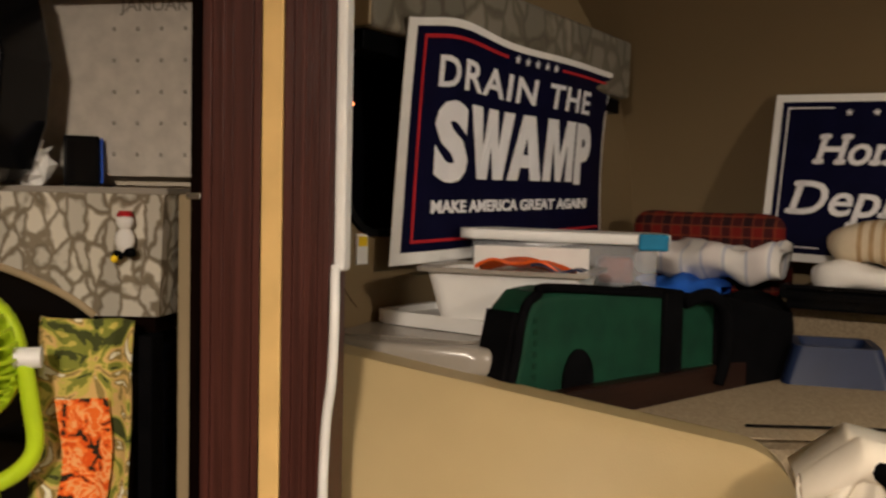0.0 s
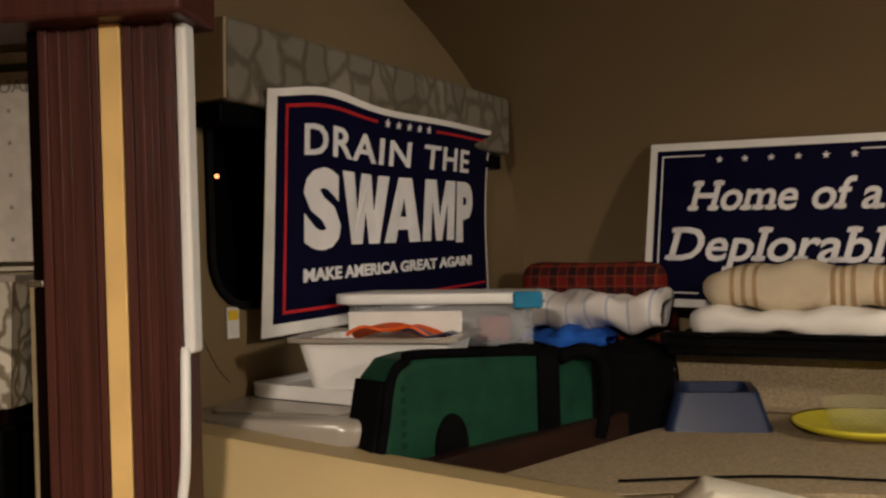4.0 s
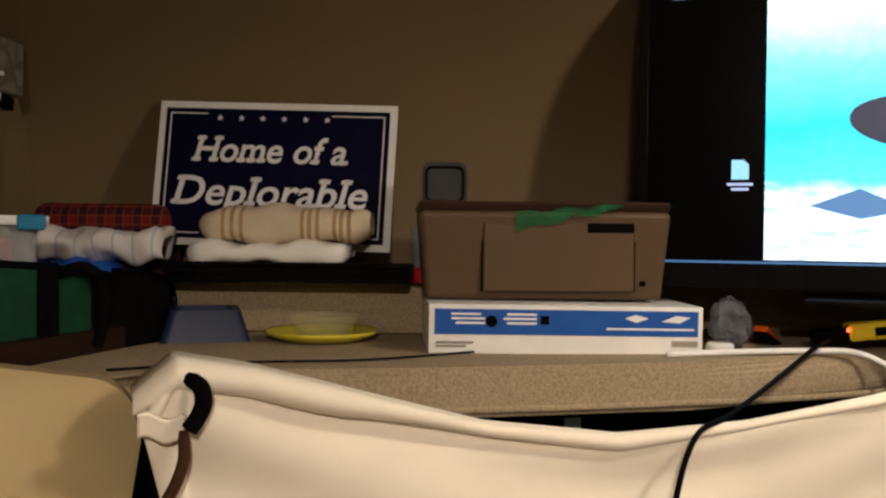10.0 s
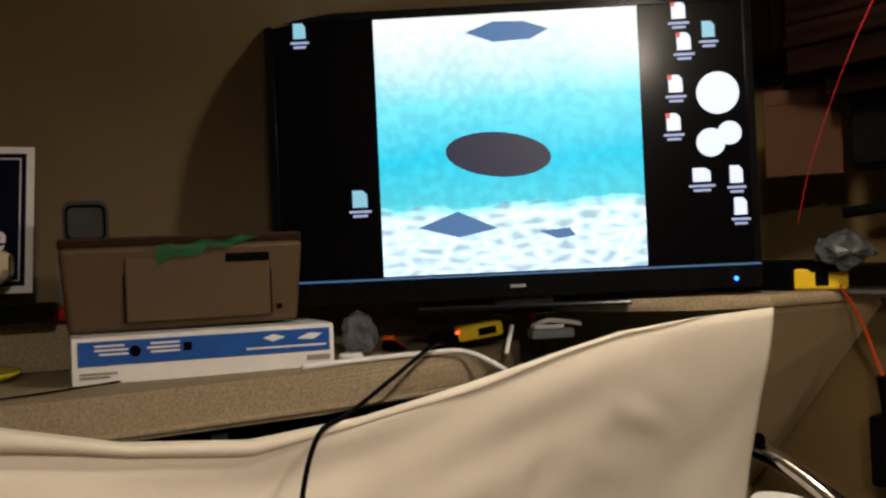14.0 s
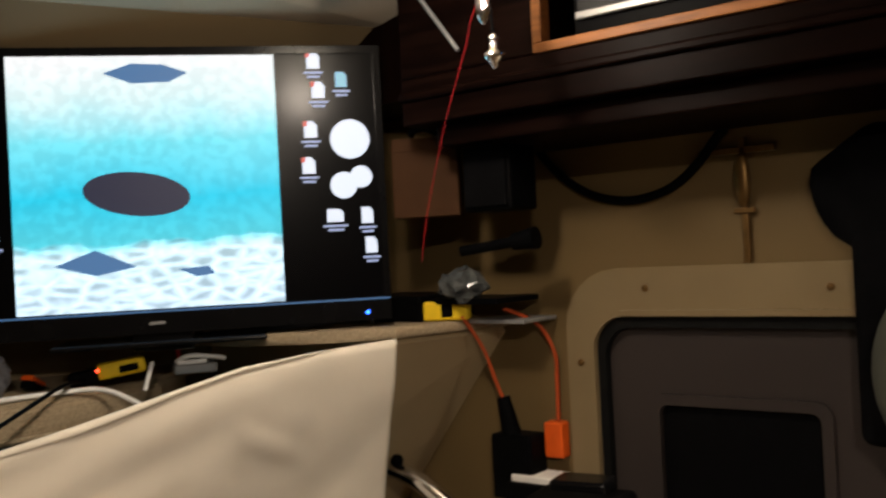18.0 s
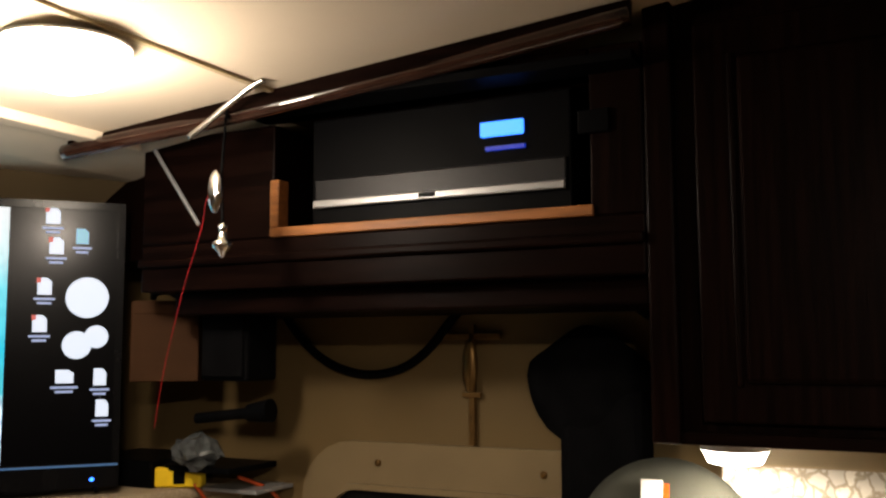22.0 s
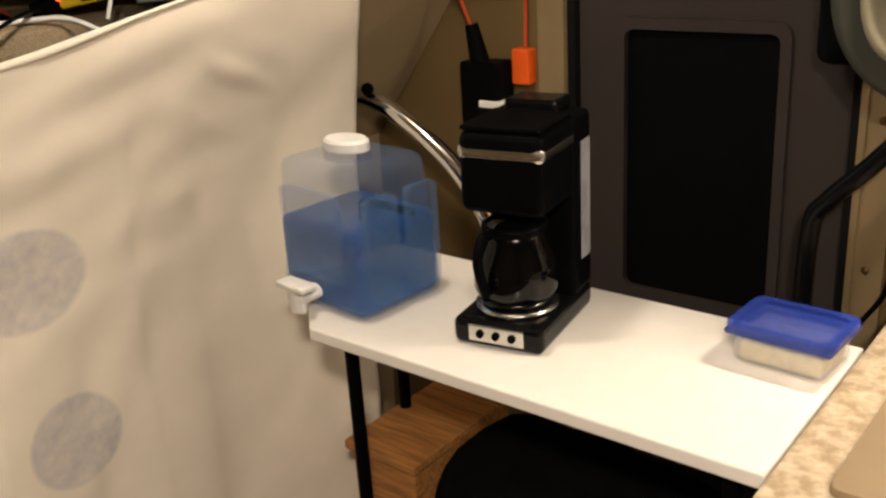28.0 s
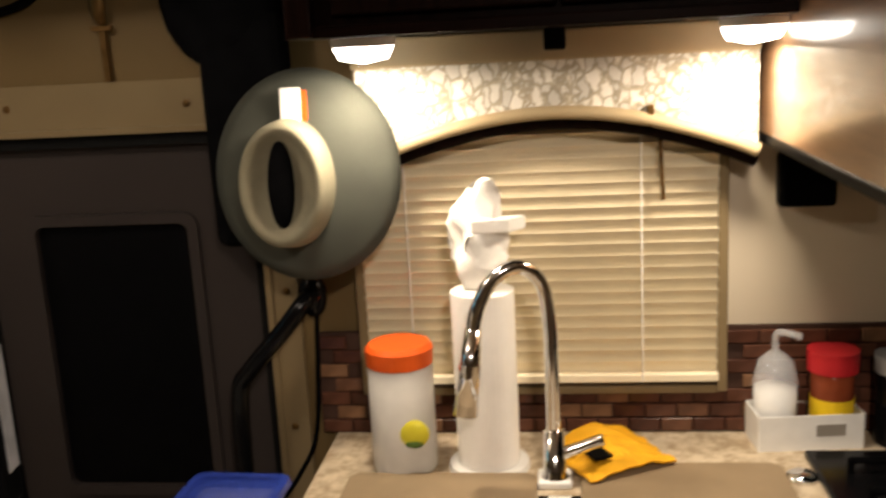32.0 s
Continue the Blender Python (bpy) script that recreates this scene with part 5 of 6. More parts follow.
bm = ball((0, 0, 0.025), 0.025, (0.8, 0.5, 1), seg=12)
for v in bm.verts:
    v.co += Vector((noise.noise(v.co * 90), noise.noise(v.co * 90 + Vector((5, 0, 0))), noise.noise(v.co * 90 + Vector((0, 7, 0))))) * 0.02
part("paper", bm, M_PAPER, PH)
T2 = thing("small_television", pose(-1.25, 1.19, 1.644), "black rounded television seen from its edge", "television")
part("case", upright(prism([(-0.30, 0.004), (0.19, 0.004), (0.215, 0.02), (0.235, 0.08), (0.242, 0.15), (0.225, 0.23), (0.19, 0.30), (-0.30, 0.30)], 0.0, 0.10, bevel=0.006)), M_BLACKGLOSS, T2)
part("screen", upright(prism([(-0.28, 0.03), (0.16, 0.03), (0.175, 0.15), (0.16, 0.27), (-0.28, 0.27)], -0.003, 0.0)), M_BLACKGLOSS, T2)
solo("yellow_fish_ornament", ball((-1.085, 1.165, 1.855), 0.045, (1.3, 0.4, 0.7)), mat("pale_yellow_print", (0.75, 0.60, 0.30), 0.5, vary=0.4, scale=60), "pale yellow dangling ornament", "ornament", smooth=True)
F = thing("clip_fan", pose(-1.045, 1.13, 1.452, 0, 0, 25), "lime green clip-on desk fan", "fan")
for k in range(30):
    a = 2 * math.pi * k / 30
    part("grille_bar", tube([(0.018 * math.cos(a), -0.050, 0.018 * math.sin(a)), (0.055 * math.cos(a), -0.048, 0.055 * math.sin(a)), (0.078 * math.cos(a), -0.03, 0.078 * math.sin(a)), (0.083 * math.cos(a), 0.0, 0.083 * math.sin(a))], 0.0022, 6, None, 3), M_LIME, F)
bm = lathe([(0.080, 0.0), (0.088, 0.0), (0.090, 0.02), (0.075, 0.05), (0.03, 0.06), (0.0, 0.06)], 36)
bmesh.ops.rotate(bm, verts=bm.verts, matrix=Matrix.Rotation(radians(-90), 3, "X"))
part("housing", bm, M_LIME, F, smooth=True)
bm = rod((0, -0.054, 0), (0, -0.046, 0), 0.020)
part("hub", bm, M_SILVERBAR, F)
part("blade", upright(prism([(0.06 * math.cos(a) * (0.5 + 0.5 * abs(math.sin(1.5 * a))), 0.06 * math.sin(a) * (0.5 + 0.5 * abs(math.sin(1.5 * a)))) for a in [2 * math.pi * k / 36 for k in range(36)]], -0.02, -0.015)), M_BLACK, F)
part("yoke", tube([(0.088, 0.0, 0.0), (0.096, 0.0, -0.05), (0.098, 0.0, -0.11), (0.05, 0.0, -0.145), (-0.05, 0.0, -0.15), (-0.12, 0.0, -0.15)], 0.010), M_LIME, F, smooth=True)
part("knob", rod((0.080, 0, 0.0), (0.108, 0, 0.0), 0.012), M_WHITE, F, "pale pivot knob")
part("clip", box((-0.12, 0.06, -0.03, 0.03, -0.175, -0.155), bevel=0.006), M_LIME, F)
solo("dark_window_recess", box((-1.21, -0.87, 1.345, 1.358, 1.0, 1.62)), M_NIGHT, "dark small slide-out window", "window", kind="structure")
B = thing("camouflage_jacket", pose(0, 0, 0), "camouflage cloth with blaze orange print hanging", "jacket")
def hang(x0, x1, y0, lean):
    def fn(u, v):
        return Vector((x0 + (x1 - x0) * u + 0.02 * v * (u - 0.6) + lean * v, y0 - 0.012 * math.sin(6 * u + 2 * v) - 0.006 * noise.noise(Vector((6 * u, 6 * v, 0))), 1.49 - 0.55 * v))
    return fn
part("cloth", grid(hang(-0.985, -0.868, 1.235, -0.02), 24, 40, 0.004), M_BLANKET, B, smooth=True)
bm = grid(lambda u, v: hang(-0.985, -0.868, 1.222, -0.02)(0.28 + 0.46 * u + 0.08 * math.sin(9 * v), 0.17 + 0.80 * v), 10, 24)
part("orange_patch", bm, M_ORANGECLOTH, B, "blaze orange printed panel", smooth=True)
solo("black_strap_hanging", box((-0.866, -0.848, 1.24, 1.27, 0.9, 1.472), bevel=0.002), M_BLACKCLOTH, "black hanging strap beside the jacket", "strap")
solo("folded_white_rail", box((-1.25, -0.95, 1.08, 1.20, 1.255, 1.272), bevel=0.004), M_SILVERBAR, "grey shelf edge under the fan", "shelf")
# the whole slide-out end stands nearer and is smaller than drawn above
NEARER = Matrix.Translation((0.026, 0.027, 0.358)) @ Matrix.Scale(0.79, 4)
for ob in bpy.data.objects:
    if ob not in already and ob.parent is None:
        ob.matrix_world = NEARER @ ob.matrix_world
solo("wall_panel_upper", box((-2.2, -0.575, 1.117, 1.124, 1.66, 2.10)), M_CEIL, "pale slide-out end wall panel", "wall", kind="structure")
# ---- entry door and what hangs round it ----
DFR = thing("door_frame", pose(RW, 0, 0, 0, 0, -90), "cream metal trailer door frame with screws", "door frame", kind="structure")
# local x = -world y, local y = into the wall
def oy(y):
    return -y
outer = rounded(oy(0.525), oy(-0.075), FL + 0.01, 1.590, 0.10)
inner = rounded(oy(0.475), oy(-0.028), FL + 0.03, 1.512, 0.060)
part("flange", upright(ring_frame(outer, inner, -0.008, 0.004)), M_FRAME, DFR)
part("inner_lip", upright(ring_frame(rounded(oy(0.480), oy(-0.033), FL + 0.02, 1.520, 0.063), rounded(oy(0.470), oy(-0.023), FL + 0.03, 1.510, 0.058), -0.013, 0.02)), M_FRAME, DFR)
for y, z in ((0.371, 1.556), (0.076, 1.553), (0.498, 1.43), (-0.055, 1.38), (-0.055, 1.25), (-0.05, 1.02), (0.50, 1.15)):
    part("screw", ball((oy(y), -0.009, z), 0.006, (1, 0.5, 1)), M_BRASS, DFR)
D = thing("entry_door", pose(RW, 0, 0, 0, 0, -90), "grey-brown trailer entry door with dark screen window", "door")
part("seal", upright(ring_frame(rounded(oy(0.472), oy(-0.025), FL + 0.03, 1.510, 0.058), rounded(oy(0.455), oy(-0.008), FL + 0.05, 1.490, 0.050), 0.0, 0.03)), M_RUBBER, D, "black rubber door seal")
part("leaf", upright(ring_frame(rounded(oy(0.460), oy(-0.012), FL + 0.04, 1.495, 0.05), rounded(oy(0.372), oy(0.098), 0.895, 1.370, 0.020), 0.018, 0.04)), M_DOOR, D)
part("window_frame", upright(ring_frame(rounded(oy(0.382), oy(0.088), 0.885, 1.380, 0.024), rounded(oy(0.366), oy(0.105), 0.903, 1.362, 0.016), 0.010, 0.03)), M_DOOR, D)
part("dark_pane", upright(prism(rounded(oy(0.38), oy(0.092), 0.89, 1.375, 0.02), 0.024, 0.03)), M_SCREEN, D, "black screened window")
solo("outside_backing", box((1.52, 1.54, -0.2, 0.6, FL - 0.05, 1.7)), M_SCREEN, "outer door skin", "door", kind="structure")
GH = thing("grab_handle", None, "black metal grab handle beside the door", "handle")
part("bar", tube([(1.445, -0.10, 1.245), (1.40, -0.095, 1.243), (1.385, -0.06, 1.20), (1.38, -0.005, 1.14), (1.38, 0.015, 1.10), (1.38, 0.02, 0.95), (1.38, 0.02, 0.60)], 0.014), M_BLACKGLOSS, GH, smooth=True)
part("mount", ball((1.432, -0.10, 1.245), 0.030, (0.7, 0.8, 1.2)), M_BLACKGLOSS, GH, smooth=True)
solo("black_cable", tube([(1.44, -0.105, 1.36), (1.435, -0.103, 1.2), (1.43, -0.09, 1.02), (1.42, -0.06, 0.95), (1.40, -0.03, 0.91)], 0.004), M_BLACK, "black wire down the kitchen wall", "cable", smooth=True)
# curled cable and crucifix above the door
solo("black_hose", tube([(1.42, 0.63, 1.85), (1.435, 0.58, 1.824), (1.44, 0.535, 1.770), (1.44, 0.49, 1.733), (1.44, 0.44, 1.710), (1.44, 0.382, 1.702), (1.44, 0.32, 1.715), (1.44, 0.27, 1.749), (1.435, 0.208, 1.812), (1.43, 0.15, 1.829), (1.43, 0.04, 1.830), (1.42, -0.054, 1.819), (1.42, -0.10, 1.793)], 0.0075), M_BLACK, "black cable drooping below the cabinet", "cable", smooth=True)
CR = thing("crucifix", pose(RW - 0.006, 0.196, 1.588, 0, 0, -90), "small aged brass wall crucifix", "crucifix")
part("upright_bar", box((-0.005, 0.005, -0.006, 0.004, 0.004, 0.196), bevel=0.001), M_BRASS, CR)
part("cross_bar", box((-0.050, 0.050, -0.006, 0.004, 0.172, 0.182), bevel=0.001), M_BRASS, CR)
part("plain_shape", ball((0.0, -0.010, 0.13), 0.042, (0.32, 0.2, 1.0)), M_BRASS, CR, smooth=True)
part("foot_block", box((-0.016, 0.016, -0.009, 0.0, 0.080, 0.088), bevel=0.001), M_BRASS, CR)

# ---- cabinets over the door ----
K = thing("entertainment_cabinet", None, "dark cherry cabinet with open niche over the door", "cabinet")
NY0, NY1 = -0.098, 0.383
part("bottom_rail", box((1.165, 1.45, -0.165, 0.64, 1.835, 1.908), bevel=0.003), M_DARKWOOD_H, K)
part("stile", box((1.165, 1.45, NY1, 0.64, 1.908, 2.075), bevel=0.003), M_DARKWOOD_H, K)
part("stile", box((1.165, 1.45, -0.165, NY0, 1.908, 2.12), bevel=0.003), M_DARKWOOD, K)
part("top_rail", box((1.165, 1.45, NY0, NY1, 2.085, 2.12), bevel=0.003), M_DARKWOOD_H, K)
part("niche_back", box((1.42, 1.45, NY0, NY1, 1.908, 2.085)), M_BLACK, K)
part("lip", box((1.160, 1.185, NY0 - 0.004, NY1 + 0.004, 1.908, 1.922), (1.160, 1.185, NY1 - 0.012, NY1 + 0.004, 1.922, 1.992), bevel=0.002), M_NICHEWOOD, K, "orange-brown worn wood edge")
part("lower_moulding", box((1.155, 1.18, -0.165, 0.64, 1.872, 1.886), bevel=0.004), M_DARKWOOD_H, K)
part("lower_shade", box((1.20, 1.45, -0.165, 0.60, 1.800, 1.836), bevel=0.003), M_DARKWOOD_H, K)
R2 = thing("stereo_receiver", None, "black stereo with a silver bar and blue display", "stereo")
part("body", box((1.20, 1.41, -0.062, 0.340, 1.9225, 2.083), bevel=0.003), M_BLACK, R2)
part("face_panel", box((1.194, 1.20, -0.056, 0.331, 1.950, 1.992), bevel=0.002), mat("grey_stereo_face", (0.010, 0.010, 0.011), 0.4, spec=0.2), R2, "grey lower face")
part("silver_bar", box((1.188, 1.196, -0.056, 0.331, 1.950, 1.961), bevel=0.002), M_SILVERBAR, R2, "silver trim bar")
part("maker_mark", box((1.1865, 1.188, 0.13, 0.155, 1.953, 1.959)), M_BLACK, R2)
part("display", box((1.192, 1.199, 0.002, 0.064, 2.028, 2.048), bevel=0.002), glow("blue_display", (0.04, 0.22, 1.0), 5.0), R2, "bright blue display")
# glowing strip stands in for the display's reflection below it
part("display_reflection_bar", box((1.192, 1.198, 0.000, 0.056, 2.009, 2.014)), glow("blue_display_reflection", (0.01, 0.04, 0.6), 1.2), R2, "dim blue reflection of the display, made as a glowing strip")
solo("small_switch_plate", box((1.158, 1.165, -0.125, -0.085, 2.01, 2.04), bevel=0.002), M_BLACK, "small dark switch plate", "switch")
TR = thing("cabinet_crown_trim", None, "glossy dark crown moulding along the cabinet top", "trim", kind="structure")
TRIM_Z = 2.036
trim = [(1.03, 0.664), (1.045, 0.56), (1.07, 0.42), (1.095, 0.2), (1.112, 0.0), (1.12, -0.165)]
part("moulding", tube([(x, y, TRIM_Z + 0.12 * (0.664 - y)) for x, y in trim], 0.012, 8), mat("polished_cherry", (0.022, 0.009, 0.006), 0.14, vary=0.3, coat=0.9), TR, smooth=True)
def band(u, v):
    y = 0.664 - 0.829 * u
    low = TRIM_Z + 0.12 * (0.664 - y)
    return Vector((1.032 + 0.088 * u + 0.004 * v, y, low + v * (ceil_z(y) + 0.004 - low)))


part("cornice", grid(band, 12, 2, 0.012), M_DARKWOOD_H, TR)
part("face", prism([(1.165, 0.64), (1.09, 0.74), (1.12, -0.165), (1.20, -0.165), (1.20, 0.64)], 2.085, 2.096), M_BLACK, TR)
K = thing("corner_cabinet", None, "dark corner cabinet end beside the monitor", "cabinet")
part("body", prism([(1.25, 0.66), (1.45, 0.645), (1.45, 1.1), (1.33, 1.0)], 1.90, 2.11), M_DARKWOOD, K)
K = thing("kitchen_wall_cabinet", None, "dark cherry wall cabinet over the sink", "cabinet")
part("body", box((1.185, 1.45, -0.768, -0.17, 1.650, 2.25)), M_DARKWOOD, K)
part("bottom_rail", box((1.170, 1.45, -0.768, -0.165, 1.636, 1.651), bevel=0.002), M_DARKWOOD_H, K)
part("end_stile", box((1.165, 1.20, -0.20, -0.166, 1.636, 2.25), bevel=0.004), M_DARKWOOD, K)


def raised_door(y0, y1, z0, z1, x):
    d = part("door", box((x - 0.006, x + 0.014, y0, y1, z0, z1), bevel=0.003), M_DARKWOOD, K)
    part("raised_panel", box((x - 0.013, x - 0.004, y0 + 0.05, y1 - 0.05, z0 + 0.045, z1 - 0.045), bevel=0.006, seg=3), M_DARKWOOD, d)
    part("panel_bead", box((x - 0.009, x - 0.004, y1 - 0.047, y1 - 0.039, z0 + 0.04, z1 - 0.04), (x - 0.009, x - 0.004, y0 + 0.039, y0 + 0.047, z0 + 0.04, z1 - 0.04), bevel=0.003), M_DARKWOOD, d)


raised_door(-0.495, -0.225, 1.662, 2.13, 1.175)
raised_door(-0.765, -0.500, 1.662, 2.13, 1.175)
K = thing("kitchen_side_cabinet", None, "warm brown wall cabinet side beside the range", "cabinet")
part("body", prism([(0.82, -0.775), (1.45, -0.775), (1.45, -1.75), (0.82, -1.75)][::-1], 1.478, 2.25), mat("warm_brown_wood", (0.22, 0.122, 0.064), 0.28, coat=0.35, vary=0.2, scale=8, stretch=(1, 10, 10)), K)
part("under_edge", box((0.815, 1.45, -1.75, -0.773, 1.463, 1.478), bevel=0.003), M_BLACK, K)
# things hung between monitor and door
CB = thing("card_box", pose(1.228, 0.723, 1.693, 0, 0, -61), "brown card box hung beside the speaker", "box")
part("carton", box((0.0, 0.113, 0.0, 0.05, 0.0, 0.132), bevel=0.002), M_CARDBOARD, CB)
part("flap", box((0.004, 0.109, -0.002, 0.0, 0.112, 0.134), bevel=0.0008), M_CARDBOARD, CB)
SPK = thing("speaker", pose(0, 0, 0), "tall black speaker hung under the cabinet", "speaker")
part("cabinet", box((1.262, 1.34, 0.505, 0.600, 1.695, 1.84), bevel=0.005), M_BLACK, SPK)
part("grille", box((1.256, 1.263, 0.511, 0.594, 1.702, 1.834), bevel=0.002), M_BLACKCLOTH, SPK)
solo("black_bag_hanging", soft_roll(0.0, 0.165, 0.0, 0.0, 0.07, 0.10, 2), M_BLACKCLOTH, "black cloth bag hanging from the cabinet", "bag", at=pose(1.245, 0.600, 1.865, 0, -90, 0) @ pose(0, 0, -0.035), smooth=True)
solo("card_hook", tube([(1.255, 0.70, 1.832), (1.25, 0.69, 1.840), (1.252, 0.665, 1.842), (1.262, 0.645, 1.832)], 0.006), M_BLACK, "small black hook over the card", "hook", smooth=True)
OR = thing("hanging_cord_light", None, "string of silver ornaments hanging on a cord", "ornament")
part("cord", tube([(1.06, 0.385, 2.075), (1.058, 0.386, 2.05), (1.05, 0.382, 2.01), (1.04, 0.375, 1.97), (1.032, 0.366, 1.93), (1.03, 0.363, 1.905)], 0.0020), M_BLACK, OR, smooth=True)
part("hanger", tube([(1.03, 0.300, 2.098), (1.03, 0.318, 2.092), (1.03, 0.36, 2.070), (1.03, 0.40, 2.047), (1.03, 0.424, 2.035)], 0.0045), M_STEEL, OR, smooth=True)
part("leaf", ball((1.03, 0.377, 1.956), 0.028, (0.25, 0.42, 1.05)), M_CHROME, OR, "shiny white metal pendant", smooth=True)
bm = lathe([(0.0, 0.0), (0.004, 0.003), (0.006, 0.008), (0.013, 0.014), (0.014, 0.020), (0.006, 0.026), (0.005, 0.038), (0.007, 0.043), (0.0, 0.048)], 20)
part("bell", bm, M_CHROME, OR, "silver bell", smooth=True).location = (1.03, 0.363, 1.866)
solo("hanging_string", tube([(1.03, 0.385, 1.96), (1.06, 0.42, 1.945), (1.10, 0.461, 1.92), (1.16, 0.55, 1.83), (1.22, 0.64, 1.71), (1.25, 0.686, 1.616)], 0.0007), M_RED, "thin red string hanging down", "string", smooth=True)
solo("silver_rod", rod((1.15, 0.603, 2.056), (1.15, 0.511, 1.933), 0.003), M_SILVERBAR, "thin metal rod leaning on the bag", "rod")
# corner shelf things
TM = thing("tape_measure", pose(1.288, 0.722, 1.513, 0, 0, -63), "yellow and black tape measure", "tape measure")
part("case", box((0.0, 0.082, 0.0, 0.035, 0.0, 0.034), bevel=0.005, seg=3), M_YELLOWTOOL, TM)
part("badge", box((0.034, 0.054, -0.002, 0.002, 0.006, 0.028), bevel=0.002), M_BLACK, TM)
TO = thing("black_tool_case", pose(1.25, 0.70, 1.513), "black box with odds and ends on the shelf", "box")
part("box", box((0.03, 0.19, 0.02, 0.20, 0.0, 0.045), bevel=0.004), M_BLACK, TO)
part("tray", box((0.05, 0.18, -0.13, 0.02, 0.028, 0.038), bevel=0.002), M_BLACK, TO)
TB = thing("clear_bag", pose(1.31, 0.645, 1.555), "crumpled clear plastic bag", "bag")
bm = ball((0, 0, 0.02), 0.05, (0.7, 0.9, 0.55), seg=18)
for v in bm.verts:
    v.co += Vector((noise.noise(v.co * 50), noise.noise(v.co * 50 + Vector((5, 0, 0))), noise.noise(v.co * 50 + Vector((0, 7, 0))))) * 0.016
part("film", bm, mat("grey_film", (0.07, 0.075, 0.075), 0.15, vary=0.5, scale=50), TB)
FLASH = thing("flashlight", pose(0, 0, 0), "black flashlight lying on the clutter", "flashlight")
part("barrel", rod((1.29, 0.63, 1.632), (1.30, 0.53, 1.643), 0.009), M_BLACK, FLASH)
part("head", rod((1.30, 0.53, 1.643), (1.303, 0.488, 1.648), 0.014, 0.019), M_BLACK, FLASH)
solo("shelf_bracket", box((1.34, 1.445, 0.545, 0.66, 1.505, 1.512), bevel=0.002), M_SILVERBAR, "thin metal shelf tongue by the wall", "bracket")
OC = thing("orange_extension_cord", None, "orange extension cord with plug hanging on the wall", "cord")
part("cord", tube([(1.36, 0.60, 1.53), (1.41, 0.565, 1.50), (1.43, 0.545, 1.45), (1.44, 0.548, 1.40), (1.443, 0.552, 1.32)], 0.0034), M_ORANGECORD, OC, smooth=True)
part("cord", tube([(1.32, 0.66, 1.52), (1.37, 0.655, 1.46), (1.39, 0.645, 1.40), (1.40, 0.635, 1.36)], 0.0032), M_ORANGECORD, OC, smooth=True)
part("plug", box((1.425, 1.455, 0.535, 0.572, 1.262, 1.325), bevel=0.004), M_ORANGE, OC, "bright orange plug end")
AD = thing("power_adapter", None, "black power adapter hanging on its cord", "adapter")
part("neck", rod((1.40, 0.637, 1.37), (1.405, 0.625, 1.30), 0.012, 0.018), M_BLACK, AD)
part("body", box((1.385, 1.44, 0.575, 0.66, 1.19, 1.305), bevel=0.006), M_BLACK, AD)
WB = thing("wall_basket", None, "small dark wall box holding papers", "box")
part("box", box((1.37, 1.45, 0.52, 0.625, 1.12, 1.225), bevel=0.004), M_BLACK, WB)
part("paper", box((1.38, 1.44, 0.53, 0.615, 1.2255, 1.238), bevel=0.002), M_PAPER, WB)
CH = thing("chrome_rail", None, "curved chrome tube behind the water jug", "rail")
part("tube", tube([(1.27, 0.90, 1.262), (1.29, 0.86, 1.252), (1.30, 0.834, 1.245), (1.305, 0.79, 1.235), (1.31, 0.747, 1.215), (1.315, 0.685, 1.175), (1.32, 0.625, 1.123), (1.325, 0.58, 1.06), (1.33, 0.55, 0.98), (1.33, 0.53, 0.85)], 0.018), M_CHROME, CH, smooth=True)
part("knob", ball((1.290, 0.800, 1.262), 0.012), M_BLACK, CH)

# hats beside the door
H = thing("outback_hat", pose(1.33, -0.137, 1.450, 0, -90, 0) @ pose(0, 0, 0, 4, 6, 0) @ Matrix.Scale(0.84, 4), "olive-grey wide-brimmed canvas hat on a hook", "hat")
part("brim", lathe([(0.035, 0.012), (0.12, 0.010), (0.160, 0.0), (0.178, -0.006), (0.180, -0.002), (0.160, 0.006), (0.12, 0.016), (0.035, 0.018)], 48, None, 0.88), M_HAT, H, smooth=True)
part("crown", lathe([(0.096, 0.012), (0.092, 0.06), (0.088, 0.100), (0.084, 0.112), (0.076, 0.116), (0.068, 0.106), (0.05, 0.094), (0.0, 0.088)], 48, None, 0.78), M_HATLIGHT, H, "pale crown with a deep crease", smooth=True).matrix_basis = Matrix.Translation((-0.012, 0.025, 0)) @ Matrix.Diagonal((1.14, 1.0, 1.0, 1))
# flattened black ball paints the shade inside the crown's crease
part("crease", ball((-0.012, 0.025, 0.100), 0.068, (1.05, 0.32, 0.17), seg=20), M_BLACKCLOTH, H, "black filling for the shade in the crown's crease", smooth=True)
part("tag", box((0.080, 0.145, 0.0, 0.034, 0.030, 0.034), bevel=0.001), M_PAPER, H, "white paper tag with orange edge")
part("tag_edge", box((0.090, 0.140, -0.010, -0.001, 0.030, 0.033)), M_ORANGE, H)
BH = thing("knit_hat", pose(1.418, 0.025, 1.67), "black knit hat and scarf hanging by the door", "hat")
bm = ball((0, -0.03, 0.02), 0.095, (0.30, 1.0, 0.95), seg=22)
for v in bm.verts:
    v.co += Vector((0, noise.noise(v.co * 14), noise.noise(v.co * 14 + Vector((0, 7, 0))))) * 0.018
part("crown", bm, M_BLACKCLOTH, BH, smooth=True)
part("scarf", box((-0.022, 0.022, -0.125, 0.012, -0.34, 0.02), bevel=0.02, seg=3), M_BLACKCLOTH, BH)

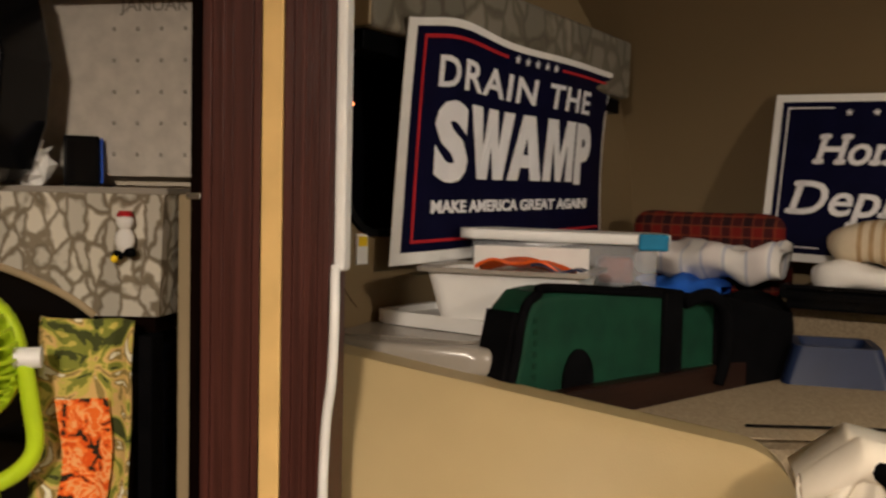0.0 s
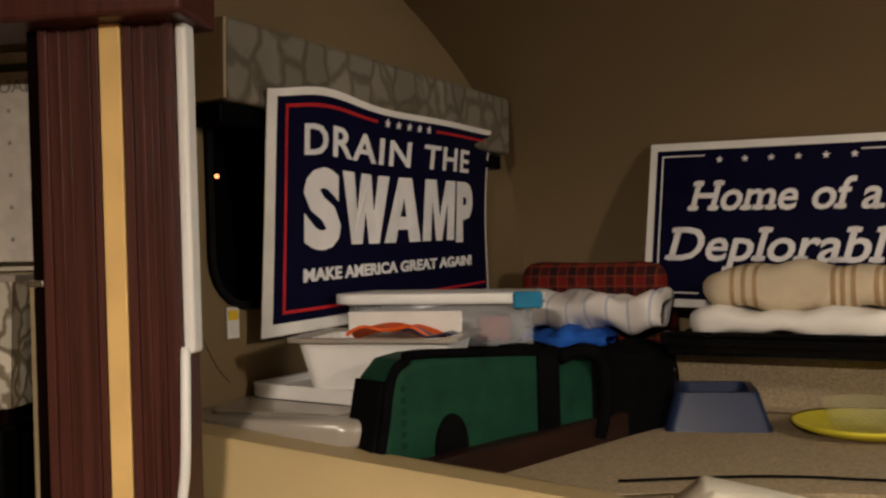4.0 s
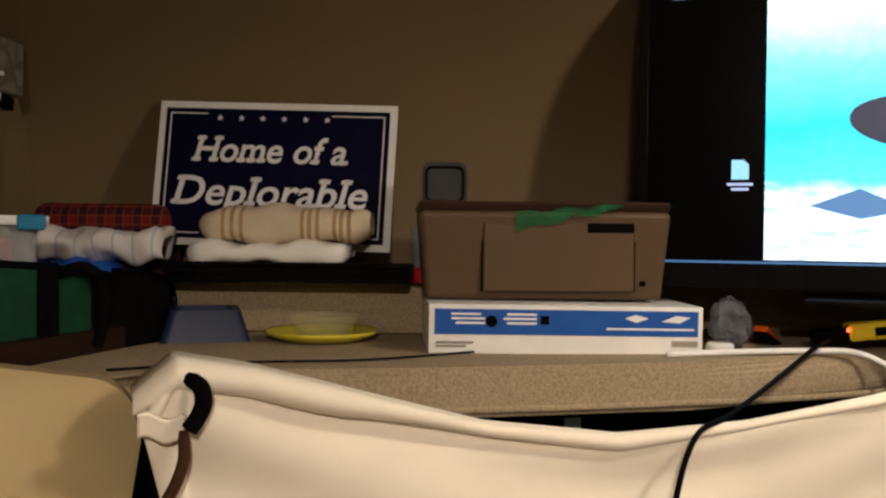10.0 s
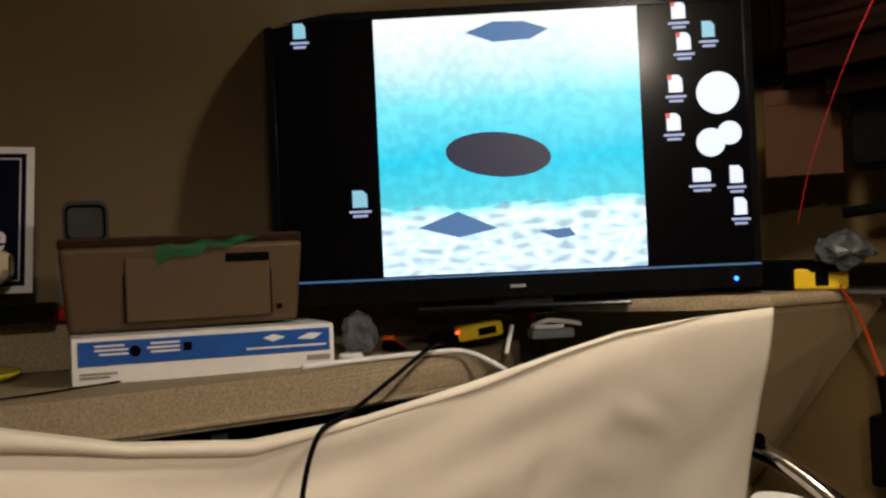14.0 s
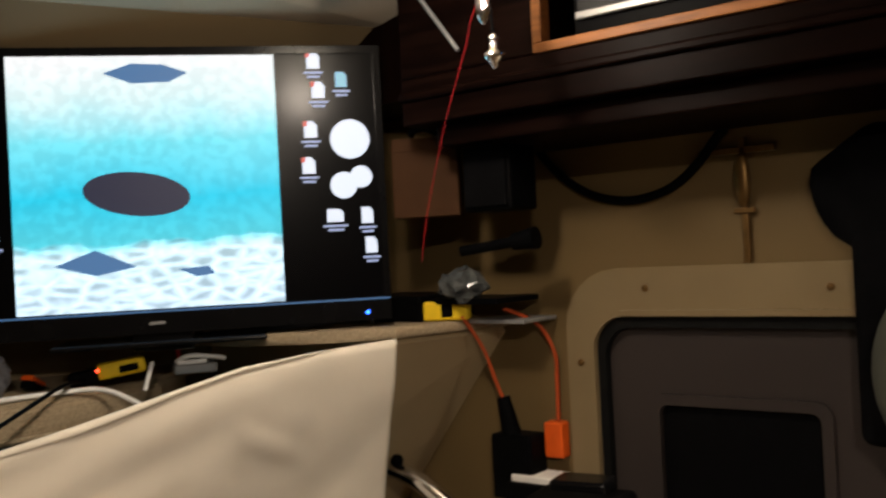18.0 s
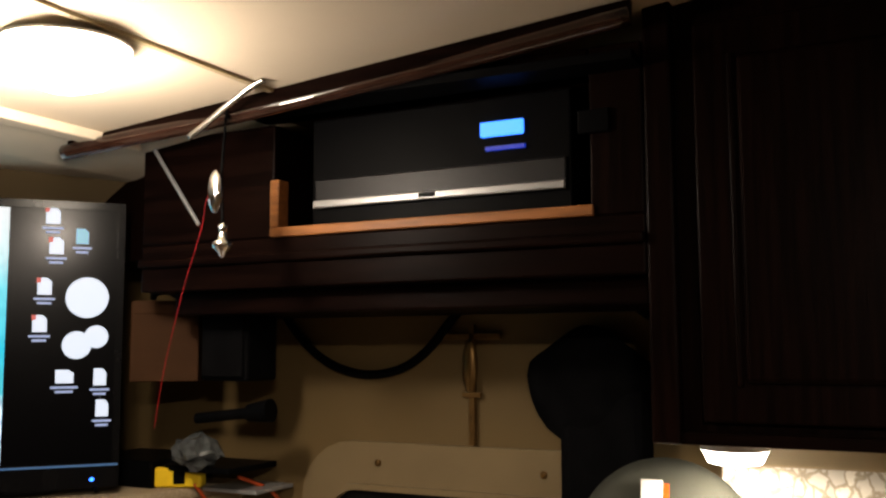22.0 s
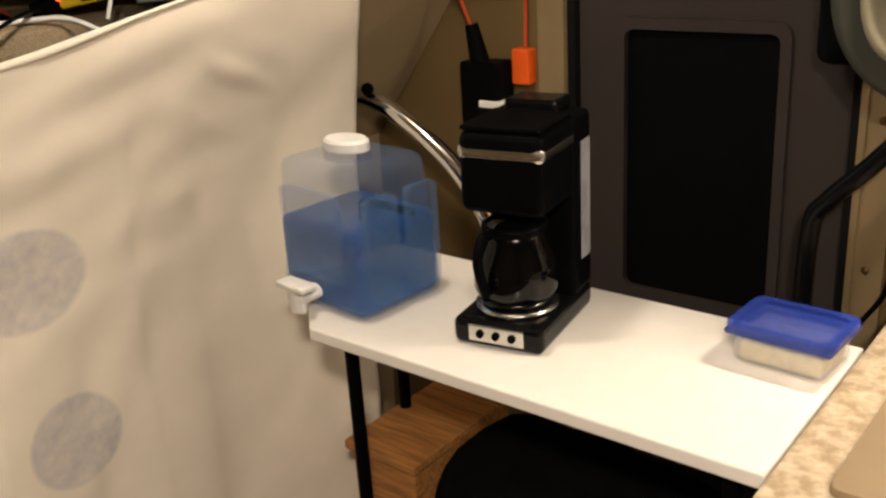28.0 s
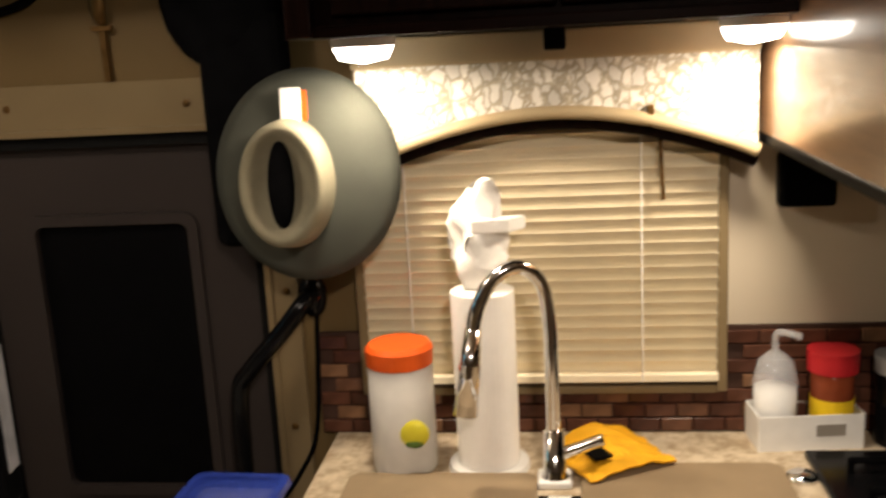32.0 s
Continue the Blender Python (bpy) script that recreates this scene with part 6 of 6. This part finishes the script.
# ---- table, jug, coffee maker ----
TBL = thing("white_table", None, "white laminate folding table across the doorway", "table")
part("top", prism([(0.865, -0.116), (1.208, -0.116), (1.208, 0.70), (1.0, 0.70), (0.87, 0.56)], 0.988, 1.008, bevel=0.003), M_TABLE, TBL)
for x, y in ((0.90, -0.07), (1.17, -0.07), (0.94, 0.55), (1.17, 0.66)):
    part("leg", rod((x, y, FL), (x, y, 0.988), 0.011), M_BLACK, TBL)
M_PINE = mat("pine_boards", (0.40, 0.18, 0.055), 0.5, vary=0.35, scale=10, stretch=(12, 1, 12))
WS = thing("wood_step_box", None, "brown pine box on the floor below the table", "box")
part("body", box((1.03, 1.31, 0.525, 0.665, FL, 0.684), bevel=0.004), M_PINE, WS)
for x in (1.02, 1.121, 1.222):
    part("plank", box((x, x + 0.098, 0.515, 0.675, 0.685, 0.702), bevel=0.002), M_PINE, WS)
solo("black_floor_bag", soft_roll(-0.14, 0.37, 0.0, 0.0, 0.50, 0.30, 3), M_BLACKCLOTH, "black bag on the floor below the table", "bag", at=pose(1.12, 0.13, FL, 0, 0, 86), smooth=True)
J = thing("water_jug", pose(0.912, 0.487, 1.009, 0, 0, -5.7) @ Matrix.Diagonal((0.90, 1.28, 0.93, 1)), "blue-tinted clear water jug with white spigot", "water jug")
bm = box((0.0, 0.19, 0.0, 0.155, 0.0, 0.245), bevel=0.020, seg=4)
for v in bm.verts:
    if v.co.z > 0.20:
        v.co.x += (0.095 - v.co.x) * 0.14
        v.co.y += (0.078 - v.co.y) * 0.10
part("shell", bm, M_BLUE_CLEAR, J)
part("water", box((0.005, 0.185, 0.005, 0.150, 0.005, 0.150), bevel=0.016, seg=3), M_WATER, J, "blue water")
part("panel_rib", box((0.02, 0.085, -0.002, 0.004, 0.03, 0.20), bevel=0.008), M_BLUE_CLEAR, J)
part("panel_rib", box((0.11, 0.175, -0.002, 0.004, 0.03, 0.20), bevel=0.008), M_BLUE_CLEAR, J)
part("panel_rib", box((-0.002, 0.004, 0.03, 0.13, 0.06, 0.205), bevel=0.008), M_BLUE_CLEAR, J)
# black block painted in for the shade of the moulded grip
part("handle_recess", box((0.12, 0.15, 0.01, 0.10, 0.11, 0.155), bevel=0.01), M_BLACK, J, "black block for the shade in the moulded grip")
part("cap_neck", rod((0.085, 0.075, 0.240), (0.085, 0.075, 0.256), 0.034), M_BLUE_CLEAR, J)
part("cap", lathe([(0.0, 0.0), (0.032, 0.0), (0.032, 0.014), (0.028, 0.019), (0.0, 0.019)]), M_WHITE, J, "white screw cap").location = (0.085, 0.075, 0.254)
bm = rod((0.0, 0.085, 0.035), (-0.045, 0.085, 0.035), 0.013)
rod((-0.038, 0.085, 0.052), (-0.038, 0.085, 0.012), 0.012, None, 16, bm)
box((-0.055, -0.022, 0.060, 0.110, 0.050, 0.062), bevel=0.004, bm=bm)
part("spigot", bm, M_WHITE, J, "white spigot")
CM = thing("coffee_maker", pose(1.053, 0.302, 1.009, 0, 0, 100) @ Matrix.Diagonal((0.78, 0.80, 0.855, 1)), "black drip coffee maker with steel band", "coffee maker")
# local +y faces the front
part("base", box((-0.085, 0.085, -0.115, 0.125, 0.0, 0.045), bevel=0.012, seg=3), M_BLACKGLOSS, CM)
part("control_panel", box((-0.052, 0.052, 0.119, 0.128, 0.010, 0.038), bevel=0.002), M_STEEL, CM, "steel control panel")
for x in (-0.030, 0.0, 0.030):
    part("button", rod((x, 0.127, 0.024), (x, 0.131, 0.024), 0.007, None, 14), M_BLACK, CM)
part("tower", box((-0.085, 0.085, -0.115, -0.03, 0.04, 0.345), bevel=0.012, seg=3), M_BLACK, CM)
part("head", box((-0.085, 0.070, -0.04, 0.105, 0.215, 0.345), bevel=0.018, seg=4), M_BLACK, CM)
part("steel_band", box((-0.0862, 0.0712, -0.038, 0.1062, 0.298, 0.326), bevel=0.013, seg=4), M_STEEL, CM, "brushed steel band")
part("lid", box((-0.080, 0.065, -0.036, 0.100, 0.345, 0.353), bevel=0.004), M_BLACK, CM, "flat black lid")
part("lid_hinge", box((-0.05, 0.05, -0.11, -0.04, 0.344, 0.366), bevel=0.006), M_BLACKGLOSS, CM)
part("carafe", lathe([(0.0, 0.0), (0.062, 0.0), (0.076, 0.03), (0.074, 0.075), (0.055, 0.115), (0.050, 0.135), (0.0, 0.14)], 36), mat("dark_glass", (0.002, 0.002, 0.002), 0.05, vary=0.1, spec=0.3), CM, "dark glass carafe", smooth=True).location = (0, 0.035, 0.052)
part("carafe_collar", lathe([(0.052, 0.0), (0.058, 0.002), (0.058, 0.014), (0.052, 0.016)], 36), M_BLACK, CM, smooth=True).location = (0, 0.035, 0.172)
part("hot_plate_ring", lathe([(0.060, 0.0), (0.074, 0.0), (0.074, 0.006), (0.060, 0.006)], 36), M_STEEL, CM, "steel warming plate ring", smooth=True).location = (0, 0.035, 0.047)
part("carafe_handle", tube([(0.02, 0.09, 0.180), (0.024, 0.118, 0.178), (0.026, 0.130, 0.14), (0.022, 0.112, 0.085)], 0.009), M_BLACK, CM, smooth=True)
part("water_gauge", box((-0.0875, -0.0845, -0.10, -0.06, 0.10, 0.30), bevel=0.001), mat("grey_gauge", (0.25, 0.25, 0.27), 0.2), CM, "pale water gauge window")
FC = thing("food_container", pose(1.128, -0.050, 1.009, 0, 0, -3) @ Matrix.Scale(0.76, 4), "clear food container with translucent blue lid", "food container")
part("food", box((-0.055, 0.055, -0.072, 0.072, 0.003, 0.040), bevel=0.012, seg=3), M_FOOD, FC, "pale food inside")
part("tub", box((-0.060, 0.060, -0.078, 0.078, 0.0, 0.052), bevel=0.014, seg=3), M_CLEAR, FC, smooth=True)
part("lid", box((-0.070, 0.070, -0.090, 0.090, 0.050, 0.064), bevel=0.008, seg=3), M_BLUELID, FC, "translucent blue lid")
part("lid_rim", ring_frame(rounded(-0.070, 0.070, -0.090, 0.090, 0.02), rounded(-0.056, 0.056, -0.076, 0.076, 0.016), 0.060, 0.071), M_BLUELID, FC)

# ---- kitchen ----
solo("kitchen_counter", box((0.80, 1.45, -2.0, -0.119, 0.970, 1.010), bevel=0.006), M_COUNTER, "speckled beige laminate kitchen counter", "counter", kind="structure")
KB = thing("kitchen_base_cabinet", None, "dark wood kitchen base cabinets", "cabinet")
part("body", box((0.84, 1.45, -2.0, -0.135, FL, 0.969)), M_DARKWOOD, KB)
for y in (-0.62, -1.16, -1.70):
    part("door", box((0.825, 0.84, y, y + 0.48, FL + 0.08, 0.93), bevel=0.004), M_DARKWOOD, KB)
solo("sink_cover", prism(rounded(0.86, 1.270, -0.449, -0.180, 0.012), 1.010, 1.021, bevel=0.003), M_MAT, "brown board covering one sink bowl", "board", group="sink covers")
solo("sink_cover", prism(rounded(0.86, 1.303, -0.790, -0.511, 0.012), 1.010, 1.021, bevel=0.003), M_MAT, "brown board covering the other sink bowl", "board", group="sink covers")
solo("sink_divider", box((0.86, 1.215, -0.509, -0.451, 1.010, 1.014), bevel=0.001), M_BLACKGLOSS, "dark gap between the sink covers", "sink")
solo("sink_divider_rib", box((0.86, 1.205, -0.496, -0.464, 1.014, 1.019), bevel=0.002), M_WHITE, "white rib between the sink bowls", "sink")
FA = thing("kitchen_faucet", pose(1.262, -0.474, 1.010) @ Matrix.Scale(0.80, 4), "chrome gooseneck kitchen faucet", "faucet")
part("base", lathe([(0.0, 0.0), (0.028, 0.0), (0.026, 0.012), (0.020, 0.02), (0.018, 0.10), (0.0, 0.10)], 28), M_CHROME, FA, smooth=True)
part("neck", tube([(0, 0, 0.09), (0, 0, 0.21), (0, 0.002, 0.30), (-0.006, 0.014, 0.366), (-0.020, 0.050, 0.398), (-0.034, 0.092, 0.380), (-0.044, 0.118, 0.335), (-0.048, 0.128, 0.295)], 0.0125, 14), M_CHROME, FA, smooth=True)
part("spray_head", rod((-0.048, 0.127, 0.300), (-0.056, 0.146, 0.152), 0.014, 0.022), M_CHROME, FA, smooth=True)
part("collar", rod((-0.0515, 0.135, 0.240), (-0.0522, 0.137, 0.226), 0.0185), M_CHROME, FA)
part("lever", tube([(0, -0.015, 0.055), (-0.005, -0.045, 0.068), (-0.01, -0.085, 0.085)], 0.011), M_CHROME, FA, smooth=True)
part("deck_plate", box((-0.03, 0.03, -0.03, 0.03, -0.0, 0.014), bevel=0.004), M_WHITE, FA)
PT = thing("paper_towel_roll", pose(1.318, -0.378, 1.010) @ Matrix.Scale(0.86, 4), "white paper towel roll on its holder", "paper towels")
part("roll", lathe([(0.016, 0.012), (0.053, 0.012), (0.053, 0.312), (0.016, 0.314)], 36), M_TOWEL_PAPER, PT, smooth=False)
part("holder_base", lathe([(0.0, 0.0), (0.070, 0.0), (0.068, 0.010), (0.0, 0.012)], 36), M_WHITE, PT)
bm = ball((0.0, 0.0, 0.40), 0.05, (0.7, 0.95, 1.9), seg=24)
for v in bm.verts:
    v.co += Vector((noise.noise(v.co * 22), noise.noise(v.co * 22 + Vector((5, 0, 0))), noise.noise(v.co * 22 + Vector((0, 7, 0))))) * 0.03
part("crumpled_bag", bm, M_TOWEL_PAPER, PT, "crumpled white tissue tuft", smooth=True)
part("tissue_corner", prism([(0.0, 0.0), (0.01, -0.075), (-0.02, -0.05), (-0.03, 0.01)], 0.41, 0.435, bevel=0.004), M_TOWEL_PAPER, PT)
JR = thing("drink_mix_jar", pose(1.313, -0.254, 1.010) @ Matrix.Diagonal((0.92, 0.92, 0.83, 1)), "clear plastic jar with orange lid and lemon label", "jar")
part("body", lathe([(0.0, 0.0), (0.050, 0.002), (0.052, 0.01), (0.052, 0.19), (0.046, 0.20), (0.0, 0.20)], 36), mat("frosted_jar", (0.62, 0.60, 0.56), 0.3, vary=0.1, scale=14), JR, smooth=True)
part("lid", lathe([(0.0, 0.198), (0.053, 0.198), (0.054, 0.226), (0.048, 0.234), (0.0, 0.234)], 36), M_ORANGE, JR, "orange screw lid", smooth=False)
lab = ball((-0.046, -0.022, 0.085), 0.026, (0.35, 1.0, 1.0))
part("lemon_print", lab, M_YELLOWPLATE, JR, "yellow lemon print", smooth=True)
part("leaf_print", ball((-0.052, -0.024, 0.068), 0.010, (0.4, 1.4, 0.7)), M_GREENFILM, JR, "green leaf print")
EN = thing("yellow_packet", pose(1.315, -0.556, 1.018, 0, 0, 28), "yellow packet lying by the faucet", "packet")
def pk(u, v):
    return Vector((-0.06 + 0.12 * u, -0.07 + 0.14 * v, 0.010 + 0.018 * math.sin(math.pi * v) * (0.4 + u) + 0.006 * noise.noise(Vector((u * 5, v * 5, 0)))))
part("packet", grid(pk, 14, 14, 0.003), M_ENVELOPE, EN)
part("dark_print", box((-0.04, 0.0, 0.02, 0.05, 0.026, 0.030), bevel=0.002), M_BLACK, EN)
# pale sheet over the same side wall, with the pucks' light painted in
solo("wall_panel_kitchen", box((RW - 0.004, RW - 0.0005, -1.75, WY0 - 0.016, 1.181, 1.50)), M_CEIL, "side wall by the sink window, puck light painted in as cream", "wall", kind="structure")
# backsplash tiles behind the counter
BS = thing("backsplash", None, "brown glass mosaic tile backsplash", "backsplash", kind="structure")
part("grout", box((1.440, 1.449, -2.0, -0.098, 1.010, 1.180)), M_GROUT, BS)
rnd = random.Random(4)
tile_meshes = []
for c in ((0.10, 0.042, 0.026), (0.07, 0.028, 0.018), (0.13, 0.06, 0.035), (0.19, 0.10, 0.055)):
    tm = mat("glass_tile", c, 0.15, vary=0.25, scale=25)
    bm = box((-0.004, 0.003, -0.0235, 0.0235, -0.0105, 0.0105), bevel=0.0015, seg=1)
    me = bpy.data.meshes.new("tile")
    bm.to_mesh(me)
    bm.free()
    me.materials.append(tm)
    tile_meshes.append(me)
for r in range(7):
    for c in range(25):
        y, z = -0.124 - 0.049 * c - (0.0245 if r % 2 else 0), 1.0235 + 0.0235 * r
        if y < -1.30 or (-0.76 < y < -0.165 and z > 1.075):
            continue
        ob = new("tile", tile_meshes[rnd.choice((0, 0, 1, 1, 2, 3))])
        ob.location, ob.parent = (1.4375, y, z), BS
# window, blinds and valance
KW = thing("window_2", None, "kitchen window with closed cream mini blinds", "window", kind="structure")
part("pane", box((1.470, 1.474, WY0, WY1, WZ0, WZ1)), M_NIGHT, KW)
part("jamb", box((1.425, 1.45, WY0 - 0.015, WY0, WZ0 - 0.02, WZ1), bevel=0.002), M_FRAME, KW)
part("jamb", box((1.425, 1.45, WY1, WY1 + 0.015, WZ0 - 0.02, WZ1), bevel=0.002), M_FRAME, KW)
part("sill", box((1.425, 1.45, WY0, WY1, WZ0 - 0.022, WZ0 - 0.010), bevel=0.002), M_FRAME, KW)
BL = thing("mini_blinds", None, "closed cream mini blinds", "blinds")
slat = bmesh.new()
bmesh.ops.create_grid(slat, x_segments=1, y_segments=4, size=0.5, matrix=Matrix.Diagonal((1, 1, 1, 1)))
for v in slat.verts:
    x, y = v.co.x, v.co.y
    v.co = (0.006 * y * 2 + 0.0030 * (1 - 4 * y * y), x * 0.535, -0.0115 * y * 2 * 1.0)
bmesh.ops.solidify(slat, geom=slat.faces[:], thickness=0.0006)
me = bpy.data.meshes.new("slat")
slat.to_mesh(me)
slat.free()
me.materials.append(M_BLIND)
k = 0
z = 1.122
while z < 1.53:
    ob = new("slat", me)
    ob.location, ob.parent = (1.425, -0.4545, z), BL
    z += 0.0185
part("bottom_rail", box((1.415, 1.435, -0.723, -0.186, 1.100, 1.113), bevel=0.002), M_BLIND, BL)
for y in (-0.26, -0.61):
    part("ladder_cord", rod((1.414, y, 1.10), (1.414, y, 1.52), 0.0012, None, 6), M_PAPER, BL)
part("tilt_wand", rod((1.405, -0.635, 1.50), (1.400, -0.640, 1.385), 0.003, None, 8), M_BRASS, BL, "brown tilt wand")
V = thing("kitchen_valance", pose(1.37, 0, 0, 0, 0, -90), "arched grey leaf-print valance over the sink window", "valance")
arch = [(0.205 + (0.765 - 0.205) * k / 20, 1.462 + 0.064 * math.sin(math.pi * k / 20) ** 0.9) for k in range(21)]
part("face", upright(prism([(0.765, 1.592), (0.205, 1.592)] + arch, 0.0, 0.03)), M_MOSAIC_SINK_LIT, V)
part("arch_moulding", tube([(x, -0.006, z - 0.006) for x, z in arch], 0.010, 8), M_PANEL, V, smooth=True)
part("arch_inner_edge", tube([(x, 0.012, z - 0.020) for x, z in arch], 0.012, 8), M_DARKWOOD, V, smooth=True)
part("top_box", box((0.200, 0.768, -0.004, 0.078, 1.592, 1.634), bevel=0.003), M_PANEL, V)
part("brass_clip", box((0.614, 0.624, -0.012, -0.002, 1.495, 1.525), bevel=0.002), M_BRASS, V)
for x, y in PUCKS:
    L = thing("puck_lamp", pose(x, y, 1.636), "round white under-cabinet puck lamp", "lamp", group="puck lamps")
    part("rim", lathe([(0.0, 0.0), (0.042, -0.001), (0.041, -0.012), (0.034, -0.014)], 28), M_WHITE, L)
    part("lens", lathe([(0.040, -0.012), (0.032, -0.028), (0.0, -0.034)], 28), glow("puck_glow", (1.0, 0.92, 0.80), 25.0), L, "glowing frosted lens", smooth=True)
CL = thing("ceiling_lamp", pose(0.785, 0.385, ceil_z(0.385)), "round glowing ceiling dome lamp", "lamp")
part("rim", lathe([(0.0, -0.001), (0.073, -0.002), (0.072, -0.005), (0.066, -0.006)], 36), M_WHITE, CL)
part("dome", lathe([(0.071, -0.005), (0.066, -0.026), (0.048, -0.044), (0.022, -0.053), (0.0, -0.055)], 36), glow("dome_glow", (1.0, 0.86, 0.66), 40.0), CL, "glowing frosted dome", smooth=True)
CL = thing("ceiling_lamp", pose(-0.35, -0.75, ceil_z(-0.75)), "round glowing ceiling dome lamp", "lamp")
part("rim", lathe([(0.0, -0.001), (0.073, -0.002), (0.072, -0.005), (0.066, -0.006)], 36), M_WHITE, CL)
part("dome", lathe([(0.071, -0.005), (0.066, -0.026), (0.048, -0.044), (0.022, -0.053), (0.0, -0.055)], 36), glow("dome_glow_rear", (1.0, 0.86, 0.66), 40.0), CL, "glowing frosted dome", smooth=True)
solo("ceiling_batten", box((-0.6, 1.12, 0.60, 0.635, ceil_z(0.60) - 0.014, ceil_z(0.60) + 0.004), bevel=0.003), M_CEIL, "cream ceiling batten", "trim", kind="structure")
solo("ceiling_batten_narrow", box((0.2, 1.12, 0.315, 0.325, ceil_z(0.32) - 0.004, ceil_z(0.32) + 0.004), bevel=0.001), M_PANEL, "thin ceiling seam strip", "trim", kind="structure")
solo("ceiling_vent", lathe([(0.0, -0.008), (0.05, -0.008), (0.055, -0.001), (0.0, 0.0)], 24), M_SILVERBAR, "small round ceiling fitting", "vent", at=pose(1.06, -0.18, ceil_z(-0.18)), smooth=False)
# things on the counter beside the range
WX = thing("white_carton", pose(1.40, -0.845, 1.010, 0, 0, 5) @ Matrix.Diagonal((0.55, 0.70, 0.72, 1)), "low white carton holding bottles", "box")
part("carton", ring_frame(rounded(-0.06, 0.07, -0.11, 0.11, 0.004), rounded(-0.056, 0.066, -0.106, 0.106, 0.003), 0.0, 0.075), M_WHITE, WX)
part("base", box((-0.058, 0.068, -0.108, 0.108, 0.001, 0.006)), M_WHITE, WX)
part("print_mark", box((-0.0615, -0.060, -0.07, -0.01, 0.03, 0.055)), M_GREY_LID, WX)
SO = thing("soap_bottle", pose(1.40, -0.802, 1.014) @ Matrix.Scale(0.92, 4), "clear pump soap bottle", "bottle")
part("body", lathe([(0.0, 0.0), (0.034, 0.0), (0.036, 0.10), (0.028, 0.135), (0.012, 0.15), (0.0, 0.15)], 28), M_CLEAR, SO, smooth=True)
part("soap", lathe([(0.0, 0.002), (0.032, 0.002), (0.033, 0.09), (0.0, 0.09)], 28), M_WHITE, SO, "milky soap", smooth=True)
part("pump", tube([(0, 0, 0.15), (0, 0, 0.178), (-0.008, -0.012, 0.184), (-0.02, -0.035, 0.180)], 0.006), M_CLEAR, SO, smooth=True)
SA = thing("sauce_bottle", pose(1.405, -0.885, 1.014) @ Matrix.Scale(0.9, 4), "brown sauce bottle with red cap", "bottle")
part("body", lathe([(0.0, 0.0), (0.034, 0.0), (0.034, 0.11), (0.028, 0.125), (0.0, 0.125)], 28), mat("brown_sauce", (0.22, 0.05, 0.02), 0.15), SA, smooth=True)
part("cap", lathe([(0.0, 0.12), (0.040, 0.12), (0.041, 0.155), (0.0, 0.158)], 28), M_RED, SA)
part("label_band", lathe([(0.0345, 0.03), (0.0350, 0.03), (0.0350, 0.075), (0.0345, 0.075)], 28), M_YELLOWTOOL, SA)
SA = thing("spice_jar", pose(1.40, -0.985, 1.010), "dark jar with a grey lid", "jar")
part("body", lathe([(0.0, 0.0), (0.04, 0.0), (0.04, 0.11), (0.0, 0.11)], 28), M_BLACKGLOSS, SA)
part("lid", lathe([(0.0, 0.11), (0.042, 0.11), (0.042, 0.135), (0.0, 0.136)], 28), M_SILVERBAR, SA)
ST = thing("stove_top", pose(0, 0, 0), "black enamel range top with burner grates", "stove")
part("top", box((0.86, 1.345, -1.43, -0.832, 1.010, 1.022), bevel=0.004), M_BLACKGLOSS, ST)
for gx in (0.98, 1.08, 1.18, 1.27):
    part("grate_bar", rod((gx, -1.38, 1.040), (gx, -0.875, 1.040), 0.005, None, 8), M_BLACK, ST)
    part("grate_foot", rod((gx, -0.875, 1.021), (gx, -0.875, 1.042), 0.005, None, 8), M_BLACK, ST)
part("burner", lathe([(0.0, 1.021), (0.045, 1.021), (0.04, 1.033), (0.0, 1.035)], 24), M_STEEL, ST).location = (1.22, -0.97, 0)
SK = thing("sink_stopper", pose(1.274, -0.812, 1.0105), "small round metal drain strainer", "strainer")
part("disc", lathe([(0.0, 0.0), (0.022, 0.0), (0.020, 0.007), (0.0, 0.009)], 24), M_CHROME, SK, smooth=True)
solo("counter_dark_appliance", box((1.36, 1.438, -1.20, -1.08, 1.010, 1.21), bevel=0.01), M_BLACK, "dark small appliance on the counter", "appliance")
HK = thing("dark_utensil", pose(1.43, -0.835, 1.385), "dark bracket hanging below the cabinet", "bracket")
part("bracket", box((-0.02, 0.012, -0.05, 0.03, -0.02, 0.06), bevel=0.006), M_BLACK, HK)
solo("cabinet_hook", box((1.33, 1.355, -0.505, -0.475, 1.606, 1.636), bevel=0.004), M_BLACK, "small black hook under the wall cabinet", "hook")

# bring the plan to true size
for ob in list(bpy.data.objects):
    if ob.parent is None and ob.type in ("MESH", "EMPTY"):
        ob.matrix_world = Matrix.Translation((0, 0, DROP)) @ Matrix.Scale(GROW, 4) @ ob.matrix_world
